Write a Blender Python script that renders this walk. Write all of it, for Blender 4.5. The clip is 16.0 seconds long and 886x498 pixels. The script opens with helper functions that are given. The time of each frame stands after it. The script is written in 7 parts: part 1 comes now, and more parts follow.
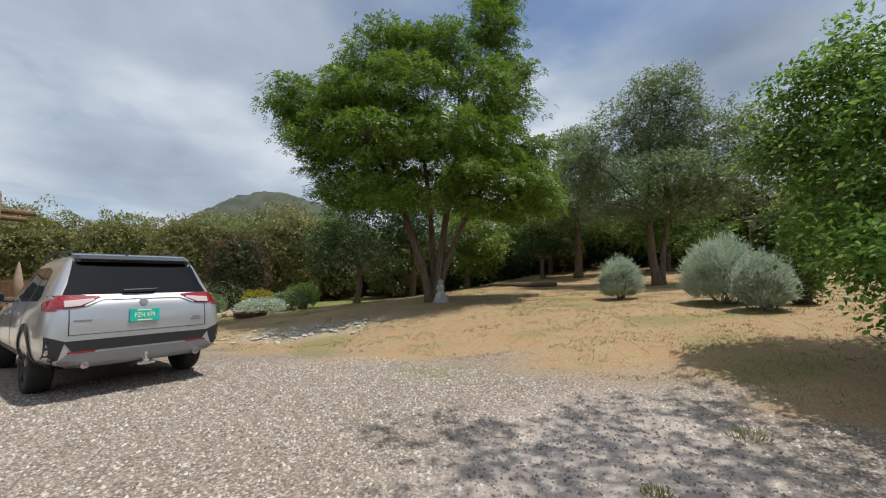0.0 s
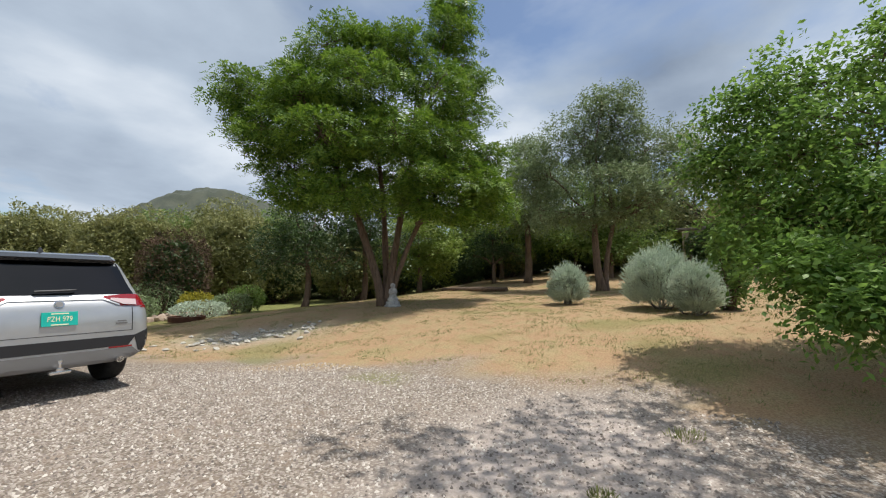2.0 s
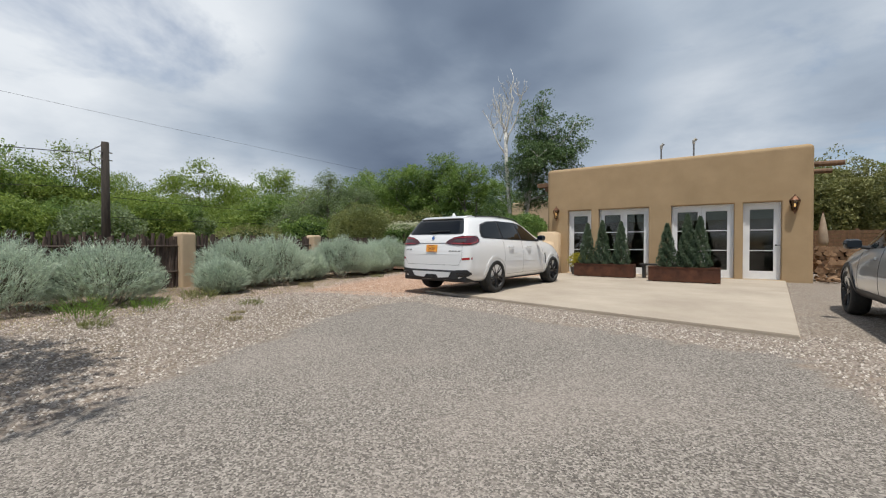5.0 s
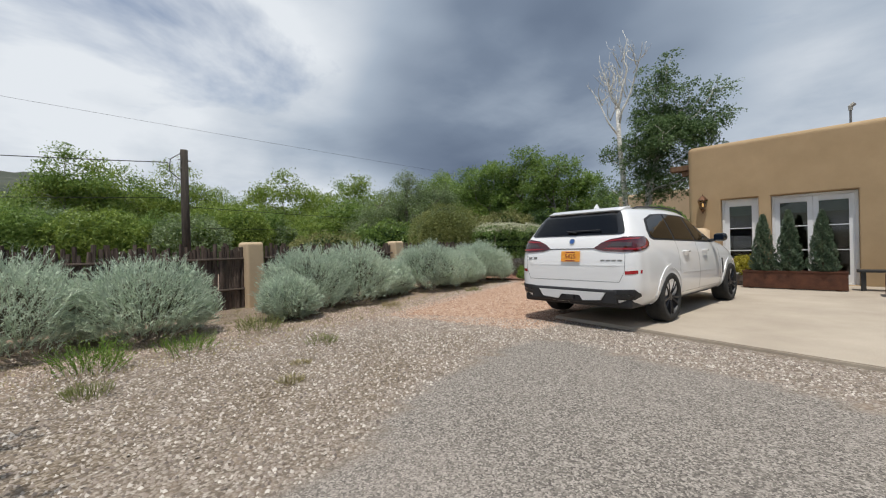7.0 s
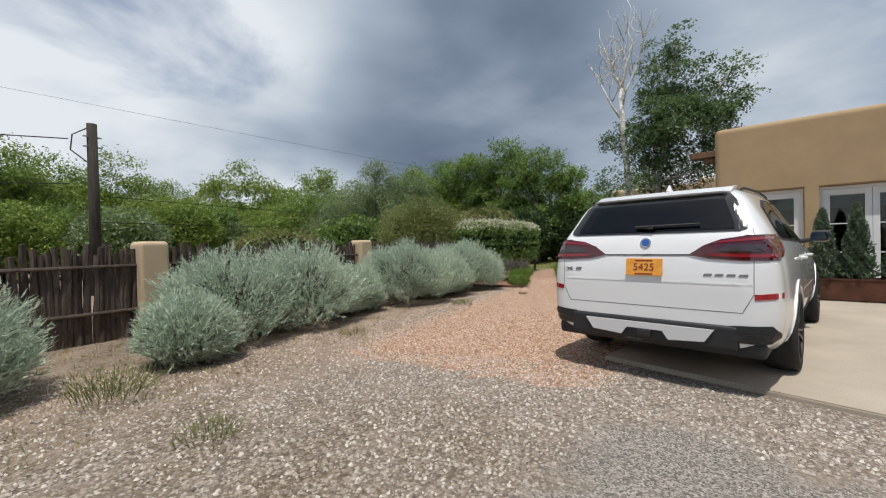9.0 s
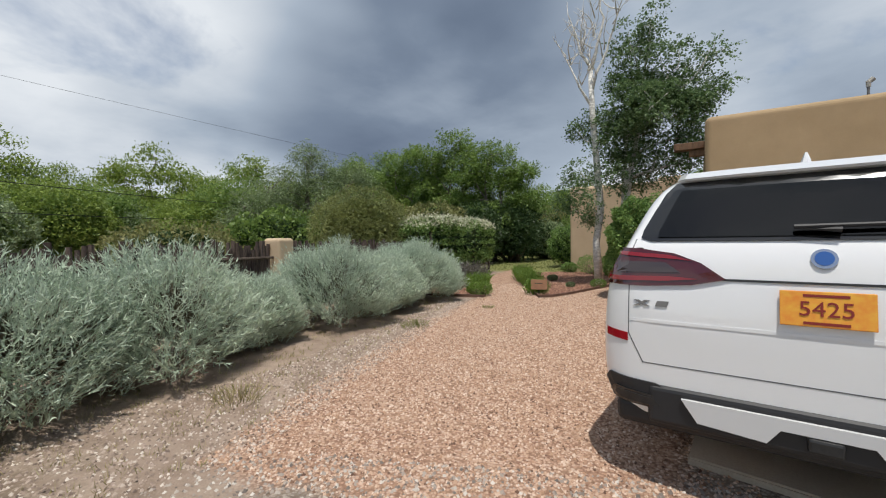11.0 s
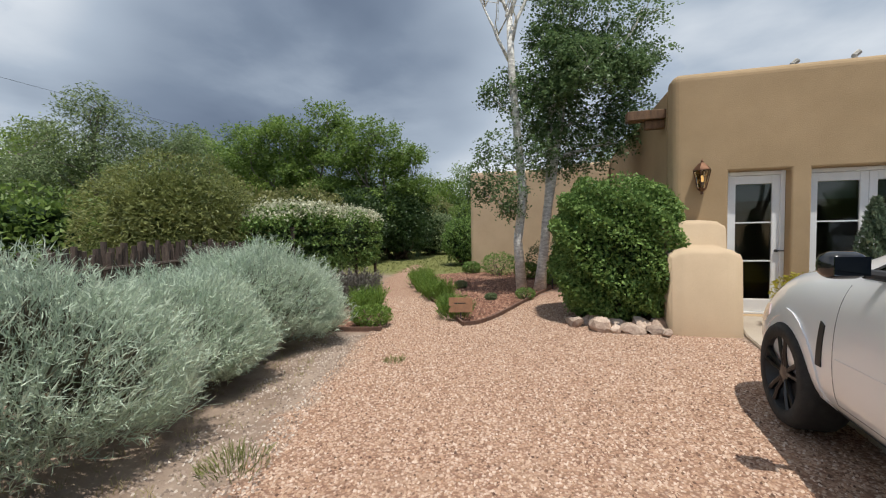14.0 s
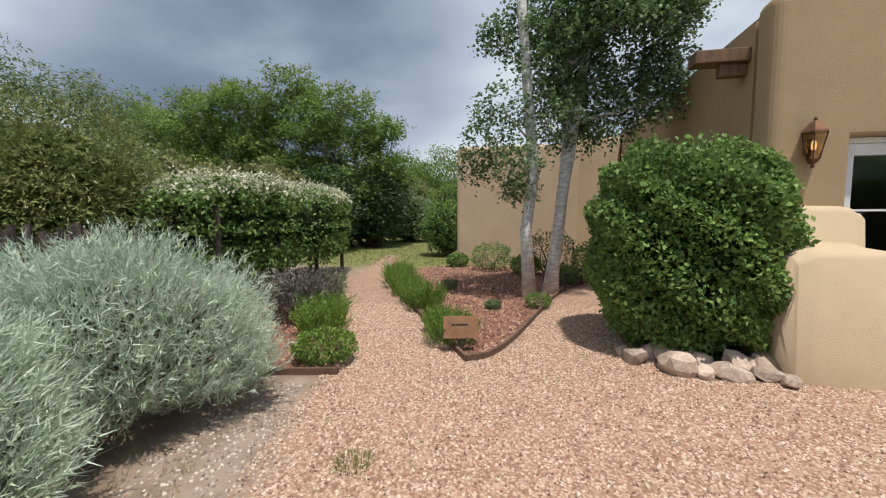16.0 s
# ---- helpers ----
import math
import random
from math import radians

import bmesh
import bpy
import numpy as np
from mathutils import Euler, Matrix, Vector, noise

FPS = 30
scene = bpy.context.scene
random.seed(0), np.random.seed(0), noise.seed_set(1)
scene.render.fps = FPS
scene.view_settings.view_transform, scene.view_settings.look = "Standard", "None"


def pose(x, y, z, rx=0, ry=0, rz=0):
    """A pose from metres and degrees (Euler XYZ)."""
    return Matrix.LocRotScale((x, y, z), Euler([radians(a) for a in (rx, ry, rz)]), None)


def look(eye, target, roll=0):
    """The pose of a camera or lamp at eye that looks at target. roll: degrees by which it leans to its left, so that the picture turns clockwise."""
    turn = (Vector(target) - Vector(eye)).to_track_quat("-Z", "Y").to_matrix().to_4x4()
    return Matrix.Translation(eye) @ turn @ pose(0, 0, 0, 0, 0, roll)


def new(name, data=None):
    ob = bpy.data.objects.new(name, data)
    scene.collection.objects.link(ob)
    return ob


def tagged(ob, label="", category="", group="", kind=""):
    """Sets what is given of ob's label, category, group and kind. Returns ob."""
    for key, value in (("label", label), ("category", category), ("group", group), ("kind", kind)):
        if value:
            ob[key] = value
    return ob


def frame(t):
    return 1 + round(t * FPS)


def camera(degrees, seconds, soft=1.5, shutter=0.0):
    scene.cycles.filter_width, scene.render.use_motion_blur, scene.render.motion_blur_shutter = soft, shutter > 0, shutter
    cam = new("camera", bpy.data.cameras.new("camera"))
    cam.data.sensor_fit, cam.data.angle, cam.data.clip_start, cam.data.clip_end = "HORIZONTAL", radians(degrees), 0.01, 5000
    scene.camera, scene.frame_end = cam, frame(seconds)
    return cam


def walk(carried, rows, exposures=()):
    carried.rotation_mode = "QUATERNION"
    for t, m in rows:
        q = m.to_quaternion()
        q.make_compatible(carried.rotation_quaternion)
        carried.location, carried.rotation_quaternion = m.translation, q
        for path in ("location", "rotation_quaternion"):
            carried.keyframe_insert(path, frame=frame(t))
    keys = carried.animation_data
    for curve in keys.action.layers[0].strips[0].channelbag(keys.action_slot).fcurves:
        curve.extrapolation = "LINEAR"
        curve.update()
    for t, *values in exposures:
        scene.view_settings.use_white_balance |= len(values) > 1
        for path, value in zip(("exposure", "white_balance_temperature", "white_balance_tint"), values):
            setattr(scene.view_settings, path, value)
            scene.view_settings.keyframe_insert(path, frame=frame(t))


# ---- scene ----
cam = camera(95.0, 16.0, 1.15)
PATH = [
    (0, (4.965, -4.037, 1.229), (6.542, -2.817, 1.393), -1.0),
    (0.5, (4.991, -4.034, 1.224), (6.727, -3.057, 1.402), -0.9),
    (1, (5.011, -3.998, 1.218), (6.849, -3.23, 1.408), -0.8),
    (1.5, (5.015, -4.001, 1.222), (6.859, -3.251, 1.416), -0.7),
    (2, (5.01, -3.997, 1.236), (6.715, -2.968, 1.416), -0.4),
    (2.5, (4.983, -3.871, 1.214), (6.357, -2.426, 1.367), 0.2),
    (3, (4.958, -3.818, 1.205), (5.84, -2.027, 1.324), 0.7),
    (3.5, (4.911, -3.796, 1.197), (5.195, -1.818, 1.271), 1.1),
    (4, (4.749, -3.758, 1.175), (4.453, -1.78, 1.196), 1.1),
    (4.5, (4.452, -3.623, 1.172), (3.665, -1.784, 1.157), 0.6),
    (5, (4.098, -3.453, 1.146), (2.966, -1.805, 1.117), -0.1),
    (5.2, (3.94, -3.358, 1.149), (2.713, -1.779, 1.118), -0.3),
    (7.3, (1.44, -1.656, 1.23), (0.037, -0.232, 1.219), -1.5),
    (7.5, (1.247, -1.496, 1.226), (-0.149, -0.064, 1.213), -1.4),
    (8, (0.777, -1.118, 1.226), (-0.593, 0.338, 1.214), -1.6),
    (8.5, (0.311, -0.729, 1.247), (-1.019, 0.765, 1.226), -1.5),
    (9, (-0.101, -0.3, 1.284), (-1.396, 1.224, 1.261), -1.4),
    (11.5, (-1.915, 1.772, 1.394), (-2.892, 3.516, 1.338), -0.6),
    (12, (-2.26, 2.265, 1.44), (-3.133, 4.063, 1.366), -0.4),
    (12.5, (-2.574, 2.808, 1.45), (-3.336, 4.656, 1.364), -0.1),
    (13, (-2.874, 3.339, 1.482), (-3.532, 5.226, 1.398), -0.5),
    (13.5, (-3.116, 3.857, 1.485), (-3.69, 5.77, 1.397), -0.7),
    (14, (-3.368, 4.346, 1.489), (-3.884, 6.276, 1.396), -1.0),
    (14.5, (-3.597, 4.864, 1.498), (-4.074, 6.804, 1.395), -1.3),
    (15, (-3.792, 5.392, 1.498), (-4.245, 7.336, 1.376), -1.1),
    (15.5, (-3.979, 5.914, 1.502), (-4.403, 7.863, 1.362), -0.7),
    (16, (-4.124, 6.451, 1.487), (-4.518, 8.404, 1.32), -0.2),
]
walk(cam, [(t, look(eye, target, roll)) for t, eye, target, roll in PATH], exposures=((0, 0.0), (1.5, 0.2), (3.5, -0.05), (9, -0.15), (11.5, -0.15), (14.5, 0.0), (16, 0.08)))

# ---- light ----
SUN_DIR = Vector((0.17, -0.27, 1.0)).normalized()   # towards the sun
SUN_EL = math.asin(SUN_DIR.z)
SUN_AZ = math.atan2(SUN_DIR.x, SUN_DIR.y)
sun = new("sun", bpy.data.lights.new("sun", "SUN"))
sun.data.energy, sun.data.angle, sun.data.color = 4.1, radians(0.6), (1.0, 0.965, 0.90)
sun.matrix_world = look(SUN_DIR * 50, (0, 0, 0))


def node_kit(nt):
    """Short calls to add nodes and links to a node tree."""
    def add(kind, **settings):
        n = nt.nodes.new(kind)
        for k, v in settings.items():
            if k in n.inputs.keys():
                n.inputs[k].default_value = v
        return n

    def link(a, b):
        nt.links.new(a, b)
    return add, link


def math_node(add, link, op, a, b=None):
    n = add("ShaderNodeMath")
    n.operation = op
    for i, v in enumerate((a, b)):
        if v is None:
            continue
        if isinstance(v, (int, float)):
            n.inputs[i].default_value = v
        else:
            link(v, n.inputs[i])
    return n.outputs[0]


def ramp_node(add, link, fac, stops):
    n = add("ShaderNodeValToRGB")
    el = n.color_ramp.elements
    while len(el) < len(stops):
        el.new(0.5)
    for e, (p, c) in zip(el, stops):
        e.position, e.color = p, (*c, 1)
    link(fac, n.inputs[0])
    return n.outputs[0]


def build_world():
    w = bpy.data.worlds.new("sky")
    w.use_nodes = True
    scene.world = w
    nt = w.node_tree
    nt.nodes.clear()
    add, link = node_kit(nt)
    sky = add("ShaderNodeTexSky")
    sky.sky_type, sky.sun_disc, sky.sun_elevation, sky.sun_rotation = "NISHITA", False, SUN_EL, SUN_AZ
    blue = add("ShaderNodeBackground", Strength=0.12)
    link(sky.outputs[0], blue.inputs[0])
    tc = add("ShaderNodeTexCoord")
    sep = add("ShaderNodeSeparateXYZ")
    link(tc.outputs["Generated"], sep.inputs[0])
    up = math_node(add, link, "ADD", math_node(add, link, "MAXIMUM", sep.outputs[2], 0.0), 0.16)
    com = add("ShaderNodeCombineXYZ")
    link(math_node(add, link, "DIVIDE", sep.outputs[0], up), com.inputs[0])
    link(math_node(add, link, "DIVIDE", sep.outputs[1], up), com.inputs[1])
    mp = add("ShaderNodeMapping")
    mp.inputs["Location"].default_value = (CLOUD_SHIFT[0], CLOUD_SHIFT[1], 0)
    link(com.outputs[0], mp.inputs[0])
    cover = add("ShaderNodeTexNoise", Scale=0.7, Detail=7.0, Roughness=0.55, Distortion=0.35)
    link(mp.outputs[0], cover.inputs[0])
    # the storm cloud stands in the north-west, the blue gaps in the south-east
    nw = math_node(add, link, "SUBTRACT", math_node(add, link, "MULTIPLY", sep.outputs[1], 0.85), math_node(add, link, "MULTIPLY", sep.outputs[0], 0.5))
    dense = math_node(add, link, "ADD", cover.outputs[0], math_node(add, link, "MULTIPLY", nw, 0.13))
    fac = ramp_node(add, link, dense, [(0.35, (0, 0, 0)), (0.49, (1, 1, 1))])
    # broad soft cloud bases, with a dark storm core to the north-north-west and a bright west and horizon
    def cloud_noise(scale, detail, rough, distort, shift, flat):
        mp2 = add("ShaderNodeMapping")
        mp2.inputs["Location"].default_value = shift
        mp2.inputs["Scale"].default_value = (1, 1, flat)
        n = add("ShaderNodeTexNoise", Scale=scale, Detail=detail, Roughness=rough, Distortion=distort)
        link(tc.outputs["Generated"] if flat > 1 else com.outputs[0], mp2.inputs[0])
        link(mp2.outputs[0], n.inputs[0])
        return math_node(add, link, "SUBTRACT", n.outputs[0], 0.5)

    def step(x, a, b):
        n = add("ShaderNodeMapRange")
        n.interpolation_type = "SMOOTHSTEP"
        n.inputs["From Min"].default_value, n.inputs["From Max"].default_value = a, b
        link(x, n.inputs["Value"])
        return n.outputs[0]
    broad = cloud_noise(1.5, 3.0, 0.5, 0.2, (CLOUD_SHIFT[2], CLOUD_SHIFT[3], 3), 1.9)
    fluff = cloud_noise(0.9, 7.0, 0.55, 0.15, (CLOUD_SHIFT[3], CLOUD_SHIFT[2], 1), 1.0)
    dot = add("ShaderNodeVectorMath")
    dot.operation = "DOT_PRODUCT"
    link(tc.outputs["Generated"], dot.inputs[0])
    dot.inputs[1].default_value = STORM.normalized()
    storm = step(math_node(add, link, "ADD", dot.outputs["Value"], math_node(add, link, "MULTIPLY", fluff, 0.10)), 0.885, 0.992)
    west = step(math_node(add, link, "MULTIPLY", sep.outputs[0], -1.0), 0.55, 0.95)
    glow = step(math_node(add, link, "MULTIPLY", sep.outputs[2], -1.0), -0.24, -0.05)
    lit = math_node(add, link, "ADD", math_node(add, link, "MULTIPLY", broad, 0.75), math_node(add, link, "MULTIPLY", fluff, 0.55))
    for term, k in ((storm, -0.27), (west, 0.07), (glow, 0.14)):
        lit = math_node(add, link, "ADD", lit, math_node(add, link, "MULTIPLY", term, k))
    lit = math_node(add, link, "ADD", lit, 0.645)
    col = ramp_node(add, link, lit, [(0.22, (0.092, 0.128, 0.20)), (0.42, (0.212, 0.268, 0.36)), (0.60, (0.425, 0.50, 0.60)), (0.82, (0.84, 0.885, 0.935))])
    cloud = add("ShaderNodeBackground", Strength=1.02)
    link(col, cloud.inputs[0])
    mix = add("ShaderNodeMixShader")
    link(fac, mix.inputs[0])
    link(blue.outputs[0], mix.inputs[1])
    link(cloud.outputs[0], mix.inputs[2])
    out = add("ShaderNodeOutputWorld")
    link(mix.outputs[0], out.inputs[0])


CLOUD_SHIFT = (3.1, 1.7, 0.4, 5.2)
STORM = Vector((-0.50, 0.80, 0.30))
build_world()


# ---- materials ----
def base_mat(name):
    m = bpy.data.materials.new(name)
    m.use_nodes = True
    nt = m.node_tree
    nt.nodes.clear()
    add, link = node_kit(nt)
    out = add("ShaderNodeOutputMaterial")
    p = add("ShaderNodeBsdfPrincipled")
    link(p.outputs[0], out.inputs[0])
    return m, add, link, p, out


def position(add):
    return add("ShaderNodeNewGeometry").outputs["Position"]


def surf(name, a, b, scale=6.0, rough=0.8, bump=0.3, fine=60.0, metal=0.0, stretch=(1, 1, 1), coat=0.0, local=False, vary=0.0, spec=0.5):
    """Two colours mixed at two scales, with fine relief. local: grain follows the object."""
    m, add, link, p, out = base_mat(name)
    pos = add("ShaderNodeTexCoord").outputs["Object"] if local else position(add)
    mp = add("ShaderNodeMapping")
    mp.inputs["Scale"].default_value = stretch
    link(pos, mp.inputs[0])
    n1 = add("ShaderNodeTexNoise", Scale=scale, Detail=4.0, Roughness=0.6)
    n2 = add("ShaderNodeTexNoise", Scale=fine, Detail=3.0, Roughness=0.6)
    link(mp.outputs[0], n1.inputs[0])
    link(mp.outputs[0], n2.inputs[0])
    f = math_node(add, link, "ADD", math_node(add, link, "MULTIPLY", n1.outputs[0], 0.65), math_node(add, link, "MULTIPLY", n2.outputs[0], 0.35))
    col = ramp_node(add, link, f, [(0.36, a), (0.64, b)])
    if vary:
        oi = add("ShaderNodeObjectInfo")
        hsv = add("ShaderNodeHueSaturation")
        link(math_node(add, link, "ADD", math_node(add, link, "MULTIPLY", oi.outputs["Random"], vary), 1 - vary / 2), hsv.inputs["Value"])
        link(col, hsv.inputs["Color"])
        col = hsv.outputs[0]
    link(col, p.inputs["Base Color"])
    p.inputs["Roughness"].default_value = rough
    p.inputs["Metallic"].default_value = metal
    p.inputs["Coat Weight"].default_value = coat
    p.inputs["Coat Roughness"].default_value = 0.04
    p.inputs["Specular IOR Level"].default_value = spec
    if bump:
        bp = add("ShaderNodeBump", Strength=bump, Distance=0.01)
        link(n2.outputs[0], bp.inputs["Height"])
        link(bp.outputs[0], p.inputs["Normal"])
    return m


def leaf_mat(name, dark, light, trans=0.35, rough=0.5, spec=0.4):
    """Leaves: each takes its own shade between two greens; some light passes through."""
    m, add, link, p, out = base_mat(name)
    geo = add("ShaderNodeNewGeometry")
    big = add("ShaderNodeTexNoise", Scale=0.9, Detail=2.0)
    link(geo.outputs["Position"], big.inputs[0])
    f = math_node(add, link, "ADD", math_node(add, link, "MULTIPLY", geo.outputs["Random Per Island"], 0.55), math_node(add, link, "MULTIPLY", big.outputs[0], 0.5))
    col = ramp_node(add, link, f, [(0.2, dark), (0.8, light)])
    link(col, p.inputs["Base Color"])
    p.inputs["Roughness"].default_value = rough
    p.inputs["Specular IOR Level"].default_value = spec
    tr = add("ShaderNodeBsdfTranslucent")
    link(col, tr.inputs[0])
    mix = add("ShaderNodeMixShader", Fac=trans)
    link(p.outputs[0], mix.inputs[1])
    link(tr.outputs[0], mix.inputs[2])
    link(mix.outputs[0], out.inputs[0])
    return m


def plain(name, c, rough=0.5, metal=0.0, coat=0.0, emit=0.0):
    m, add, link, p, out = base_mat(name)
    p.inputs["Base Color"].default_value = (*c, 1)
    p.inputs["Roughness"].default_value = rough
    p.inputs["Metallic"].default_value = metal
    p.inputs["Coat Weight"].default_value = coat
    if emit:
        p.inputs["Emission Color"].default_value = (*c, 1)
        p.inputs["Emission Strength"].default_value = emit
    return m


def pane_mat(name, tint, gloss=1.0):
    """A thin pane: mirrors at its Fresnel share, lets the rest through with a tint."""
    m, add, link, p, out = base_mat(name)
    fr = add("ShaderNodeFresnel", IOR=1.6)
    tr = add("ShaderNodeBsdfTransparent")
    tr.inputs[0].default_value = (*tint, 1)
    gl = add("ShaderNodeBsdfGlossy", Roughness=0.01)
    mix = add("ShaderNodeMixShader")
    link(math_node(add, link, "MULTIPLY", fr.outputs[0], gloss), mix.inputs[0])
    link(tr.outputs[0], mix.inputs[1])
    link(gl.outputs[0], mix.inputs[2])
    link(mix.outputs[0], out.inputs[0])
    return m


M_STUCCO = surf("stucco", (0.35, 0.245, 0.135), (0.43, 0.305, 0.175), 1.1, 0.92, 0.35, 90)
M_STUCCO2 = surf("pale_stucco", (0.50, 0.37, 0.24), (0.58, 0.44, 0.29), 1.3, 0.92, 0.3, 90)
M_CONC = surf("concrete", (0.33, 0.275, 0.215), (0.46, 0.395, 0.315), 0.7, 0.85, 0.2, 70)
M_WHITE = surf("white_paint", (0.74, 0.74, 0.74), (0.82, 0.82, 0.81), 3, 0.45, 0.05, 80)
M_DARKWOOD = surf("dark_wood", (0.10, 0.055, 0.03), (0.22, 0.12, 0.06), 3, 0.7, 0.3, 60, stretch=(6, 6, 1))
M_LATILLA = surf("grey_pole_wood", (0.042, 0.028, 0.022), (0.155, 0.112, 0.09), 5, 0.9, 0.6, 60, stretch=(3, 3, 0.5), vary=0.7)
M_RAIL = surf("rail_wood", (0.05, 0.036, 0.028), (0.12, 0.09, 0.07), 5, 0.9, 0.5, 60)
M_POLE = surf("tarred_pole", (0.022, 0.018, 0.014), (0.06, 0.048, 0.038), 4, 0.9, 0.4, 30, stretch=(4, 4, 0.5))
M_BARK = surf("bark", (0.075, 0.05, 0.035), (0.20, 0.14, 0.10), 5, 0.95, 1.0, 25, stretch=(4, 4, 0.6))
M_GREYBARK = surf("grey_bark", (0.14, 0.12, 0.10), (0.27, 0.24, 0.2), 5, 0.95, 0.7, 30, stretch=(3, 3, 0.7))
M_ASPENBARK = surf("aspen_bark", (0.36, 0.34, 0.30), (0.86, 0.84, 0.78), 7, 0.85, 0.4, 25, stretch=(1, 1, 2.5))
M_RUST = surf("rusted_steel", (0.055, 0.022, 0.012), (0.13, 0.05, 0.026), 4, 0.75, 0.2, 60, metal=0.3)
M_COPPER = surf("aged_copper", (0.10, 0.05, 0.03), (0.19, 0.10, 0.06), 8, 0.6, 0.1, 60, metal=0.8)
M_SIGN = surf("copper_plate", (0.24, 0.12, 0.065), (0.36, 0.19, 0.10), 7, 0.6, 0.1, 60, metal=0.3)
M_BLACK = surf("black_metal", (0.012, 0.012, 0.013), (0.03, 0.03, 0.03), 8, 0.5, 0.1, 60)
M_ROCK = surf("rock", (0.30, 0.21, 0.16), (0.55, 0.43, 0.34), 5, 0.95, 0.6, 40, vary=0.5)
M_PALESTONE = surf("pale_stone", (0.33, 0.31, 0.27), (0.55, 0.52, 0.46), 6, 0.95, 0.4, 50, vary=0.3)
M_STONE = surf("carved_stone", (0.25, 0.25, 0.24), (0.5, 0.5, 0.48), 9, 0.9, 0.5, 50)
M_SHED = surf("shed_board", (0.50, 0.43, 0.35), (0.58, 0.50, 0.42), 2, 0.85, 0.2, 50)
M_ROOFING = surf("roofing", (0.12, 0.10, 0.09), (0.2, 0.17, 0.15), 2, 0.9, 0.3, 50)
M_INT = surf("room_plaster", (0.32, 0.28, 0.22), (0.4, 0.35, 0.28), 2, 0.9, 0.1, 60)
M_BLIND = surf("roller_blind", (0.42, 0.46, 0.44), (0.5, 0.54, 0.5), 3, 0.9, 0.1, 80)
M_PANE = pane_mat("window_glass", (0.55, 0.58, 0.57))
M_CARGLASS = pane_mat("tinted_glass", (0.05, 0.055, 0.06), 1.0)
M_LAMP = plain("lamp_glow", (1.0, 0.66, 0.28), 0.4, emit=1.0)
M_LAMPGLASS = pane_mat("lantern_glass", (0.8, 0.7, 0.55))
M_WHITECAR = plain("white_car_paint", (0.80, 0.80, 0.80), 0.3, coat=1.0)
M_SILVER = surf("silver_car_paint", (0.44, 0.45, 0.46), (0.48, 0.49, 0.50), 3, 0.36, 0.0, 300, metal=0.6, coat=0.9)
M_TRIM = plain("black_trim", (0.018, 0.018, 0.02), 0.55)
M_GREYTRIM = plain("grey_trim", (0.17, 0.165, 0.16), 0.5)
M_CHROME = plain("bright_metal", (0.7, 0.7, 0.7), 0.18, 1.0)
M_TYRE = surf("tyre_rubber", (0.012, 0.012, 0.012), (0.028, 0.027, 0.025), 20, 0.85, 0.3, 120)
M_RIM = plain("dark_rim", (0.05, 0.05, 0.053), 0.3, 0.9)
M_REDLENS = plain("red_lens", (0.23, 0.008, 0.012), 0.12, coat=1.0)
M_DARKRED = plain("smoked_red_lens", (0.07, 0.006, 0.008), 0.1, coat=1.0)
M_CLEARLENS = plain("pale_lens", (0.55, 0.42, 0.42), 0.12, coat=1.0)
M_PLATE_Y = surf("yellow_plate", (0.75, 0.22, 0.03), (0.8, 0.42, 0.05), 6, 0.4, 0.0, 40)
M_PLATE_T = surf("turquoise_plate", (0.0, 0.38, 0.30), (0.01, 0.44, 0.36), 6, 0.4, 0.0, 40)
M_GLOSSBLACK = plain("gloss_black", (0.012, 0.012, 0.013), 0.12, coat=0.6)
M_GAP = plain("panel_shadow_gap", (0.10, 0.10, 0.105), 0.7)
M_REFLECTOR = plain("red_reflector", (0.34, 0.006, 0.014), 0.18, coat=1.0)
M_SMOKELENS = plain("smoked_lens", (0.045, 0.03, 0.03), 0.12, coat=1.0)
M_MIRROR = plain("tinted_mirror", (0.24, 0.28, 0.32), 0.03, 1.0)
M_SKID = plain("silver_plastic", (0.62, 0.62, 0.62), 0.4)
M_INKRED = plain("dark_red_ink", (0.22, 0.02, 0.015), 0.5)
M_INKYEL = plain("pale_yellow_ink", (0.8, 0.75, 0.5), 0.5)
M_BLUE = plain("badge_blue", (0.03, 0.10, 0.32), 0.3)
M_TARP = plain("black_tarp", (0.02, 0.021, 0.022), 0.3)
M_CLOTH = surf("umbrella_cloth", (0.36, 0.27, 0.19), (0.44, 0.34, 0.25), 6, 0.9, 0.2, 60)
M_SPLIT = surf("split_firewood", (0.22, 0.13, 0.07), (0.42, 0.27, 0.16), 9, 0.9, 0.4, 60, vary=0.6)
M_CERAMIC = surf("pot", (0.05, 0.04, 0.035), (0.1, 0.08, 0.07), 6, 0.6, 0.1, 40)
M_EDGE = surf("edging", (0.09, 0.05, 0.035), (0.18, 0.1, 0.07), 6, 0.8, 0.3, 50)

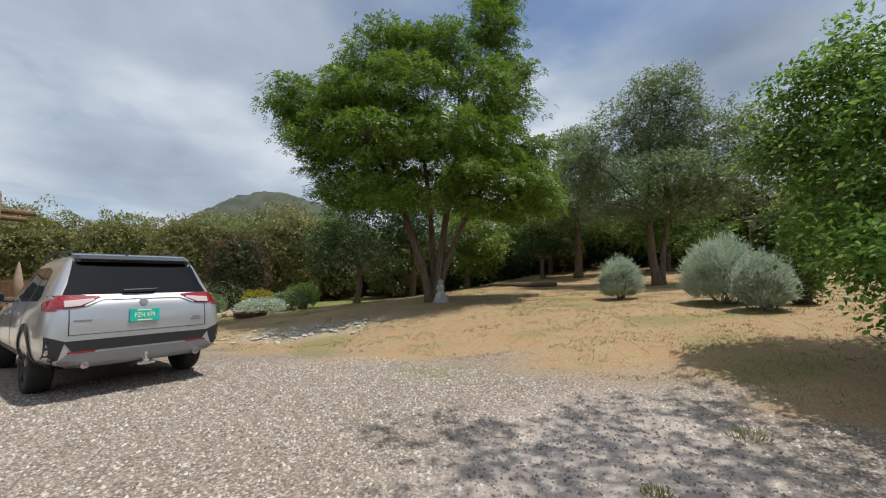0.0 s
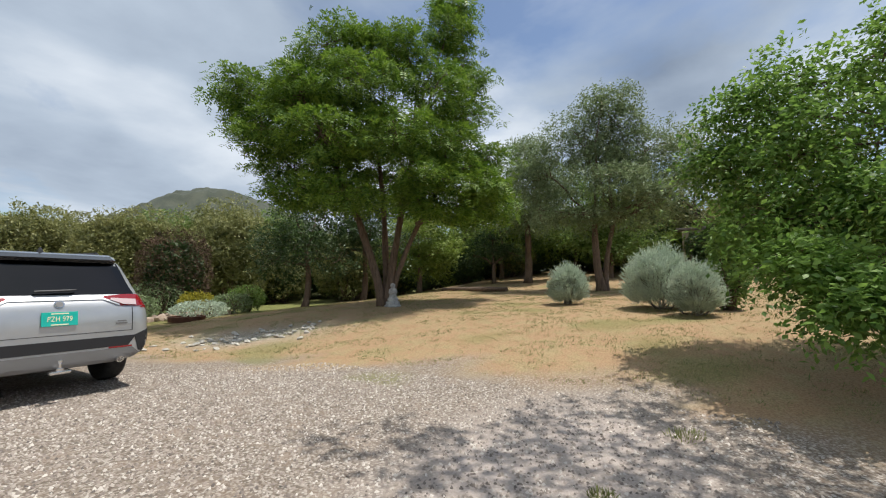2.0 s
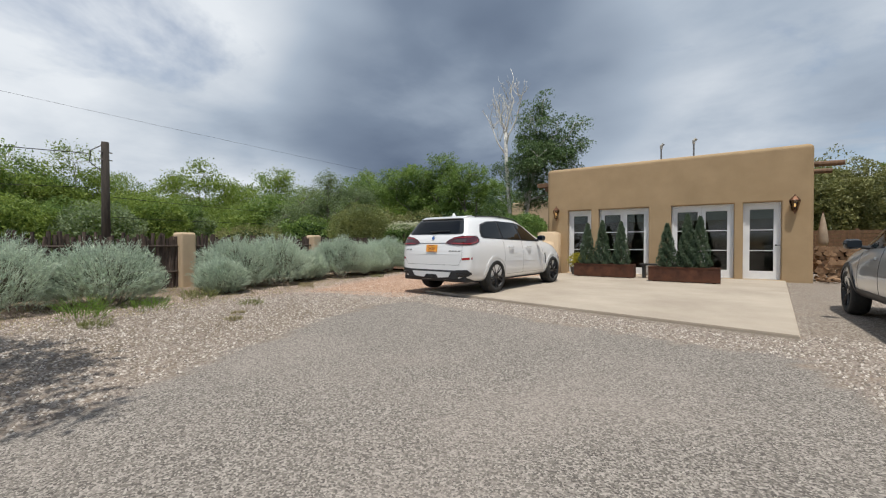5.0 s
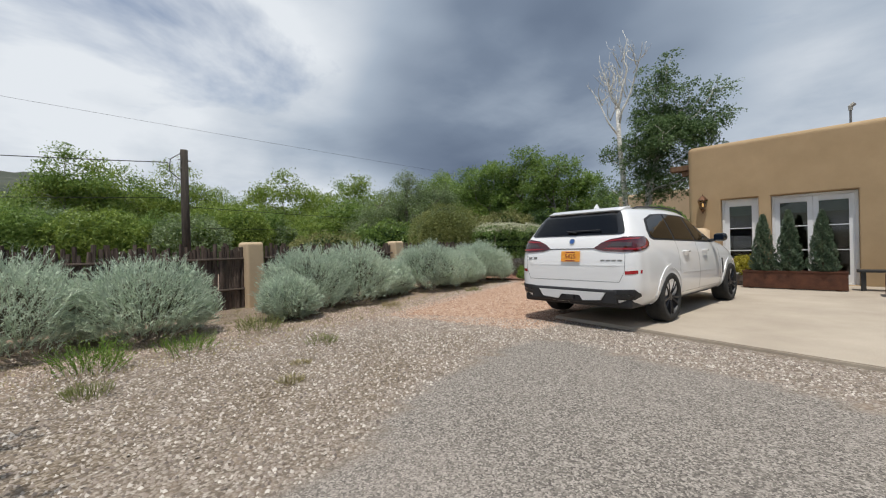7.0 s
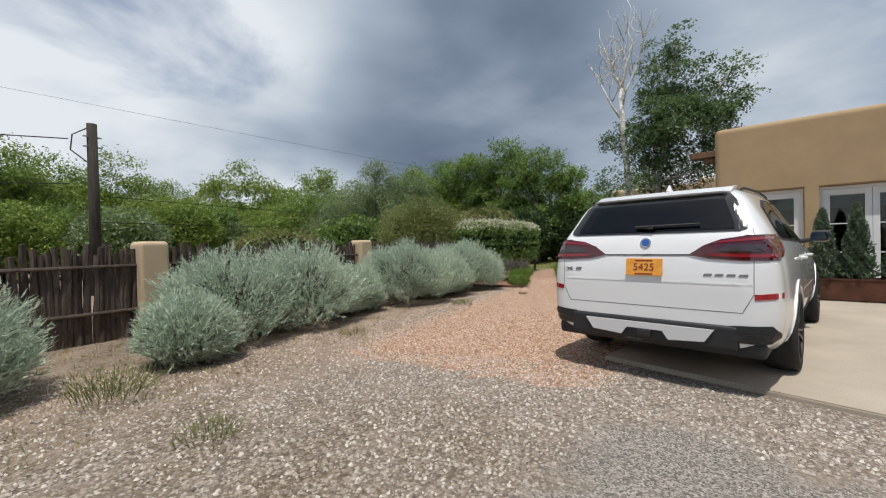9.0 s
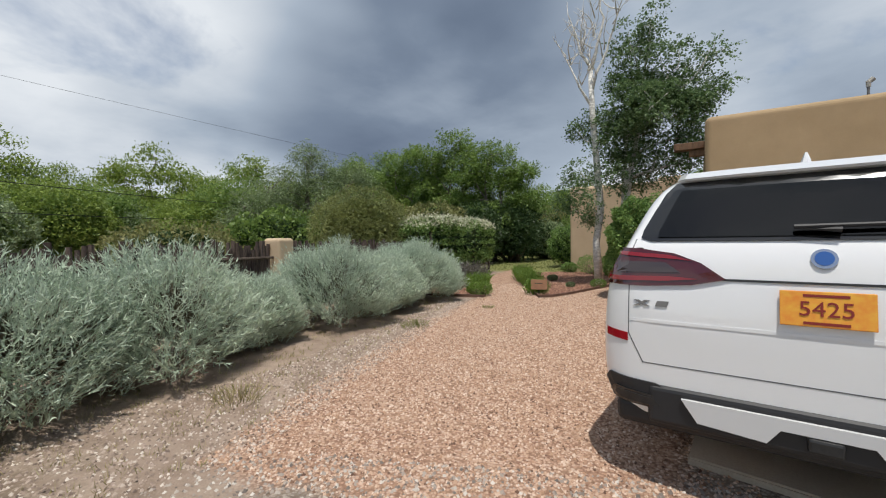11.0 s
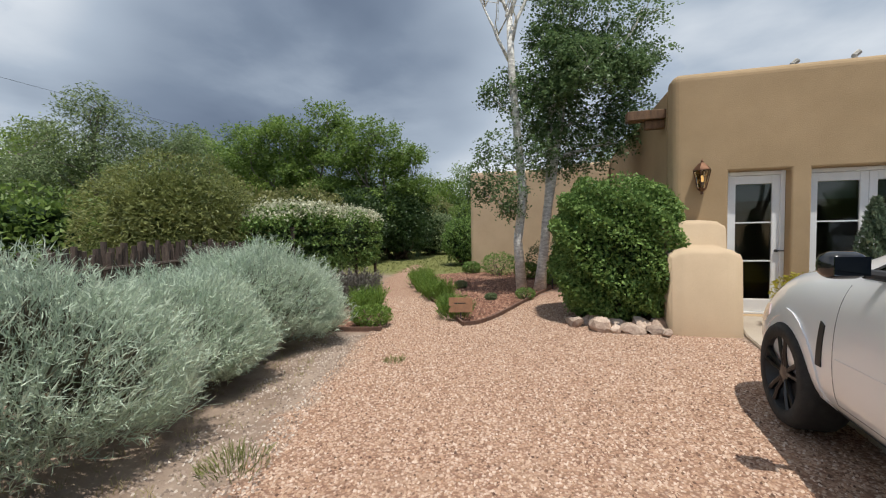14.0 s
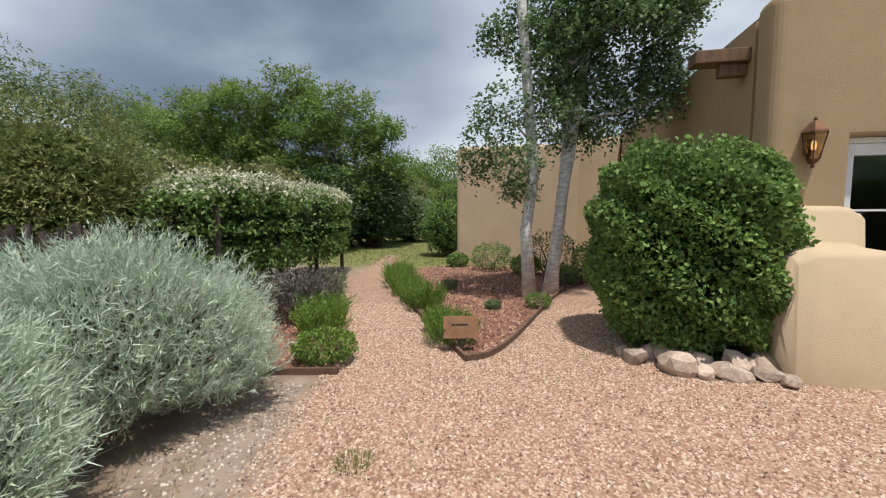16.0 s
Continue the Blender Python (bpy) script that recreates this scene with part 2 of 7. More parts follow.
L_LOCUST = leaf_mat("locust_leaf", (0.05, 0.12, 0.014), (0.23, 0.35, 0.045), 0.33)
L_APRICOT = leaf_mat("apricot_leaf", (0.072, 0.158, 0.03), (0.265, 0.41, 0.085), 0.48)
L_OLIVE = leaf_mat("silver_green_leaf", (0.11, 0.16, 0.072), (0.275, 0.345, 0.17), 0.34)
# dark trees, and the filler that paints inner shade of shrubs and hedge
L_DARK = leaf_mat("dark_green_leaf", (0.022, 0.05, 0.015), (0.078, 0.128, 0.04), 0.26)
L_ELM = leaf_mat("elm_leaf", (0.085, 0.155, 0.036), (0.25, 0.35, 0.085), 0.42)
L_YOUNG = leaf_mat("bright_leaf", (0.115, 0.185, 0.03), (0.30, 0.38, 0.08), 0.38)
L_SCRUB = leaf_mat("scrub_leaf", (0.13, 0.15, 0.05), (0.32, 0.315, 0.12), 0.34)
L_BROWN = leaf_mat("brown_twigs", (0.07, 0.045, 0.032), (0.15, 0.105, 0.07), 0.1, 0.9, 0.1)
L_ASPEN = leaf_mat("aspen_leaf", (0.057, 0.112, 0.039), (0.202, 0.291, 0.123), 0.37, 0.5, 0.4)
L_BUSH = leaf_mat("shrub_leaf", (0.075, 0.15, 0.038), (0.26, 0.38, 0.105), 0.33, 0.6, 0.25)
L_SAGE = leaf_mat("sage_leaf", (0.30, 0.375, 0.285), (0.645, 0.73, 0.575), 0.26, 0.8, 0.2)
L_SAGEIN = leaf_mat("sage_twigs", (0.07, 0.06, 0.042), (0.18, 0.16, 0.11), 0.1, 0.9, 0.2)
L_JUNIPER = leaf_mat("juniper_leaf", (0.055, 0.10, 0.055), (0.16, 0.21, 0.13), 0.2)
L_OLDJUN = leaf_mat("olive_juniper_leaf", (0.105, 0.135, 0.04), (0.30, 0.32, 0.105), 0.3)
L_LACE = leaf_mat("vine_flower", (0.45, 0.46, 0.30), (0.72, 0.70, 0.52), 0.3)
L_LAV = leaf_mat("lavender_stem", (0.12, 0.11, 0.085), (0.26, 0.23, 0.20), 0.15)
L_ROSE = leaf_mat("rosemary_leaf", (0.09, 0.17, 0.03), (0.25, 0.37, 0.07), 0.35)
L_YELLOW = leaf_mat("yellow_green_leaf", (0.25, 0.24, 0.02), (0.45, 0.40, 0.05), 0.3)
L_GRASS = leaf_mat("dry_grass", (0.22, 0.20, 0.09), (0.45, 0.38, 0.19), 0.25)
L_LAWN = leaf_mat("green_grass", (0.13, 0.16, 0.05), (0.28, 0.29, 0.10), 0.25)


# ---- geometry helpers ----
def finish(bm, name, material, parent=None, label="", smooth=False):
    me = bpy.data.meshes.new(name)
    bm.to_mesh(me)
    bm.free()
    for m in (material if isinstance(material, (list, tuple)) else [material]):
        me.materials.append(m)
    if smooth:
        me.polygons.foreach_set("use_smooth", [True] * len(me.polygons))
    ob = new(name, me)
    if parent is not None:
        ob.parent = parent
    if label:
        tagged(ob, label)
    return ob


def part(name, bm, material, parent, label="", smooth=False):
    return finish(bm, name, material, parent, label, smooth)


def thing(name, label, category, m=None, group="", kind=""):
    """An Empty at the thing's base that parents its parts."""
    ob = new(name)
    ob.empty_display_size = 0.1
    if m is not None:
        ob.matrix_world = m
    return tagged(ob, label, category, group, kind)


def box(x0, x1, y0, y1, z0, z1, bevel=0.0, seg=2, bm=None):
    bm2 = bmesh.new()
    vs = [bm2.verts.new((x, y, z)) for x in (x0, x1) for y in (y0, y1) for z in (z0, z1)]
    for f in ((0, 1, 3, 2), (4, 6, 7, 5), (0, 4, 5, 1), (2, 3, 7, 6), (0, 2, 6, 4), (1, 5, 7, 3)):
        bm2.faces.new([vs[i] for i in f])
    if bevel:
        bmesh.ops.bevel(bm2, geom=bm2.edges[:], offset=bevel, segments=seg, profile=0.5, affect="EDGES")
    if bm is None:
        return bm2
    merge(bm, bm2)
    return bm


def merge(bm, other, m=None):
    if m is not None:
        bmesh.ops.transform(other, matrix=m, verts=other.verts[:])
    me = bpy.data.meshes.new("tmp")
    other.to_mesh(me)
    other.free()
    bm.from_mesh(me)
    bpy.data.meshes.remove(me)


def lathe(profile, n=16, bm=None, centre=(0, 0, 0)):
    """Turn (radius, z) pairs about the z axis, capped at both ends."""
    bm = bm or bmesh.new()
    rings = []
    for r, z in profile:
        rings.append([bm.verts.new((centre[0] + r * math.cos(2 * math.pi * i / n), centre[1] + r * math.sin(2 * math.pi * i / n), centre[2] + z)) for i in range(n)])
    for a, b in zip(rings, rings[1:]):
        for i in range(n):
            bm.faces.new((a[i], a[(i + 1) % n], b[(i + 1) % n], b[i]))
    bm.faces.new(rings[0][::-1])
    bm.faces.new(rings[-1])
    return bm


def tube(points, radii, n=8, bm=None, wobble=0.0):
    """A tapered round tube along points."""
    bm = bm or bmesh.new()
    pts = [Vector(p) for p in points]
    prev = None
    for i, p in enumerate(pts):
        d = (pts[min(i + 1, len(pts) - 1)] - pts[max(i - 1, 0)]).normalized()
        side = d.orthogonal().normalized() if prev is None else (prev - d * prev.dot(d)).normalized()
        prev = side
        other = d.cross(side)
        ring = []
        for k in range(n):
            a = 2 * math.pi * k / n
            r = radii[i] * (1 + wobble * noise.noise((p * 3 + Vector((math.cos(a), math.sin(a), 0)) * 1.5)))
            ring.append(bm.verts.new(p + side * (r * math.cos(a)) + other * (r * math.sin(a))))
        if i:
            for k in range(n):
                bm.faces.new((last[k], last[(k + 1) % n], ring[(k + 1) % n], ring[k]))
        else:
            bm.faces.new(ring[::-1])
        last = ring
    bm.faces.new(last)
    return bm


def quads(name, verts, faces, material, parent=None, label="", smooth=False):
    """A mesh from numpy arrays of vertices and faces of one size."""
    me = bpy.data.meshes.new(name)
    n, k = faces.shape
    me.vertices.add(len(verts))
    me.vertices.foreach_set("co", np.asarray(verts, np.float32).ravel())
    me.loops.add(n * k)
    me.loops.foreach_set("vertex_index", np.asarray(faces, np.int32).ravel())
    me.polygons.add(n)
    me.polygons.foreach_set("loop_start", np.arange(0, n * k, k, dtype=np.int32))
    if smooth:
        me.polygons.foreach_set("use_smooth", np.ones(n, bool))
    me.materials.append(material)
    me.update(calc_edges=True)
    me.validate()
    ob = new(name, me)
    if parent is not None:
        ob.parent = parent
    if label:
        tagged(ob, label)
    return ob


def smoothstep(a, b, x):
    t = np.clip((x - a) / (b - a), 0, 1)
    return t * t * (3 - 2 * t)


def wave(x, y, s, seed=0):
    """A cheap smooth noise between about -1 and 1, for arrays."""
    r = np.random.RandomState(seed)
    out = 0 * x
    for k in range(5):
        a, b, c = r.uniform(-1, 1), r.uniform(-1, 1), r.uniform(0, 6.28)
        out = out + np.sin((a * x + b * y) * s * (1 + k * 0.6) * 2.2 + c)
    return out / 2.6


def ground_z(x, y):
    """Height of the ground: level drive, a lawn that rises towards +x, a hollow by the dry stream bed."""
    x, y = np.asarray(x, float), np.asarray(y, float)
    keep = 1 - 0.75 * smoothstep(5, 12, y)
    rise = 0.62 * smoothstep(8.6, 14.2, x) * keep + 0.05 * np.clip(x - 14, 0, 30) * (1 - 0.4 * smoothstep(6, 14, y))
    far = 0.06 * np.clip(x - 22, 0, 10) * (1 - smoothstep(6, 14, y))
    out = rise + far + 0.02 * wave(x, y, 0.9, 3) * smoothstep(8.5, 11, x)
    return out - 0.10 * np.exp(-((x - 10.6) ** 2 + (y - 4.6) ** 2) / 1.6)


def gz(x, y):
    return float(ground_z(x, y))


def inside(poly, x, y):
    res = np.zeros(x.shape, bool)
    n = len(poly)
    for i in range(n):
        (x0, y0), (x1, y1) = poly[i], poly[(i + 1) % n]
        hit = ((y0 > y) != (y1 > y)) & (x < (x1 - x0) * (y - y0) / (y1 - y0 + 1e-12) + x0)
        res ^= hit
    return res


# ---- plan of the ground ----
PATIO = [(4.87, 2.87), (5.62, 11.75), (-0.55, 11.75), (-0.9, 10.45), (-1.25, 8.0), (-1.62, 4.13)]
ASPHALT = [(1.6, -30), (0.9, -3.6), (0.15, -1.8), (-0.65, 0.0), (-1.15, 1.6), (-1.0, 2.75), (0.5, 2.55), (4.75, 1.75), (5.0, 0.6), (4.97, -2.0), (5.2, -4.5), (6.4, -30)]
PINK = [(-1.5, 3.1), (-4.1, 2.6), (-4.6, 4.0), (-5.4, 7.2), (-5.9, 9.9), (-7.0, 12.3), (-8.1, 14.75), (-9.2, 21), (-8.9, 21.2), (-8.55, 20.2), (-7.04, 14.95), (-5.69, 12.3), (-4.69, 10.44), (-4.3, 11.05),
        (-3.47, 14.3), (-2.5, 16.0), (-1.2, 16.0), (-1.4, 12.6), (-0.9, 10.45), (-1.25, 8.0), (-1.6, 4.2)]
MULCH_R = [(-4.69, 10.44), (-5.69, 12.3), (-7.04, 14.95), (-7.4, 17.0), (-6.2, 18.2), (-2.5, 18.5), (-2.5, 16.0), (-3.47, 14.3), (-4.3, 11.05)]
MULCH_L = [(-5.83, 9.88), (-6.94, 9.7), (-9.0, 9.6), (-9.6, 14.4), (-8.1, 14.75), (-7.0, 12.3)]
LAWN_EDGE = ((-40, 9.2), (-5, 9.6), (0.5, 9.9), (4.0, 8.2), (7.5, 7.9), (40, 7.6))


def build_ground():
    far = np.array([1.5, 3.5, 6, 10, 16, 25, 40, 60, 90, 130, 200, 320, 600, 1200, 2500.0])
    xs = np.concatenate([-16 - far[::-1], np.arange(-16, 24, 0.17), 24 + far])
    ys = np.concatenate([-9 - far[::-1], np.arange(-9, 25, 0.17), 25 + far])
    X, Y = np.meshgrid(xs, ys, indexing="ij")
    Z = ground_z(X, Y)
    jx = X + 0.10 * wave(X, Y, 3.0, 1) + 0.06 * wave(X, Y, 9.0, 2)
    jy = Y + 0.10 * wave(X, Y, 3.0, 4) + 0.06 * wave(X, Y, 9.0, 5)
    masks = {
        "asphalt": inside(ASPHALT, jx, jy).astype(float),
        "pink": inside(PINK, X + 0.5 * (jx - X), Y + 0.5 * (jy - Y)).astype(float),
        "mulch": (inside(MULCH_R, X, Y) | inside(MULCH_L, X, Y)).astype(float),
    }
    edge = np.interp(Y, [p[0] for p in LAWN_EDGE], [p[1] for p in LAWN_EDGE])
    masks["lawn"] = smoothstep(-0.5, 0.7, jx - edge + 0.5 * wave(X, Y, 1.2, 8))
    left = np.interp(Y, [-20, -3, 0, 2.6, 4.0, 7.2, 9.9, 30], [-2.2, -3.0, -3.5, -3.3, -3.9, -4.7, -5.4, -5.6])
    masks["dirt"] = smoothstep(-0.15, 0.7, left - jx)
    masks["green"] = smoothstep(16.5, 18, Y + 0.3 * wave(X, Y, 1, 9)) * (X < 0) + smoothstep(7.5, 12, Y) * (X > 9) + (X > 9) * (smoothstep(0.3, 1.2, wave(X, Y, 0.55, 12)) * 0.6)
    masks["dust"] = np.exp(-(((X - 7.9) / 1.7) ** 2 + ((Y + 3.15) / 1.05) ** 2) ** 2) * (0.85 + 0.15 * wave(X, Y, 2.5, 15))
    # darker brown tone over the ground west of the drive
    masks["brown_verge"] = smoothstep(0.2, -1.6, X + 0.35 * wave(X, Y, 1.3, 21)) * smoothstep(3.0, 1.0, Y + 0.4 * wave(X, Y, 1.1, 22)) * (0.62 + 0.38 * wave(X, Y, 2.6, 23))
    masks["creek"] = np.exp(-(((X - 10.7) * 0.75 + (Y - 4.4) * 0.45) ** 2 * 2.0 + ((Y - 4.4) * 0.75 - (X - 10.7) * 0.45) ** 2 * 0.6))
    n0, n1 = X.shape
    idx = np.arange(n0 * n1).reshape(n0, n1)
    faces = np.stack([idx[:-1, :-1], idx[1:, :-1], idx[1:, 1:], idx[:-1, 1:]], -1).reshape(-1, 4)
    ob = quads("ground", np.stack([X, Y, Z], -1).reshape(-1, 3), faces, ground_material(), smooth=True)
    for name, m in masks.items():
        att = ob.data.attributes.new(name, "FLOAT", "POINT")
        att.data.foreach_set("value", np.clip(m, 0, 1).astype(np.float32).ravel())
    return tagged(ob, "gravel drive, pink gravel path, dry lawn and bare soil", "ground", kind="structure")


def ground_material():
    m, add, link, p, out = base_mat("ground")
    pos = position(add)

    def noise_at(scale, detail=4.0):
        n = add("ShaderNodeTexNoise", Scale=scale, Detail=detail, Roughness=0.6)
        link(pos, n.inputs[0])
        return n.outputs[0]

    def stones(scale):
        v = add("ShaderNodeTexVoronoi", Scale=scale)
        link(pos, v.inputs[0])
        s = add("ShaderNodeSeparateColor")
        link(v.outputs["Color"], s.inputs[0])
        return s.outputs[0], v.outputs["Distance"]

    def mask(name):
        a = add("ShaderNodeAttribute")
        a.attribute_name = name
        return a.outputs["Fac"]

    def mix(f, a, b):
        n = add("ShaderNodeMix")
        n.data_type = "RGBA"
        link(f, n.inputs[0])
        link(a, n.inputs[6])
        link(b, n.inputs[7])
        return n.outputs[2]
    big, mid, fine = noise_at(0.45), noise_at(3.0), noise_at(45.0)
    r1, d1 = stones(52.0)
    r2, d2 = stones(95.0)
    gravel = ramp_node(add, link, r1, [(0.0, (0.14, 0.115, 0.092)), (0.35, (0.245, 0.207, 0.168)), (0.7, (0.33, 0.283, 0.235)), (1.0, (0.48, 0.435, 0.385))])
    gdirt = ramp_node(add, link, mid, [(0.3, (0.187, 0.142, 0.104)), (0.7, (0.312, 0.253, 0.2))])
    gravel = mix(ramp_node(add, link, mid, [(0.52, (0, 0, 0)), (0.66, (0.75, 0.75, 0.75))]), gravel, gdirt)
    asphalt = ramp_node(add, link, r2, [(0.0, (0.085, 0.075, 0.066)), (0.5, (0.205, 0.183, 0.16)), (1.0, (0.40, 0.36, 0.318))])
    worn = ramp_node(add, link, r2, [(0.0, (0.155, 0.137, 0.12)), (1.0, (0.37, 0.325, 0.285))])
    asphalt = mix(ramp_node(add, link, big, [(0.48, (0, 0, 0)), (0.7, (1, 1, 1))]), asphalt, worn)
    pink = ramp_node(add, link, r1, [(0.0, (0.232, 0.13, 0.088)), (0.3, (0.368, 0.225, 0.152)), (0.7, (0.456, 0.3, 0.212)), (1.0, (0.56, 0.427, 0.336))])
    pdirt = ramp_node(add, link, fine, [(0.3, (0.36, 0.237, 0.164)), (0.7, (0.464, 0.332, 0.24))])
    pink = mix(ramp_node(add, link, mid, [(0.5, (0, 0, 0)), (0.7, (0.6, 0.6, 0.6))]), pink, pdirt)
    soil = ramp_node(add, link, fine, [(0.3, (0.25, 0.16, 0.088)), (0.7, (0.43, 0.285, 0.165))])
    straw = ramp_node(add, link, fine, [(0.3, (0.21, 0.165, 0.085)), (0.7, (0.44, 0.35, 0.19))])
    lawn = mix(ramp_node(add, link, mid, [(0.42, (0, 0, 0)), (0.66, (0.85, 0.85, 0.85))]), soil, straw)
    green = ramp_node(add, link, fine, [(0.3, (0.10, 0.12, 0.035)), (0.7, (0.24, 0.23, 0.085))])
    dirt = ramp_node(add, link, mid, [(0.3, (0.21, 0.15, 0.112)), (0.7, (0.36, 0.278, 0.215))])
    mulch = ramp_node(add, link, r2, [(0.0, (0.085, 0.035, 0.022)), (0.6, (0.22, 0.10, 0.064)), (1.0, (0.36, 0.20, 0.135))])
    creek = ramp_node(add, link, r1, [(0.0, (0.16, 0.15, 0.12)), (0.6, (0.34, 0.31, 0.25)), (1.0, (0.6, 0.57, 0.5))])
    gap = ramp_node(add, link, d1, [(0.42, (0, 0, 0)), (0.80, (0.75, 0.75, 0.75))])
    under = ramp_node(add, link, mid, [(0.3, (0.10, 0.07, 0.05)), (0.7, (0.17, 0.125, 0.095))])
    gravel = mix(gap, gravel, under)
    pink = mix(gap, pink, ramp_node(add, link, mid, [(0.3, (0.15, 0.075, 0.05)), (0.7, (0.24, 0.135, 0.09))]))
    col = mix(mask("dirt"), gravel, dirt)
    brown_verge = ramp_node(add, link, r1, [(0.0, (0.085, 0.065, 0.045)), (0.6, (0.175, 0.135, 0.095)), (1.0, (0.33, 0.28, 0.22))])
    col = mix(mask("brown_verge"), col, brown_verge)
    dust = ramp_node(add, link, fine, [(0.3, (0.36, 0.305, 0.27)), (0.7, (0.46, 0.40, 0.36))])
    col = mix(mask("dust"), col, dust)
    col = mix(mask("lawn"), col, lawn)
    col = mix(mask("green"), col, green)
    col = mix(mask("creek"), col, creek)
    col = mix(mask("asphalt"), col, asphalt)
    col = mix(mask("pink"), col, pink)
    col = mix(mask("mulch"), col, mulch)
    link(col, p.inputs["Base Color"])
    p.inputs["Roughness"].default_value = 0.95
    p.inputs["Specular IOR Level"].default_value = 0.2
    h = math_node(add, link, "ADD", math_node(add, link, "MULTIPLY", d1, -0.8), math_node(add, link, "ADD", math_node(add, link, "MULTIPLY", d2, -0.4), math_node(add, link, "MULTIPLY", fine, 0.4)))
    bp = add("ShaderNodeBump", Strength=0.55, Distance=0.012)
    link(h, bp.inputs["Height"])
    link(bp.outputs[0], p.inputs["Normal"])
    return m


build_ground()

bm = bmesh.new()
ring = [(x, y) for x, y in PATIO]
low = [bm.verts.new((x, y, -0.08)) for x, y in ring]
top = [bm.verts.new((x, y, 0.045)) for x, y in ring]
bm.faces.new(top)
bm.faces.new(low[::-1])
for i in range(len(ring)):
    bm.faces.new((low[i], low[(i + 1) % len(ring)], top[(i + 1) % len(ring)], top[i]))
bmesh.ops.recalc_face_normals(bm, faces=bm.faces[:])
bmesh.ops.bevel(bm, geom=[e for e in bm.edges if all(v.co.z > 0 for v in e.verts)], offset=0.012, segments=2, affect="EDGES")
tagged(finish(bm, "patio", M_CONC), "worn tan concrete patio slab in front of the doors", "patio", kind="structure")

# ---- the adobe house ----
FY, FX0, FX1, FTOP = 11.74, -1.46, 6.22, 3.93
OPEN = [(-0.66, 0.18), (0.44, 2.06), (2.72, 4.40), (4.62, 5.52)]
DOOR_TOP, DOOR_BASE = 2.34, 0.05


def wall_with_openings(name, x0, x1, y0, y1, z0, z1, openings, material, round_r, label, cut=0.03):
    """A wall of real thickness; openings (x from, x to, z from, z to) go through it. Outer edges are rounded."""
    xs = sorted({x0, x1, *(v for o in openings for v in o[:2])})
    zs = sorted({z0, z1, *(v for o in openings for v in o[2:])})
    bm = bmesh.new()
    grid = {}

    def vert(x, z):
        if (x, z) not in grid:
            grid[(x, z)] = bm.verts.new((x, y0, z))
        return grid[(x, z)]
    for xa, xb in zip(xs, xs[1:]):
        for za, zb in zip(zs, zs[1:]):
            if any(o[0] <= xa and xb <= o[1] and o[2] <= za and zb <= o[3] for o in openings):
                continue
            bm.faces.new((vert(xa, za), vert(xb, za), vert(xb, zb), vert(xa, zb)))
    ext = bmesh.ops.extrude_face_region(bm, geom=bm.faces[:])
    bmesh.ops.translate(bm, vec=(0, y1 - y0, 0), verts=[v for v in ext["geom"] if isinstance(v, bmesh.types.BMVert)])
    bmesh.ops.recalc_face_normals(bm, faces=bm.faces[:])
    outer, inner = [], []
    for e in bm.edges:
        if len(e.link_faces) == 2 and e.calc_face_angle(0) > 1.0:
            a, b = e.verts[0].co, e.verts[1].co
            if min(a.z, b.z) < z0 + 1e-4 and max(a.z, b.z) < z0 + 1e-4:
                continue
            out = (abs(a.x - x0) < 1e-4 and abs(b.x - x0) < 1e-4) or (abs(a.x - x1) < 1e-4 and abs(b.x - x1) < 1e-4) or (abs(a.z - z1) < 1e-4 and abs(b.z - z1) < 1e-4)
            (outer if out else inner).append(e)
    bmesh.ops.bevel(bm, geom=outer, offset=round_r, segments=5, profile=0.5, affect="EDGES")
    inner = [e for e in bm.edges if len(e.link_faces) == 2 and e.calc_face_angle(0) > 1.0 and e.verts[0].co.z < z1 - round_r * 1.5 and min(v.co.z for v in e.verts) > z0 - 1]
    bmesh.ops.bevel(bm, geom=inner, offset=cut, segments=3, profile=0.5, affect="EDGES")
    return tagged(finish(bm, name, material, smooth=False), label, "wall", kind="structure")


wall_with_openings("wall_south", FX0, FX1, FY, FY + 0.42, -0.1, FTOP, [(a, b, DOOR_BASE, DOOR_TOP) for a, b in OPEN], M_STUCCO, 0.13, "tan adobe stucco house front with rounded parapet")
BACK = FY + 7.5
for name, x0, x1, y0, y1 in (("wall_west", FX0 + 0.02, FX0 + 0.40, FY + 0.424, BACK), ("wall_east", FX1 - 0.40, FX1 - 0.02, FY + 0.424, BACK), ("wall_north", FX0 + 0.02, FX1 - 0.02, BACK + 0.004, BACK + 0.4)):
    bm = box(x0, x1, y0, y1, -0.1, FTOP - 0.03)
    bmesh.ops.bevel(bm, geom=[e for e in bm.edges if all(v.co.z > 3 for v in e.verts)], offset=0.12, segments=4, affect="EDGES")
    tagged(finish(bm, name, M_STUCCO), "tan adobe stucco side wall of the house", "wall", kind="structure")
tagged(finish(box(FX0 + 0.404, FX1 - 0.404, FY + 0.424, BACK, 3.3, 3.5), "roof", M_ROOFING), "flat roof behind the parapet", "roof", kind="structure")
tagged(finish(box(FX0 + 0.404, FX1 - 0.404, FY + 0.424, BACK, 2.75, 2.85), "ceiling", M_INT), "plain plaster ceiling", "ceiling", kind="structure")
tagged(finish(box(FX0 + 0.404, FX1 - 0.404, FY + 0.424, BACK, -0.05, 0.04), "floor", M_DARKWOOD), "dark floor inside the house", "floor", kind="structure")
tagged(finish(box(FX0 + 0.404, FX1 - 0.404, FY + 4.4, FY + 4.5, 0.04, 2.75), "wall_inner", M_INT), "plain room wall inside the house", "wall", kind="structure")


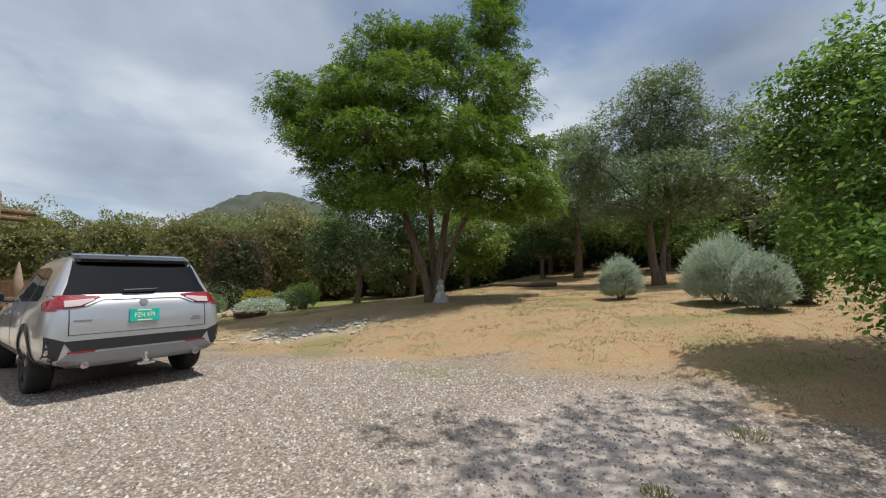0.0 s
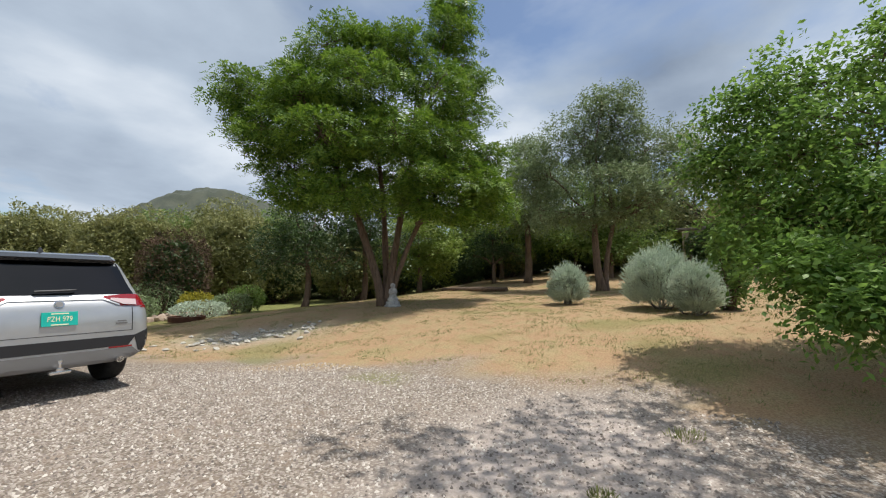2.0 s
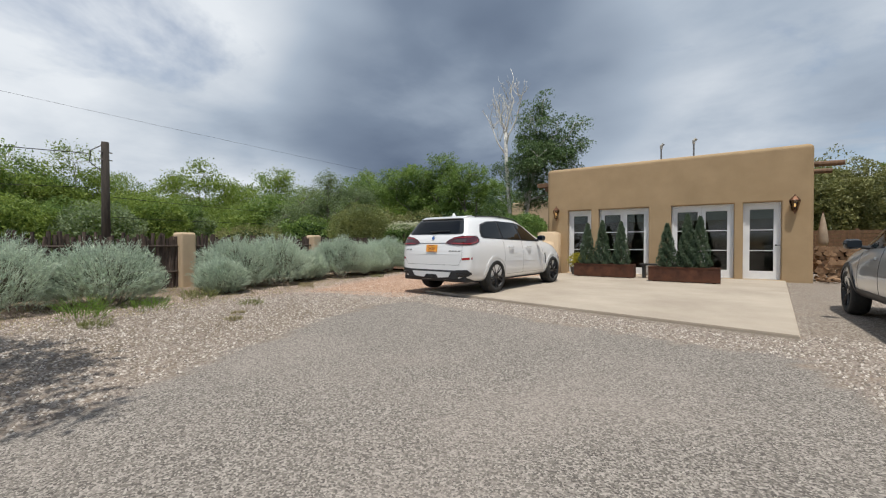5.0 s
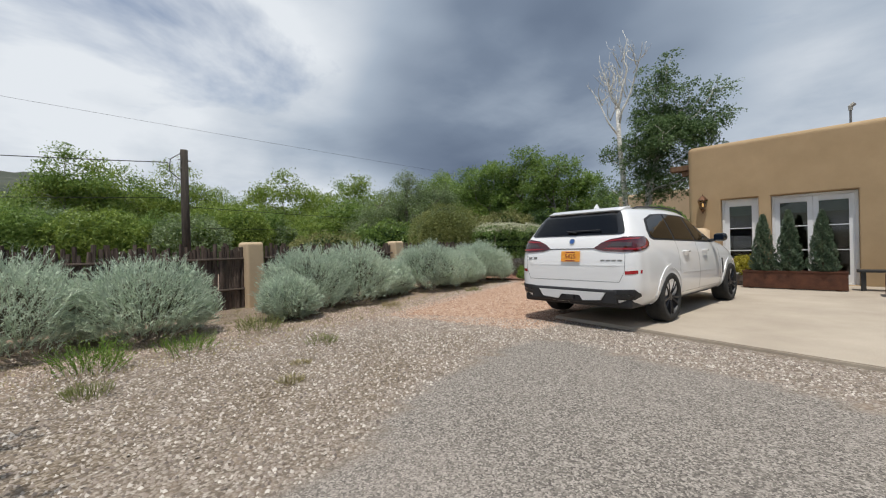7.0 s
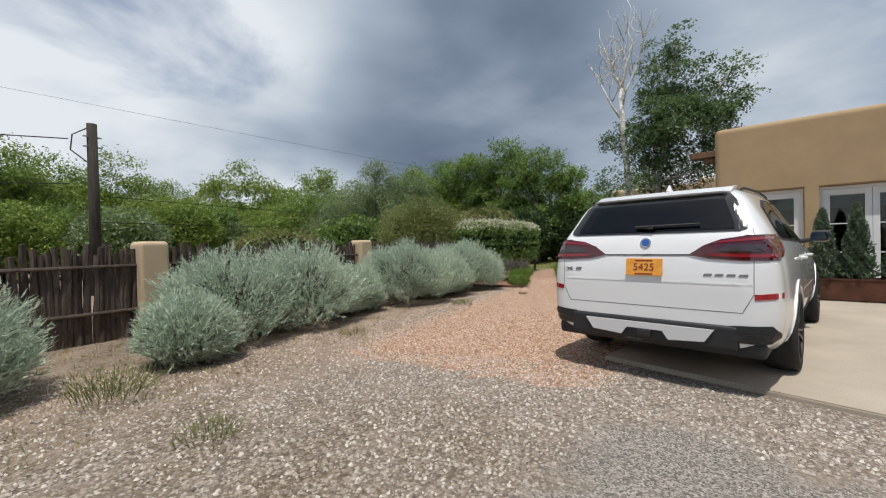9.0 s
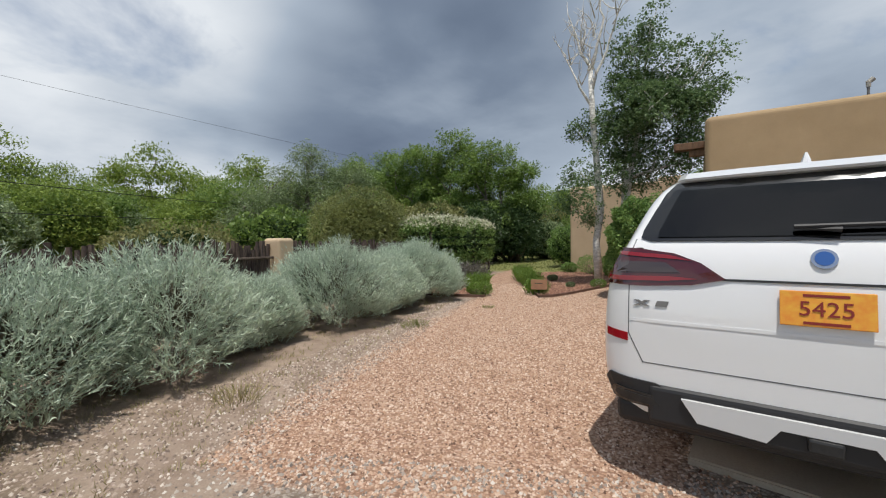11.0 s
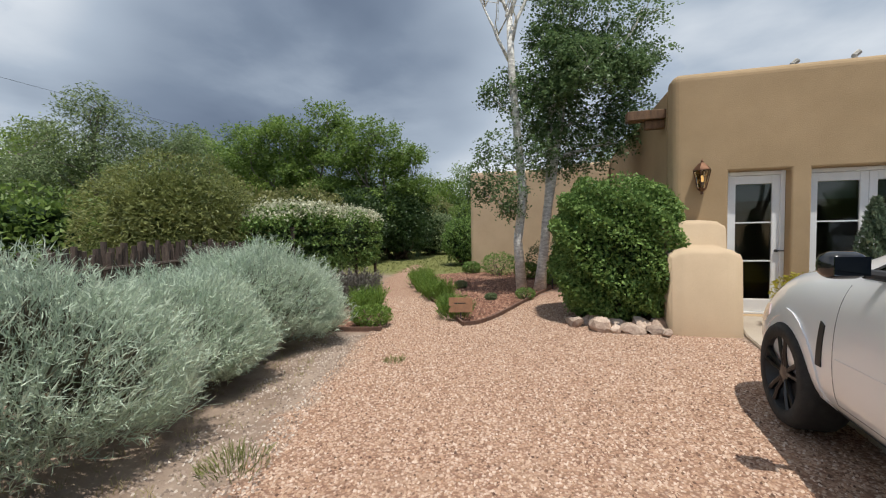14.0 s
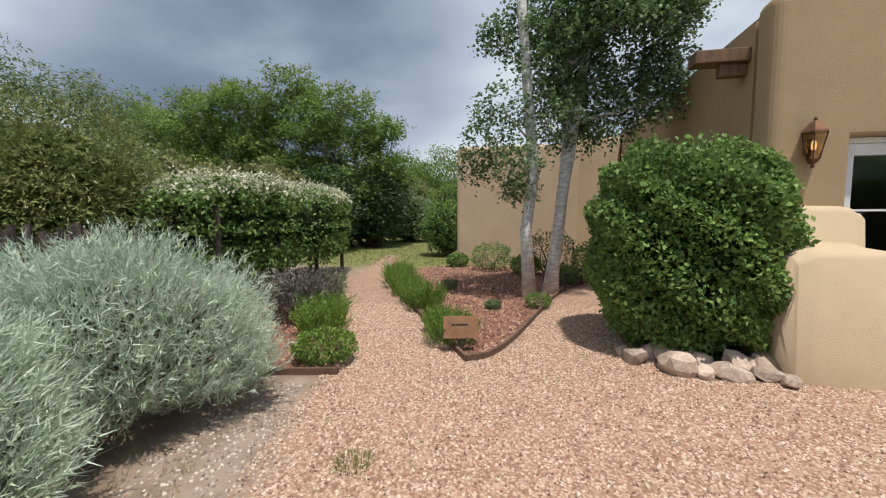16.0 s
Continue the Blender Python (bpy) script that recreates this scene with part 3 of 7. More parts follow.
def glazed_door(x0, x1, leaves, handle_on=None):
    """White framed glass door, or a pair, in one opening; three lights to a leaf, a blind behind the top."""
    y = FY + 0.16
    w = x1 - x0 - 0.008
    d = thing("door_1", "white framed glass french door with closed leaves" if leaves == 2 else "white framed narrow glass door", "door", pose(x0 + 0.004, y, DOOR_BASE), "glass doors of the house front", kind="structure")
    h = DOOR_TOP - DOOR_BASE - 0.006
    fr = 0.06
    bm = box(0, fr, 0, 0.12, 0, h, 0.006)
    box(w - fr, w, 0, 0.12, 0, h, 0.006, bm=bm)
    box(fr + 0.002, w - fr - 0.002, 0, 0.12, h - fr, h, 0.006, bm=bm)
    box(fr + 0.002, w - fr - 0.002, 0, 0.12, 0, 0.035, 0.006, bm=bm)
    part("door_frame", bm, M_WHITE, d)
    lw = (w - 2 * fr - 0.006 * (leaves - 1)) / leaves
    for i in range(leaves):
        a = fr + i * (lw + 0.006)
        st, rail = 0.105, 0.13
        bm = box(a, a + st, 0.03, 0.08, 0.04, h - fr - 0.004, 0.005)
        box(a + lw - st, a + lw, 0.03, 0.08, 0.04, h - fr - 0.004, 0.005, bm=bm)
        box(a + st, a + lw - st, 0.031, 0.079, 0.04, 0.04 + 0.2, 0.005, bm=bm)
        box(a + st, a + lw - st, 0.031, 0.079, h - fr - 0.004 - rail, h - fr - 0.004, 0.005, bm=bm)
        leaf = part("leaf", bm, M_WHITE, d)
        z0, z1 = 0.24, h - fr - rail - 0.004
        for k in (1, 2):
            z = z0 + (z1 - z0) * k / 3
            part("glazing_bar", box(a + st, a + lw - st, 0.038, 0.072, z - 0.011, z + 0.011), M_WHITE, leaf)
        for k in range(3):
            za, zb = z0 + (z1 - z0) * k / 3, z0 + (z1 - z0) * (k + 1) / 3
            g = part("pane", box(a + st, a + lw - st, 0.052, 0.057, za + 0.011, zb - 0.011), M_PANE, leaf)
            g.visible_shadow = False
        part("blind", box(a + st + 0.01, a + lw - st - 0.01, 0.10, 0.105, z1 - 0.27, z1), M_BLIND, d, "pale green roller blind, half drawn")
        hx = a + lw - 0.05 if i == 0 else a + 0.05
        if handle_on is None or handle_on == i:
            bm = lathe([(0.0, -0.02), (0.022, -0.02), (0.022, 0.03), (0.0, 0.03)], 10)
            bmesh.ops.transform(bm, matrix=pose(hx, 0.02, 1.02, 90), verts=bm.verts[:])
            box(hx - 0.1 if i else hx - 0.01, hx + 0.01 if i else hx + 0.1, -0.02, -0.005, 1.01, 1.03, 0.004, bm=bm)
            part("door_handle", bm, M_BLACK, leaf, "black lever handle")
    return d


for (a, b), n in zip(OPEN, (1, 2, 2, 1)):
    glazed_door(a, b, n, 0)


def lantern(x, z):
    """Six-sided copper wall lantern with a pointed cap and a finial."""
    t = thing("wall_lantern", "aged copper six-sided wall lantern, lit, beside the doors", "lantern", pose(x, FY, z) @ Matrix.Scale(0.80, 4), "lanterns on the house front")
    y = -0.14
    bm = bmesh.new()
    lathe([(0.0, 0.17), (0.165, 0.17), (0.15, 0.20), (0.07, 0.30), (0.02, 0.335), (0.025, 0.36), (0.0, 0.40)], 6, bm, (0, y, 0))
    part("cap", bm, M_COPPER, t)
    bm = lathe([(0.0, -0.30), (0.03, -0.29), (0.02, -0.25), (0.075, -0.20), (0.08, -0.18), (0.0, -0.18)], 6, None, (0, y, 0))
    part("base", bm, M_COPPER, t)
    for i in range(6):
        a = math.pi / 3 * i
        part("bar", tube([(0.078 * math.cos(a), y + 0.078 * math.sin(a), -0.18), (0.155 * math.cos(a), y + 0.155 * math.sin(a), 0.172)], [0.009, 0.009], 5), M_COPPER, t)
    bm = lathe([(0.0, -0.178), (0.070, -0.178), (0.142, 0.168), (0.0, 0.168)], 6, None, (0, y, 0))
    g = part("glass", bm, M_LAMPGLASS, t)
    g.visible_shadow = False
    part("bulb", lathe([(0.0, -0.06), (0.028, -0.05), (0.03, 0.03), (0.015, 0.07), (0.0, 0.075)], 10, None, (0, y, 0)), M_LAMP, t, "glowing amber bulb")
    bm = box(-0.05, 0.05, -0.018, 0.004, -0.12, 0.12, 0.006)
    tube([(0, -0.01, 0.05), (0, -0.05, -0.22), (0, y, -0.25)], [0.012, 0.012, 0.012], 6, bm)
    part("bracket", bm, M_COPPER, t)


lantern(-1.07, 2.22)
lantern(5.79, 2.20)

# stepped buttress at the house corner
bm = bmesh.new()
prof = [(10.42, 0), (10.48, 1.10), (10.56, 1.17), (10.96, 1.19), (11.0, 1.22), (11.03, 1.50), (11.10, 1.56), (FY + 0.0, 1.58)]
x0, x1 = -1.78, -0.93
cols = []
for x, s in ((x0, 0.0), (x0 + 0.02, 0.0), (x0 + 0.10, 0.07), (x0 + 0.2, 0.09), (x1 - 0.2, 0.09), (x1 - 0.10, 0.07), (x1 - 0.02, 0.0), (x1, 0.0)):
    cols.append([bm.verts.new((x, y - (s * 0.4 if z < 1.3 else s * 0.3) + 0.04, max(-0.05, z + (s - 0.09) * 0.8 if z > 1 else z - 0.05))) for y, z in prof] + [bm.verts.new((x, FY + 0.0, -0.05))])
for a, b in zip(cols, cols[1:]):
    for i in range(len(a) - 1):
        bm.faces.new((a[i], b[i], b[i + 1], a[i + 1]))
bm.faces.new(cols[0][::-1])
bm.faces.new(cols[-1])
bmesh.ops.recalc_face_normals(bm, faces=bm.faces[:])
tagged(finish(bm, "buttress", M_STUCCO2, smooth=True), "stepped adobe stucco buttress wall at the house corner", "wall", kind="structure")

# wood drain spout on the west wall, and roof beam ends on the east
t = thing("drain_spout", "weathered wood roof drain spout on brackets", "drain spout", pose(-1.44, 12.35, 3.36))
part("trough", box(-0.62, 0.0, -0.13, 0.13, 0.0, 0.16, 0.012), M_DARKWOOD, t)
part("bracket", box(-0.32, 0.0, -0.06, 0.06, -0.16, -0.002, 0.02), M_DARKWOOD, t)
for y in (12.6, 14.2):
    b = finish(tube([(FX1 - 0.02, y, 3.45), (FX1 + 0.75, y, 3.43)], [0.085, 0.08], 10), "roof_beam", M_DARKWOOD)
    tagged(b, "round wooden roof beam end out of the house wall", "beam", "roof beams")
for x, h in ((2.0, 0.95), (3.15, 1.0)):
    v = thing("roof_vent", "thin metal roof vent pipe with a bent cap", "vent pipe", pose(x, 15.6, 3.5), "vents on the roof")
    part("pipe", tube([(0, 0, 0), (0, 0, h + 0.6)], [0.03, 0.03], 8), M_GREYTRIM, v)
    part("cap", tube([(0, 0, h + 0.58), (0.0, 0, h + 0.7), (0.09, 0, h + 0.78)], [0.045, 0.06, 0.06], 8), M_PALESTONE, v)

# lower wall of the next wing with a pale coping
wall_with_openings("wall_garden", -6.15, -2.62, 18.6, 19.0, -0.1, 3.5, [], M_STUCCO2, 0.12, "tan stucco wing wall behind the aspens")
bm = box(-2.9, FX0, 19.004, 19.4, -0.1, 3.7, 0.1, 4)
tagged(finish(bm, "wall_wing", M_STUCCO2), "pale stucco wall of the house wing", "wall", kind="structure")

# ---- plants ----
RNG = np.random.RandomState(7)


def unit(v):
    return v / (np.linalg.norm(v, axis=-1, keepdims=True) + 1e-9)


def leaf_array(centres, size, along=None, narrow=0.5, rng=RNG, droop=0.3, fold=0.15):
    """Folded four-cornered leaves at centres: two vertices on the midrib, two at the sides."""
    n = len(centres)
    d = unit(rng.normal(size=(n, 3)) + (0 if along is None else along * 1.6) + np.array([0, 0, -droop]))
    s = unit(np.cross(d, rng.normal(size=(n, 3))))
    u = np.cross(s, d)
    L = (size * rng.uniform(0.6, 1.25, n))[:, None]
    tip, base = centres + d * L * 0.5, centres - d * L * 0.5
    mid = centres + u * L * fold
    a, b = mid + s * L * narrow * 0.5, mid - s * L * narrow * 0.5
    v = np.stack([base, a, tip, b], 1).reshape(-1, 3)
    f = np.arange(4 * n).reshape(n, 4)
    return v, f


def spray_array(bases, dirs, k, length, size, narrow, rng, droop=0.3, lift=0.5):
    """Shoots that carry k leaves each, set alternately along them and facing the sky."""
    n = len(bases)
    up = np.array([0, 0, 1.0])
    d = unit(dirs)
    side = unit(np.cross(d, up + rng.normal(size=(n, 3)) * 0.35))
    L = (length * rng.uniform(0.55, 1.3, n))[:, None]
    vs = []
    for j in range(k):
        u = (j + 0.6) / k
        p = bases + d * L * u - up * L * droop * u * u + rng.normal(size=(n, 3)) * size * 0.35
        ax = unit(d * 0.6 + side * (0.85 if j % 2 else -0.85) + rng.normal(size=(n, 3)) * 0.4 - up * droop * 0.6)
        s = unit(np.cross(ax, up + rng.normal(size=(n, 3)) * lift))
        ln = (size * rng.uniform(0.65, 1.25, n))[:, None]
        mid = p + ax * ln * 0.5 + np.cross(s, ax) * ln * 0.10
        vs.append(np.stack([p, mid + s * ln * narrow * 0.5, p + ax * ln, mid - s * ln * narrow * 0.5], 1).reshape(-1, 3))
    v = np.concatenate(vs)
    return v, np.arange(len(v)).reshape(-1, 4)


def far_leaves(centres, size, rng, narrow=0.6):
    """Three-cornered leaves for plants that stay far off."""
    n = len(centres)
    d = unit(rng.normal(size=(n, 3)))
    s = unit(np.cross(d, rng.normal(size=(n, 3)) * 0.6 + np.array([0, 0, 1.0])))
    L = (size * rng.uniform(0.6, 1.3, n))[:, None]
    v = np.stack([centres - d * L * 0.5 - s * L * narrow * 0.5, centres - d * L * 0.5 + s * L * narrow * 0.5, centres + d * L * 0.6], 1).reshape(-1, 3)
    return v, np.arange(3 * n).reshape(n, 3)


def blades(bases, dirs, length, width, rng=RNG, bend=0.25):
    """Thin tapered upright blades, each of two quads that bend."""
    n = len(bases)
    L = (length * rng.uniform(0.55, 1.2, n))[:, None]
    s = unit(np.cross(dirs, rng.normal(size=(n, 3)))) * width * 0.5
    side = unit(rng.normal(size=(n, 3))) * bend
    m = bases + dirs * L * 0.55 + side * L * 0.12
    t = bases + unit(dirs + side) * L
    v = np.stack([bases - s, bases + s, m + s * 0.9, m - s * 0.9, t + s * 0.25, t - s * 0.25], 1).reshape(-1, 3)
    i = np.arange(n)[:, None] * 6
    f = np.concatenate([i + np.array([[0, 1, 2, 3]]), i + np.array([[3, 2, 4, 5]])])
    return v, f


def slivers(bases, dirs, length, width, rng=RNG):
    """Thin pointed blades of one face each."""
    n = len(bases)
    L = (length * rng.uniform(0.55, 1.2, n))[:, None]
    s = unit(np.cross(dirs, rng.normal(size=(n, 3)))) * width * 0.5
    t = bases + dirs * L
    v = np.stack([bases - s, bases + s, t], 1).reshape(-1, 3)
    return v, np.arange(3 * n).reshape(n, 3)


def in_lobe(n, c, r, rng, shell=0.55):
    """Points inside an ellipsoid, mostly towards its skin."""
    d = unit(rng.normal(size=(n, 3)))
    k = rng.uniform(0, 1, n) ** (1 / 3.0)
    k = shell + (1 - shell) * k if shell < 1 else k
    k = np.where(rng.uniform(size=n) < 0.25, rng.uniform(0.2, 1, n), k)
    return np.asarray(c) + d * k[:, None] * np.asarray(r)


def limb(a, b, ra, rb, rng, n=6, sag=0.08, bm=None):
    a, b = np.asarray(a, float), np.asarray(b, float)
    L = np.linalg.norm(b - a)
    pts = []
    off = rng.normal(size=3) * L * sag
    for i in range(n + 1):
        t = i / n
        pts.append(a + (b - a) * t + off * math.sin(math.pi * t) + rng.normal(size=3) * L * 0.012)
    return tube(pts, [ra + (rb - ra) * (i / n) for i in range(n + 1)], 7, bm, 0.25)


def tree(name, base, toward, trunks, lobes, leaf, bark, leaves, size, label, category="tree", clump=0.32, narrow=0.5, seed=1, per=10, twig=0.012, group="", droop=0.3, branch_r=0.06, far=False):
    """A tree. toward: the level direction that 'depth' runs along. lobes: (right, depth, up, radius across, radius up).
    trunks: (right, depth, up, radius at foot, radius at top) from the foot. Leaves sit in clumps on twigs."""
    rng = np.random.RandomState(seed)
    bx, by = base
    bz = gz(bx, by)
    dep = np.array([toward[0], toward[1], 0.0])
    dep = dep / np.linalg.norm(dep)
    rgt = np.array([dep[1], -dep[0], 0.0])
    up = np.array([0, 0, 1.0])
    t = thing(name, label, category, pose(bx, by, bz), group)
    bm = bmesh.new()
    forks = []
    for r, d, h, r0, r1 in trunks:
        foot = rgt * np.sign(r) * r0 * 0.5 + up * -0.1
        top = rgt * r + dep * d + up * h
        pts, k = [], 8
        off = rng.normal(size=3) * h * 0.03
        for i in range(k + 1):
            q = i / k
            pts.append(foot + (top - foot) * q + off * math.sin(math.pi * q))
        rad = [r0 * (1.35 if i == 0 else 1.0) + (r1 - r0) * (i / k) for i in range(k + 1)]
        tube(pts, rad, 12, bm, 0.35)
        forks += [(pts[j], rad[j]) for j in (4, 5, 6, 7, 8)]
    part("trunk", bm, bark, t, smooth=True)
    wood = bmesh.new()
    tot = sum(l[3] * l[3] * l[4] for l in lobes)
    cents, dirs = [], []
    for r, d, h, rr, rh in lobes:
        c = rgt * r + dep * d + up * h
        best = min(forks, key=lambda f: np.linalg.norm(f[0] - c) + (1.5 if f[0][2] > h else 0))
        limb(best[0], c, min(branch_r, best[1] * 0.8), branch_r * 0.45, rng, 6, 0.08, wood)
        n_sub = 8 if far else 9
        n_sh = max(5, int(leaves * (rr * rr * rh) / tot / per / n_sub))
        for q in in_lobe(n_sub, c, (rr * 0.72, rr * 0.72, rh * 0.75), rng, 0.7):
            limb(c + (q - c) * 0.1 - up * 0.1, q, branch_r * 0.3, twig * 0.6, rng, 3, 0.1, wood)
            sub = in_lobe(n_sh, q, np.array([rr, rr, rh * 0.8]) * rng.uniform(0.32, 0.52), rng, 0.35)
            cents.append(sub)
            dirs.append(unit(sub - q) + unit(q - c) * 0.5 + up * 0.15 + rng.normal(size=sub.shape) * 0.3)
    part("branch_frame", wood, bark, t, smooth=True)
    cents, dirs = np.concatenate(cents), np.concatenate(dirs)
    cents[:, 2] = np.maximum(cents[:, 2], 0.25)
    if far:
        cents = np.repeat(cents, per, 0) + rng.normal(size=(len(cents) * per, 3)) * clump * np.array([1, 1, 0.6])
        v, f = far_leaves(cents, size, rng)
    else:
        v, f = spray_array(cents, dirs, per, clump * 1.6, size, narrow, rng, droop)
    quads("crown", v, f, leaf, t)
    return t


def pinnate(name_parent, cents, dirs, rng, leaf, size=0.05, pairs=6):
    """Feathered leaves: leaflets in pairs along a drooping stalk."""
    n = len(cents)
    d = unit(dirs + rng.normal(size=(n, 3)) * 0.6 + np.array([0, 0, -0.25]))
    s = unit(np.cross(d, rng.normal(size=(n, 3)) * 0.4 + np.array([0, 0, 1.0])))
    vs, fs, k = [], [], 0
    for j in range(pairs):
        for sg in (-1, 1):
            p = cents + d * (j + 0.5) * size * 0.8 + np.array([0, 0, -1]) * (j / pairs) ** 2 * size * 1.5
            L = size * rng.uniform(0.8, 1.3, n)[:, None] * 1.5
            tip = p + unit(s * sg + d * 0.55) * L
            mid = (p + tip) / 2
            w = d * L * 0.2
            vs.append(np.stack([p, mid + w, tip, mid - w], 1).reshape(-1, 3))
            fs.append(np.arange(4 * n).reshape(n, 4) + k)
            k += 4 * n
    return quads("crown", np.concatenate(vs), np.concatenate(fs), leaf, name_parent)


def shrub_mound(name, base, radii, leaf, count, size, label, category="shrub", seed=1, narrow=0.5, group="", inner=None, dome=0.5, z=None, lumps=7, kind="", full=False, far=False):
    """A dense leafy mound with a ragged skin, and twigs inside. inner: leaf of the filler; a dark one paints inner
    shade.
    """
    rng = np.random.RandomState(seed)
    x, y = base
    t = thing(name, label, category, pose(x, y, gz(x, y) if z is None else z), group, kind)
    rx, ry, h = radii
    d = unit(rng.normal(size=(count, 3)))
    d[:, 2] = np.clip(rng.normal(size=count) * 0.55 + 0.12, -0.92, 1)
    if full:
        d[:, 2] = np.clip(rng.normal(size=count) * 0.6, -0.9, 1)
    d = unit(d)
    k = 1 + 0.10 * (0.4 if full else 1) * np.sin(d[:, 0] * lumps + seed) * np.sin(d[:, 1] * lumps + 2) + 0.06 * np.sin(d[:, 2] * 13 + d[:, 0] * 9) + rng.normal(size=count) * 0.035
    k = np.where(rng.uniform(size=count) < 0.3, k * rng.uniform(0.7, 1.0, count), k)
    sq = np.sign(d) * np.abs(d) ** (0.82 if full else 1.0)
    c = sq * k[:, None] * np.array([rx, ry, h * dome]) + np.array([0, 0, h * dome])
    c[:, 2] = np.maximum(c[:, 2], 0.03)
    if far:
        blob = np.sin(c[:, 0] * 2.3 + seed) * np.sin(c[:, 1] * 2.6 + seed) * np.sin(c[:, 2] * 2.9 + 1)
        c = c + d * blob[:, None] * 0.30
        v, f = far_leaves(c, size, rng, narrow)
    else:
        v, f = leaf_array(c, size, d * 0.7, narrow, rng, 0.2)
    quads("foliage", v, f, leaf, t)
    bm = bmesh.new()
    for i in range(10):
        q = d[i] * np.array([rx, ry, h * dome]) * 0.75 + np.array([0, 0, h * dome])
        limb((rng.normal() * rx * 0.1, rng.normal() * ry * 0.1, -0.05), (q[0], q[1], max(q[2], 0.1)), 0.03 * h, 0.008, rng, 4, 0.1, bm)
    part("stem_base", bm, M_BARK, t, smooth=True)
    # larger filler leaves; a darker green here puts the inside shade into colour
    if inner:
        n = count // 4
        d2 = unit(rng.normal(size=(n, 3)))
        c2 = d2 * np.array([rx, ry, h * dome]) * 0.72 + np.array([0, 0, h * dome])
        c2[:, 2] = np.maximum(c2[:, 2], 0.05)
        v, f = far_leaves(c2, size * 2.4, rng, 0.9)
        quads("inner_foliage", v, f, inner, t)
    return t


def sage(base, rx, ry, h, seed, count=9000, label="large silver-green sage bush with feathery upright stems", lean=(0, 0), group="sage bushes along the fence", blade=0.20, fine=1.0):
    """A silvery bush: woody stems below, many thin upright feathered shoots above."""
    rng = np.random.RandomState(seed)
    x, y = base
    t = thing("sage_bush", label, "bush", pose(x, y, gz(x, y)), group)
    n = count // 9
    d = unit(rng.normal(size=(n, 3)))
    d[:, 2] = np.abs(d[:, 2]) * 1.2 - 0.42
    d = unit(d)
    k = 1 + 0.15 * np.sin(d[:, 0] * 6 + seed) * np.sin(d[:, 1] * 5 + seed * 2) + 0.08 * np.sin(d[:, 0] * 11 + d[:, 2] * 8 + seed)
    k *= rng.uniform(0.78, 1.0, n)
    c = d * k[:, None] * np.array([rx, ry, h * 0.62]) + np.array([lean[0], lean[1], h * 0.36])
    c[:, 2] = np.maximum(c[:, 2], 0.10)
    dr = unit(d * np.array([0.75, 0.75, 0.3]) + np.array([0, 0, 0.75]) + rng.normal(size=(n, 3)) * 0.22)
    # main shoots
    v1, f1 = blades(c, dr, blade * 1.3, 0.0055 * fine, rng)
    # feathering along each shoot
    rep = 14
    cc = np.repeat(c, rep, 0) + np.repeat(dr, rep, 0) * (rng.uniform(-0.5, 1.2, n * rep) * blade)[:, None]
    dd = unit(np.repeat(dr, rep, 0) * 1.1 + rng.normal(size=(n * rep, 3)) * 0.6)
    v2, f2 = slivers(cc, dd, blade * 0.38, 0.0115 * fine, rng)
    quads("shoot_mass", v1, f1, L_SAGE, t)
    quads("feather_mass", v2, f2, L_SAGE, t)
    n2 = count // 12
    d2 = unit(rng.normal(size=(n2, 3)))
    d2[:, 2] = np.abs(d2[:, 2]) - 0.15
    c2 = d2 * np.array([rx, ry, h * 0.62]) * rng.uniform(0.35, 0.8, (n2, 1)) + np.array([lean[0], lean[1], h * 0.34])
    c2[:, 2] = np.maximum(c2[:, 2], 0.03)
    v, f = blades(c2, unit(d2 + np.array([0, 0, 0.5])), 0.28, 0.014, rng)
    quads("inner_growth", v, f, L_SAGEIN, t)
    bm = bmesh.new()
    for i in range(12):
        q = d[i * 3] * np.array([rx, ry, h * 0.6]) * 0.7 + np.array([lean[0], lean[1], h * 0.36])
        limb((rng.normal() * rx * 0.12, rng.normal() * ry * 0.12, -0.05), (q[0], q[1], max(q[2], 0.08)), 0.022, 0.006, rng, 4, 0.12, bm)
    part("stem_base", bm, M_GREYBARK, t, smooth=True)
    return t


def tuft(name, base, r, h, leaf, count, label, category="plant", seed=1, width=0.008, spread=0.5, group="", z=None):
    """A tuft of upright blades or stems."""
    rng = np.random.RandomState(seed)
    x, y = base
    t = thing(name, label, category, pose(x, y, gz(x, y) if z is None else z), group)
    a, k = rng.uniform(0, 6.283, count), np.sqrt(rng.uniform(0, 1, count)) * r
    b = np.stack([np.cos(a) * k, np.sin(a) * k, rng.uniform(0.0, h * 0.45, count)], 1)
    d = unit(b * np.array([1, 1, 0]) / max(r, 1e-3) * spread + np.array([0, 0, 1]) + rng.normal(size=(count, 3)) * 0.2)
    v, f = blades(b, d, h * 0.6, width, rng)
    quads("foliage", v, f, leaf, t)
    rep = 5
    cc = np.repeat(b, rep, 0) + np.repeat(d, rep, 0) * (rng.uniform(0.1, 1, count * rep) * h * 0.5)[:, None]
    v, f = leaf_array(cc, h * 0.09, np.repeat(d, rep, 0), 0.35, rng, 0)
    tagged(quads("leaflet_mass", v, f, leaf, t), kind="stuff")
    return t


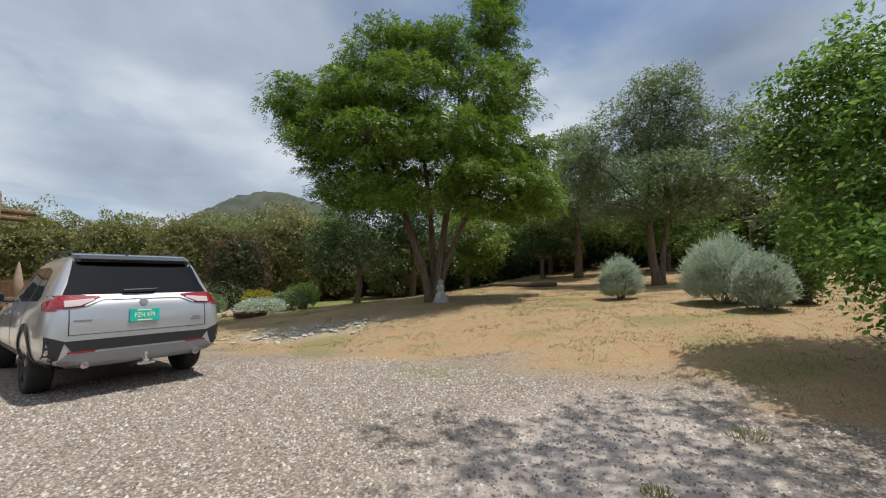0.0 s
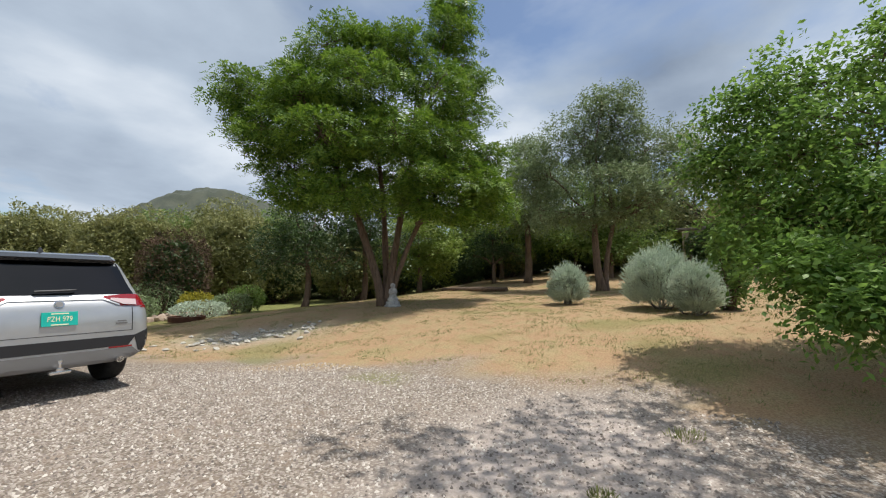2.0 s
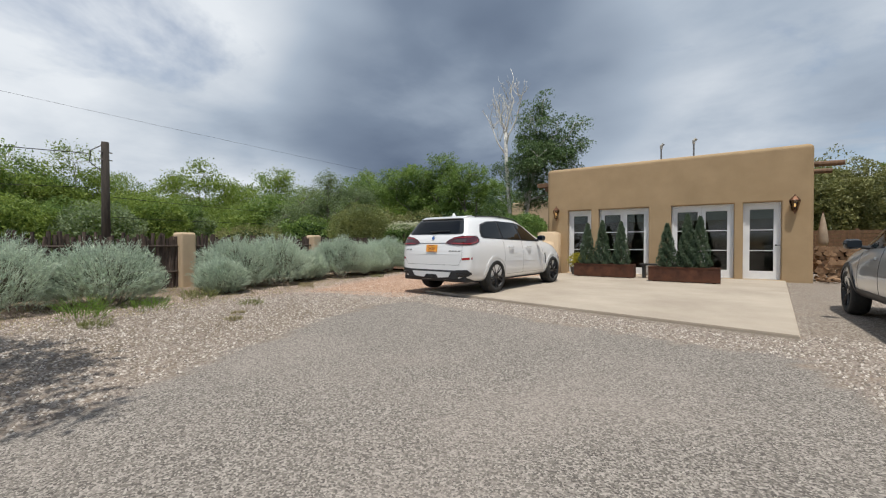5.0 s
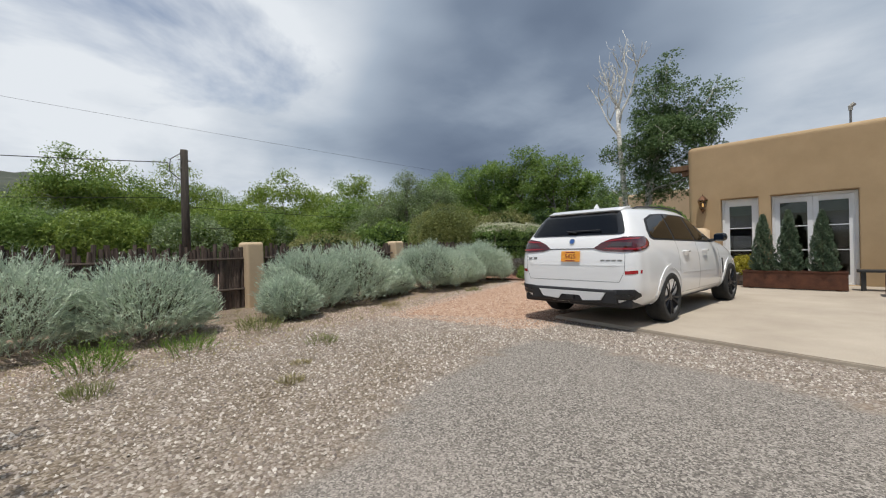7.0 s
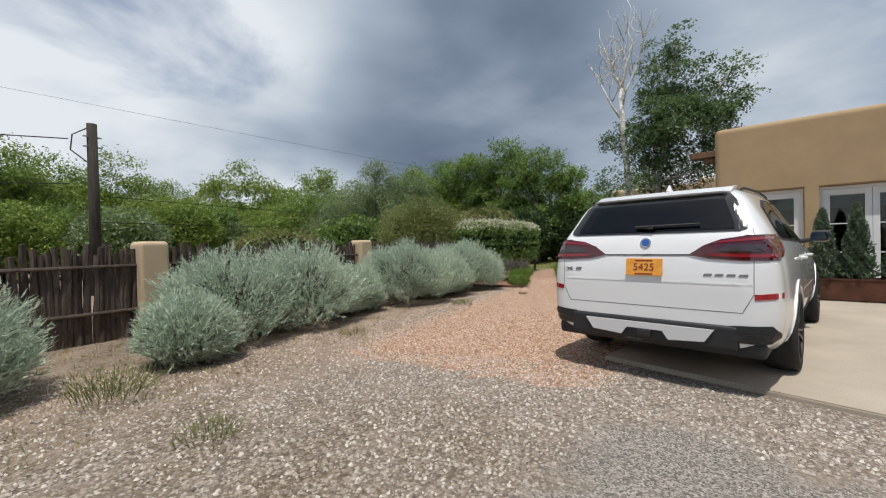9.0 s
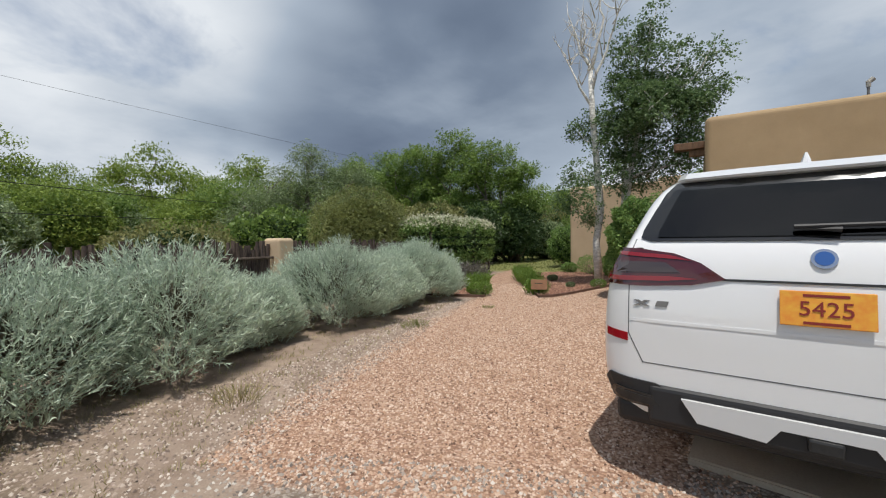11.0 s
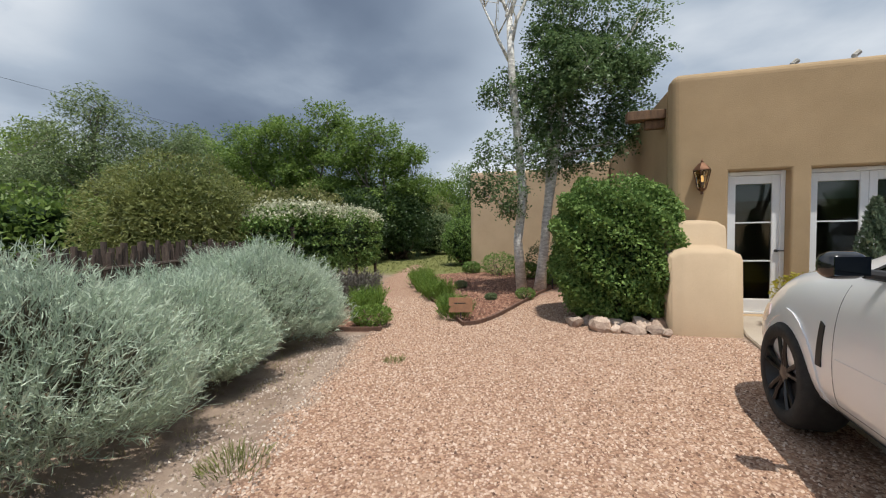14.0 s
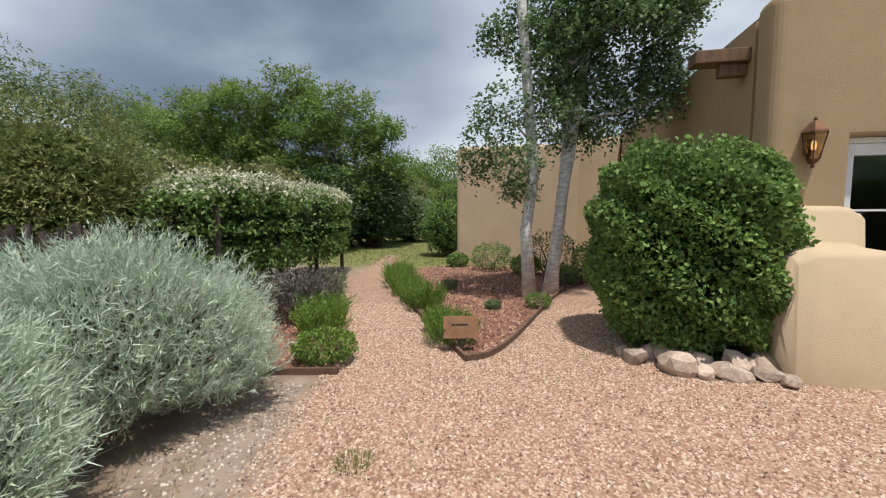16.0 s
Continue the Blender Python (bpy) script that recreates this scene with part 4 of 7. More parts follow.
# great locust by the drive, seen from the drive
def locust():
    base, toward = (14.45, 3.75), (0.78, 0.63)
    rng = np.random.RandomState(3)
    dep = np.array([0.778, 0.628, 0.0])
    rgt = np.array([0.628, -0.778, 0.0])
    up = np.array([0, 0, 1.0])
    t = thing("locust_tree", "tall spreading locust tree with feathery bright green leaves on the lawn", "tree", pose(base[0], base[1], gz(*base)))
    bm = bmesh.new()
    mains = [((0.0, 0, 0), (-0.55, 0.1, 2.6), (-2.0, 0.2, 5.2), 0.125, 0.07), ((0.1, 0, 0), (0.35, -0.1, 2.4), (1.0, 0.2, 5.4), 0.13, 0.07), ((0.05, 0.1, 0), (0.1, 0.4, 2.4), (-0.3, 0.8, 5.6), 0.11, 0.055), ((0.12, 0, 0.0), (0.62, -0.2, 2.2), (2.0, -0.3, 4.0), 0.08, 0.05)]
    joints = []
    for a, b, c, r0, r1 in mains:
        p = [rgt * q[0] + dep * q[1] + up * q[2] for q in (a, b, c)]
        pts = []
        for i in range(13):
            s = i / 12
            pts.append((1 - s) ** 2 * (p[0] - up * 0.15) + 2 * s * (1 - s) * p[1] + s * s * p[2])
        rad = [r0 * (1.5 if i == 0 else 1.15 if i == 1 else 1) + (r1 - r0) * i / 12 for i in range(13)]
        tube(pts, rad, 12, bm, 0.5)
        joints += list(zip(pts[6:], rad[6:]))
    part("trunk", bm, M_BARK, t, smooth=True)
    lobes = [(-4.3, 0, 6.5, 0.85, 0.6), (-3.7, 0.4, 5.9, 0.8, 0.6), (-3.3, -0.6, 5.0, 0.9, 0.6), (-2.6, 0.5, 6.9, 1.0, 0.75), (-1.6, -0.5, 7.7, 1.05, 0.8), (-0.4, 0.3, 8.0, 1.1, 0.8),
             (0.6, -0.6, 7.6, 0.9, 0.7), (2.05, 0, 8.9, 0.75, 0.8), (2.15, 0.2, 9.75, 0.45, 0.55), (2.5, 0.3, 7.6, 0.8, 0.7), (1.4, -0.9, 6.3, 1.1, 0.75), (2.6, 0.4, 6.1, 0.9, 0.7),
             (-0.6, -1.4, 6.2, 1.2, 0.75), (-2.2, -1.2, 5.8, 1.1, 0.7), (-0.9, 1.4, 5.9, 1.3, 0.8), (-1.6, -1.8, 4.5, 1.1, 0.6), (0.3, -1.8, 4.7, 1.1, 0.65), (1.7, -1.3, 4.6, 0.9, 0.6),
             (3.2, 0.2, 4.6, 0.8, 0.5), (2.9, -0.7, 3.6, 0.9, 0.55), (-2.8, 0.3, 4.2, 1.0, 0.55), (-1.5, -0.6, 3.6, 1.0, 0.5), (1.2, -1.6, 3.5, 0.9, 0.55), (0.2, 1.6, 4.3, 1.2, 0.7), (2.1, 1.2, 5.0, 1.0, 0.7), (3.4, 0.6, 3.2, 0.7, 0.5), (-1.0, -1.5, 3.1, 0.9, 0.45), (0.9, -1.2, 3.0, 0.9, 0.45), (2.2, -0.6, 2.9, 0.8, 0.45), (-2.4, -0.6, 3.4, 0.9, 0.5), (0.0, 0.0, 5.2, 1.3, 0.9), (-1.8, 0.4, 5.0, 1.1, 0.7)]
    wood, cents, dirs = bmesh.new(), [], []
    for r, d, h, rr, rh in lobes:
        c = rgt * r + dep * d + up * h
        j = min(joints, key=lambda f: np.linalg.norm(f[0] - c) + (2 if f[0][2] > h - 0.3 else 0))
        limb(j[0], c, min(0.055, j[1] * 0.7), 0.018, rng, 6, 0.07, wood)
        n = int(21 * (rr * rr * rh) ** 0.5) + 7
        subs = in_lobe(n, c, (rr * 0.82, rr * 0.82, rh * 0.85), rng, 0.75)
        for q in subs:
            limb(c + (q - c) * 0.1, q, 0.013, 0.005, rng, 4, 0.1, wood)
            m = 40
            cc = q + rng.normal(size=(m, 3)) * np.array([0.24, 0.24, 0.055])
            cc[:, 2] -= 0.35 * np.hypot(cc[:, 0] - q[0], cc[:, 1] - q[1]) ** 1.3
            cents.append(cc)
            dirs.append(unit(cc - q + unit(q - c) * 0.25))
    part("branch_frame", wood, M_BARK, t, smooth=True)
    pinnate(t, np.concatenate(cents), np.concatenate(dirs), rng, L_LOCUST, 0.072, 3)


locust()


# trees and scrub behind the lawn
tree("shade_tree", (16.0, 9.0), (0.63, 0.78), [(0, 0, 2.2, 0.13, 0.08)], [(0, 0, 2.6, 1.9, 1.2), (-1.2, 0.3, 1.9, 1.2, 0.8), (1.3, -0.3, 2.0, 1.2, 0.8), (0.3, 0.2, 3.6, 1.2, 0.8), (-0.5, 0.4, 3.9, 1.0, 0.7)], L_DARK, M_BARK, 13000, 0.11, "low dark green shade tree with drooping crown", seed=11, clump=0.25)
tree("shade_tree", (18.5, 8.2), (0.7, 0.7), [(0, 0, 2.2, 0.13, 0.08)], [(0, 0, 2.9, 1.7, 1.3), (-1.2, 0.3, 2.2, 1.2, 0.9), (1.3, -0.3, 2.3, 1.2, 0.9), (0, 0, 4.3, 1.5, 1.0)], L_DARK, M_BARK, 10000, 0.12, "low dark green shade tree with drooping crown", seed=12, clump=0.25)
tree("silver_elm", (21.6, -1.2), (0.97, 0.2), [(-0.25, 0, 2.8, 0.17, 0.10), (0.5, 0.2, 2.8, 0.11, 0.07)], [(0.6, 0, 6.6, 1.5, 1.2), (-0.6, 0.2, 6.0, 1.5, 1.1), (1.7, 0.2, 5.4, 1.5, 1.2), (-1.9, 0, 4.7, 1.4, 1.1), (0.4, -0.6, 4.5, 1.9, 1.2), (2.6, 0, 4.0, 1.3, 1.1), (-2.4, 0.4, 3.3, 1.1, 0.8), (1.2, -0.8, 3.1, 1.5, 0.8), (-0.8, -0.7, 3.0, 1.4, 0.7), (0.2, 0.1, 7.2, 0.9, 0.7)], L_OLIVE, M_BARK, 56000, 0.12, "large grey-green elm with two dark trunks beside the lawn", seed=13, clump=0.28, narrow=0.38)
tree("silver_elm", (25.0, 3.0), (0.9, 0.35), [(0, 0, 3, 0.2, 0.12)], [(0, 0, 6.4, 1.3, 1.2), (-0.9, 0.2, 5.0, 1.2, 1.1), (1.0, 0.2, 4.9, 1.3, 1.1), (0, -0.3, 3.6, 1.5, 1.0)], L_OLIVE, M_BARK, 22000, 0.14, "grey-green elm behind the lawn", seed=14, clump=0.3, narrow=0.38)
tree("fruit_tree", (25.0, 4.9), (0.9, 0.4), [(0, 0, 1.0, 0.12, 0.09)], [(0, 0, 1.9, 1.2, 0.7), (-1.1, 0, 1.5, 0.9, 0.5), (1.1, 0, 1.6, 0.9, 0.5), (0, 0, 2.4, 0.9, 0.5)], L_DARK, M_BARK, 8000, 0.10, "small round fruit tree at the edge of the lawn", seed=15, clump=0.2)
for i, (x, y, h, s, lf) in enumerate(((22.5, 8.0, 4.5, 1.6, L_YOUNG), (27.5, 5.5, 6.5, 2.2, L_YOUNG), (30.0, 10.0, 7.5, 2.6, L_ELM), (31.0, 2.0, 7.5, 2.6, L_ELM), (27.0, -0.6, 5.0, 1.8, L_ELM), (29.0, -8.5, 7.0, 2.4, L_SCRUB), (34, -4.5, 9.0, 3.0, L_SCRUB), (24.5, 12, 7, 2.4, L_DARK))):
    tree("woodland_tree", (x, y), (0.85, 0.5), [(0, 0, h * 0.4, 0.14, 0.08)], [(0, 0, h * 0.72, s, h * 0.22), (-s * 0.7, 0, h * 0.5, s * 0.8, h * 0.2), (s * 0.7, 0, h * 0.52, s * 0.8, h * 0.2), (0, 0.2, h * 0.32, s, h * 0.16)], lf, M_BARK, 14000, 0.16, "green tree in the woods behind the lawn", seed=20 + i, clump=0.35, group="trees behind the lawn")
for i in range(22):
    a = i / 21
    ang = radians(-118 + 92 * a)
    dist = 29 + 5 * RNG.rand()
    bx, by = 5 - math.sin(ang) * dist, -4 + math.cos(ang) * dist
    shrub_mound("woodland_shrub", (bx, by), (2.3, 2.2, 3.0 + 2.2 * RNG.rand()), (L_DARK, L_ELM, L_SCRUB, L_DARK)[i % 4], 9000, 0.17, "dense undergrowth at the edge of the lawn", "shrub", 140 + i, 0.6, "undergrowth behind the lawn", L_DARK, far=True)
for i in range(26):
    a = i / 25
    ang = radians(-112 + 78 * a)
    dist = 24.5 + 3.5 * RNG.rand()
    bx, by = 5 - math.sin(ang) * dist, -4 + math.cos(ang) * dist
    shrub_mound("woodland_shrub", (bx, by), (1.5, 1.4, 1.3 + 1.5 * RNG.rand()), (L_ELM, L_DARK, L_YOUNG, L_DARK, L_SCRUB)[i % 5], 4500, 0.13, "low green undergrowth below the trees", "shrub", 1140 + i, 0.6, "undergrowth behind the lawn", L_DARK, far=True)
# pinyon and oak scrub beyond the silver car
for i in range(26):
    a = i / 25
    bx, by = -1 + 22.5 * a + RNG.normal() * 0.8, 27 - 13.0 * a ** 1.6 + RNG.normal() * 1.4 + (i % 2) * 3.0
    h = (3.7 + 1.3 * RNG.rand()) + (i % 2) * 1.2
    lf = (L_SCRUB, L_ELM, L_SCRUB, L_OLDJUN, L_SCRUB, L_BROWN)[i % 6] if i % 6 != 5 else L_SCRUB
    shrub_mound("scrub_tree", (bx, by), (1.7 + 0.5 * RNG.rand(), 1.6, h), lf, 10000, 0.13, "olive green scrub oak and pinyon thicket", "shrub", 40 + i, 0.6, "scrub behind the house", L_SCRUB, far=True)
shrub_mound("smoke_bush", (13.4, 13.6), (1.3, 1.2, 3.4), L_BROWN, 6000, 0.09, "brown half-dead bush in the thicket", "shrub", 90, 0.5, "", L_DARK)

# silver sages and vine shrub on the lawn
sage((16.05, -1.22), 0.36, 0.36, 0.92, 101, 16000, "round silver sage bush standing on the dry lawn", group="sage bushes on the lawn")
sage((15.35, -3.42), 0.62, 0.58, 1.24, 102, 26000, "wide silver sage bush standing on the dry lawn", group="sage bushes on the lawn")
sage((14.1, -4.1), 0.32, 0.30, 0.84, 103, 14000, "smaller silver sage bush standing on the dry lawn", group="sage bushes on the lawn")
shrub_mound("vine_shrub", (15.3, -4.72), (0.34, 0.34, 1.9), L_BUSH, 2600, 0.10, "upright dark green shrub between sage and shed", "shrub", 104, 0.55)

# leafy tree over the right of the drive
def apricot():
    """Broad tree at the drive's edge: drooping boughs towards the drive, leaves in sprays along their twigs."""
    rng = np.random.RandomState(31)
    base = np.array([12.6, -8.1, 0.0])
    up = np.array([0, 0, 1.0])
    base[2] = gz(base[0], base[1])
    t = thing("apricot_tree", "leafy apricot tree overhanging the edge of the drive", "tree", pose(*base))
    bm = bmesh.new()
    tops = [np.array(p) for p in ((-0.5, 0.9, 2.5), (0.4, 0.2, 2.9), (-1.1, -0.2, 2.7))]
    for q in tops:
        limb((0, 0, -0.15), q, 0.15, 0.07, rng, 8, 0.05, bm)
    part("trunk", bm, M_GREYBARK, t, smooth=True)
    lobes = [(11.84, -4.86, 3.6, 0.68), (11.78, -5.56, 3.8, 0.76), (11.92, -6.24, 4.1, 0.8), (11.5, -4.53, 2.8, 0.5), (11.48, -5.27, 2.84, 0.8), (11.39, -5.93, 2.96, 0.77), (11.03, -4.78, 2.05, 0.57), (10.91, -5.35, 1.97, 0.64), (10.72, -5.79, 1.85, 0.61),
             (10.19, -5.03, 1.4, 0.4), (9.95, -5.37, 1.26, 0.4), (9.6, -5.1, 1.05, 0.25), (12.4, -7.0, 4.3, 0.9), (11.96, -6.81, 2.7, 0.85), (11.17, -6.49, 1.6, 0.67), (13.7, -8.4, 4.4, 1.15), (13.2, -8.1, 2.7, 1.15), (10.28, -5.91, 1.1, 0.36)]
    wood, cents, dirs = bmesh.new(), [], []
    for x, y, z, r in lobes:
        c = np.array([x, y, z]) - base
        j = min(tops, key=lambda q: np.linalg.norm(q - c))
        limb(j, c, 0.024, 0.010, rng, 7, 0.10, wood)
        for q in in_lobe(7, c, (r * 0.7, r * 0.7, r * 0.55), rng, 0.7):
            limb(c + (q - c) * 0.1, q, 0.012, 0.005, rng, 3, 0.12, wood)
            sub = in_lobe(int(26 + 20 * r), q, np.array([1, 1, 0.75]) * r * rng.uniform(0.35, 0.5), rng, 0.3)
            cents.append(sub)
            dirs.append(unit(sub - q) + unit(q - c) * 0.5 + rng.normal(size=sub.shape) * 0.3 - up * 0.1)
    part("branch_frame", wood, M_BARK, t, smooth=True)
    v, f = spray_array(np.concatenate(cents), np.concatenate(dirs), 9, 0.34, 0.082, 0.5, rng, 0.5)
    quads("crown", v, f, L_APRICOT, t)


apricot()
# tree added out of view south of the drive to shade its eastern part
tree("shade_caster_tree", (8.4, -9.6), (0.0, 1.0), [(0.3, 1.2, 4.2, 0.2, 0.1), (1.0, 0.9, 4.2, 0.15, 0.09)], [(-0.2, 2.8, 6.6, 1.1, 0.5), (1.2, 3.0, 6.8, 1.1, 0.5), (-0.1, 4.2, 6.7, 1.0, 0.45), (1.3, 4.5, 6.9, 1.1, 0.45), (0.1, 5.3, 6.9, 0.9, 0.4), (1.6, 1.8, 6.4, 1.2, 0.6), (2.6, 3.6, 6.9, 0.9, 0.45)], L_ELM, M_GREYBARK, 5600, 0.12, "green tree added out of view to cast shade on the drive", seed=34, clump=0.26, branch_r=0.03, group="trees beside the drive")
# tree added out of view south of the drive to shade its western edge
tree("shade_caster_tree", (-1.6, -6.6), (0.0, 1.0), [(0.4, 0.5, 3.0, 0.16, 0.09)], [(0.6, 2.2, 5.0, 1.0, 0.6), (1.6, 2.0, 5.2, 0.9, 0.6), (-0.4, 2.0, 5.0, 0.9, 0.6), (0.4, 0.8, 5.4, 1.3, 0.8), (2.6, 2.1, 5.3, 0.6, 0.4)], L_ELM, M_GREYBARK, 12000, 0.12, "green tree added out of view to cast shade on the drive", seed=33, clump=0.24, group="trees beside the drive")

# sages along the coyote fence
for i, (x, y, rx, ry, h) in enumerate(((-5.75, -2.3, 0.95, 1.0, 1.12), (-5.45, -0.75, 0.80, 0.8, 1.02), (-6.15, 2.1, 0.75, 0.8, 1.12), (-6.35, 3.35, 0.85, 0.85, 1.2), (-5.35, 1.35, 0.36, 0.36, 0.62), (-6.75, 4.55, 0.65, 0.6, 0.75), (-6.75, 6.1, 0.95, 0.85, 1.2), (-6.95, 7.45, 0.85, 0.75, 0.98), (-7.2, 8.9, 1.0, 0.9, 1.2))):
    sage((x, y), rx, ry, h, 110 + i, 46000 if y > 7 else 30000 if y > 4 else 18000, fine=0.75 if y > 4 else 1.0)

# ---- cars ----
from mathutils.bvhtree import BVHTree


def baked(ob):
    """Replace an object's modifiers by their result."""
    dg = bpy.context.evaluated_depsgraph_get()
    me = bpy.data.meshes.new_from_object(ob.evaluated_get(dg))
    ob.modifiers.clear()
    ob.data = me
    return ob


def car_body(stations, paint, wheels, arch_r, parent):
    """A lofted shell: each station gives length, underside, half width, belt half width, belt, roof half width, roof."""
    bm = bmesh.new()
    rings = []
    for y, zb, hw, hwb, zbelt, hwr, zr in stations:
        half = [(0, zb), (hw * 0.80, zb), (hw * 0.96, zb + 0.10), (hw, zb + (zbelt - zb) * 0.35), (hw * 0.995, zb + (zbelt - zb) * 0.72), (hwb, zbelt), (hwr + (hwb - hwr) * 0.35, zbelt + (zr - zbelt) * 0.65), (hwr, zr - 0.035 * min(1, (zr - zbelt) * 4)), (hwr * 0.7, zr), (0, zr + 0.012)]
        full = half + [(-x, z) for x, z in half[-2:0:-1]]
        rings.append([bm.verts.new((x, y, z)) for x, z in full])
    n = len(rings[0])
    for a, b in zip(rings, rings[1:]):
        for i in range(n):
            bm.faces.new((a[i], a[(i + 1) % n], b[(i + 1) % n], b[i]))
    bm.faces.new(rings[0][::-1])
    bm.faces.new(rings[-1])
    bmesh.ops.recalc_face_normals(bm, faces=bm.faces[:])
    ob = part("body", bm, [paint, M_TRIM], parent)
    sub = ob.modifiers.new("smooth", "SUBSURF")
    sub.levels = sub.render_levels = 2
    baked(ob)
    cut = bmesh.new()
    hw = max(s[2] for s in stations)
    for wy, wz in wheels:
        for sx in (-1, 1):
            b = lathe([(arch_r, -0.2), (arch_r, 0.2)], 32)
            merge(cut, b, pose(sx * (hw - 0.06), wy, wz, 0, 90, 0))
    cutter = finish(cut, "cutter", [M_TRIM])
    boo = ob.modifiers.new("arches", "BOOLEAN")
    boo.operation, boo.object, boo.solver = "DIFFERENCE", cutter, "EXACT"
    boo.material_mode = "TRANSFER"
    baked(ob)
    bpy.data.objects.remove(cutter)
    ob.data.polygons.foreach_set("use_smooth", [True] * len(ob.data.polygons))
    b2 = bmesh.new()
    b2.from_mesh(ob.data)
    for e in b2.edges:
        if len(e.link_faces) == 2 and e.calc_face_angle(0) > 0.7:
            e.smooth = False
    b2.to_mesh(ob.data)
    tree_ = BVHTree.FromBMesh(b2)
    b2.free()
    return ob, tree_


def on_skin(skin, polys, side, off, name, material, parent, label="", thick=0.006, cuts=4):
    """A thin shaped panel that follows the body. side: 'rear' (x, z), 'left' or 'right' (y, z), 'front' (x, z), 'top' (x, y)."""
    bm = bmesh.new()
    start = {"rear": lambda a, b: (Vector((a, -2, b)), Vector((0, 1, 0))), "front": lambda a, b: (Vector((a, 9, b)), Vector((0, -1, 0))), "right": lambda a, b: (Vector((3, a, b)), Vector((-1, 0, 0))), "left": lambda a, b: (Vector((-3, a, b)), Vector((1, 0, 0)))}[side]
    for poly in polys:
        b = bmesh.new()
        b.faces.new([b.verts.new((p[0], p[1], 0)) for p in poly])
        bmesh.ops.triangulate(b, faces=b.faces[:])
        for _ in range(cuts if len(poly) < 13 else 2):
            long = [e for e in b.edges if e.calc_length() > 0.07]
            if not long:
                break
            bmesh.ops.subdivide_edges(b, edges=long, cuts=1, use_grid_fill=True)
            bmesh.ops.triangulate(b, faces=b.faces[:])
        inward = []
        for v in b.verts:
            o, d = start(v.co.x, v.co.y)
            loc, nor, _, _ = skin.ray_cast(o, d)
            if loc is not None and ((side == "rear" and loc.y > (0.22 if v.co.y < 0.75 else 0.9)) or (side in ("left", "right") and abs(loc.x) < 0.45)):
                loc = None
            if loc is None:
                loc, nor, _, _ = skin.find_nearest(o + d * (2.02 if side == "rear" else 2.1))
                nor = -d
            if nor.dot(d) > 0:
                nor = -nor
            v.co = loc + nor * off
            inward.append(nor * -thick)
        bmesh.ops.recalc_face_normals(b, faces=b.faces[:])
        if sum(f.normal.dot(start(0, 0)[1]) for f in b.faces) > 0:
            bmesh.ops.reverse_faces(b, faces=b.faces[:])
        b.verts.index_update()
        solid = bmesh.new()
        outer = [solid.verts.new(v.co) for v in b.verts]
        inner = [solid.verts.new(v.co + inward[v.index]) for v in b.verts]
        for f in b.faces:
            ids = [v.index for v in f.verts]
            solid.faces.new([outer[k] for k in ids])
            solid.faces.new([inner[k] for k in reversed(ids)])
        for e in b.edges:
            if len(e.link_faces) == 1:
                l = e.link_loops[0]
                a, c = l.vert.index, l.link_loop_next.vert.index
                solid.faces.new((outer[c], outer[a], inner[a], inner[c]))
        b.free()
        b = solid
        merge(bm, b)
    bmesh.ops.remove_doubles(bm, verts=bm.verts[:], dist=0.0012 if len(polys) > 8 else 0.00001)
    return part(name, bm, material, parent, label, smooth=False)


def mirrored(poly):
    return [(-x, z) for x, z in poly][::-1]


def ring_poly(cy, cz, r0, r1, a0=-8, a1=188, n=14):
    out = []
    for i in range(n):
        a, b = radians(a0 + (a1 - a0) * i / n), radians(a0 + (a1 - a0) * (i + 1) / n)
        out.append([(cy + r0 * math.cos(a), cz + r0 * math.sin(a)), (cy + r1 * math.cos(a), cz + r1 * math.sin(a)), (cy + r1 * math.cos(b), cz + r1 * math.sin(b)), (cy + r0 * math.cos(b), cz + r0 * math.sin(b))])
    return out


def wheel(parent, x, y, r, width, sx, rim_mat, spokes):
    w = thing("wheel", "", "", pose(x, y, r, 0, 90 if sx > 0 else -90, 0))
    w.parent = parent
    h = width / 2
    bm = lathe([(r * 0.66, -h), (r * 0.92, -h), (r * 0.985, -h * 0.75), (r, -h * 0.5), (r, h * 0.5), (r * 0.985, h * 0.75), (r * 0.92, h), (r * 0.70, h), (r * 0.68, h * 0.6), (r * 0.66, -h)], 40)
    part("tyre", bm, M_TYRE, w, smooth=True)
    bm = lathe([(0.0, h * 0.1), (r * 0.60, h * 0.1), (r * 0.68, h * 0.55), (r * 0.715, h * 0.95), (r * 0.695, h * 0.97), (r * 0.64, h * 0.5), (r * 0.5, -h * 0.3), (0.0, -h * 0.3)], 40)
    rim = part("rim", bm, M_BLACK, w, smooth=False)
    for i in range(spokes):
        for off in (-0.10, 0.10):
            a = 2 * math.pi * i / spokes
            p0 = Vector((math.cos(a + off * 2.2) * r * 0.14, math.sin(a + off * 2.2) * r * 0.14, h * 0.72))
            p1 = Vector((math.cos(a + off * 1.9) * r * 0.69, math.sin(a + off * 1.9) * r * 0.69, h * 0.86))
            part("spoke", tube([p0, (p0 + p1) / 2 + Vector((0, 0, 0.008)), p1], [r * 0.05, r * 0.043, r * 0.05], 6), rim_mat, rim)
    part("hub", lathe([(0.0, h * 0.5), (r * 0.2, h * 0.5), (r * 0.18, h * 0.82), (0.0, h * 0.86)], 20), rim_mat, rim)
    return w


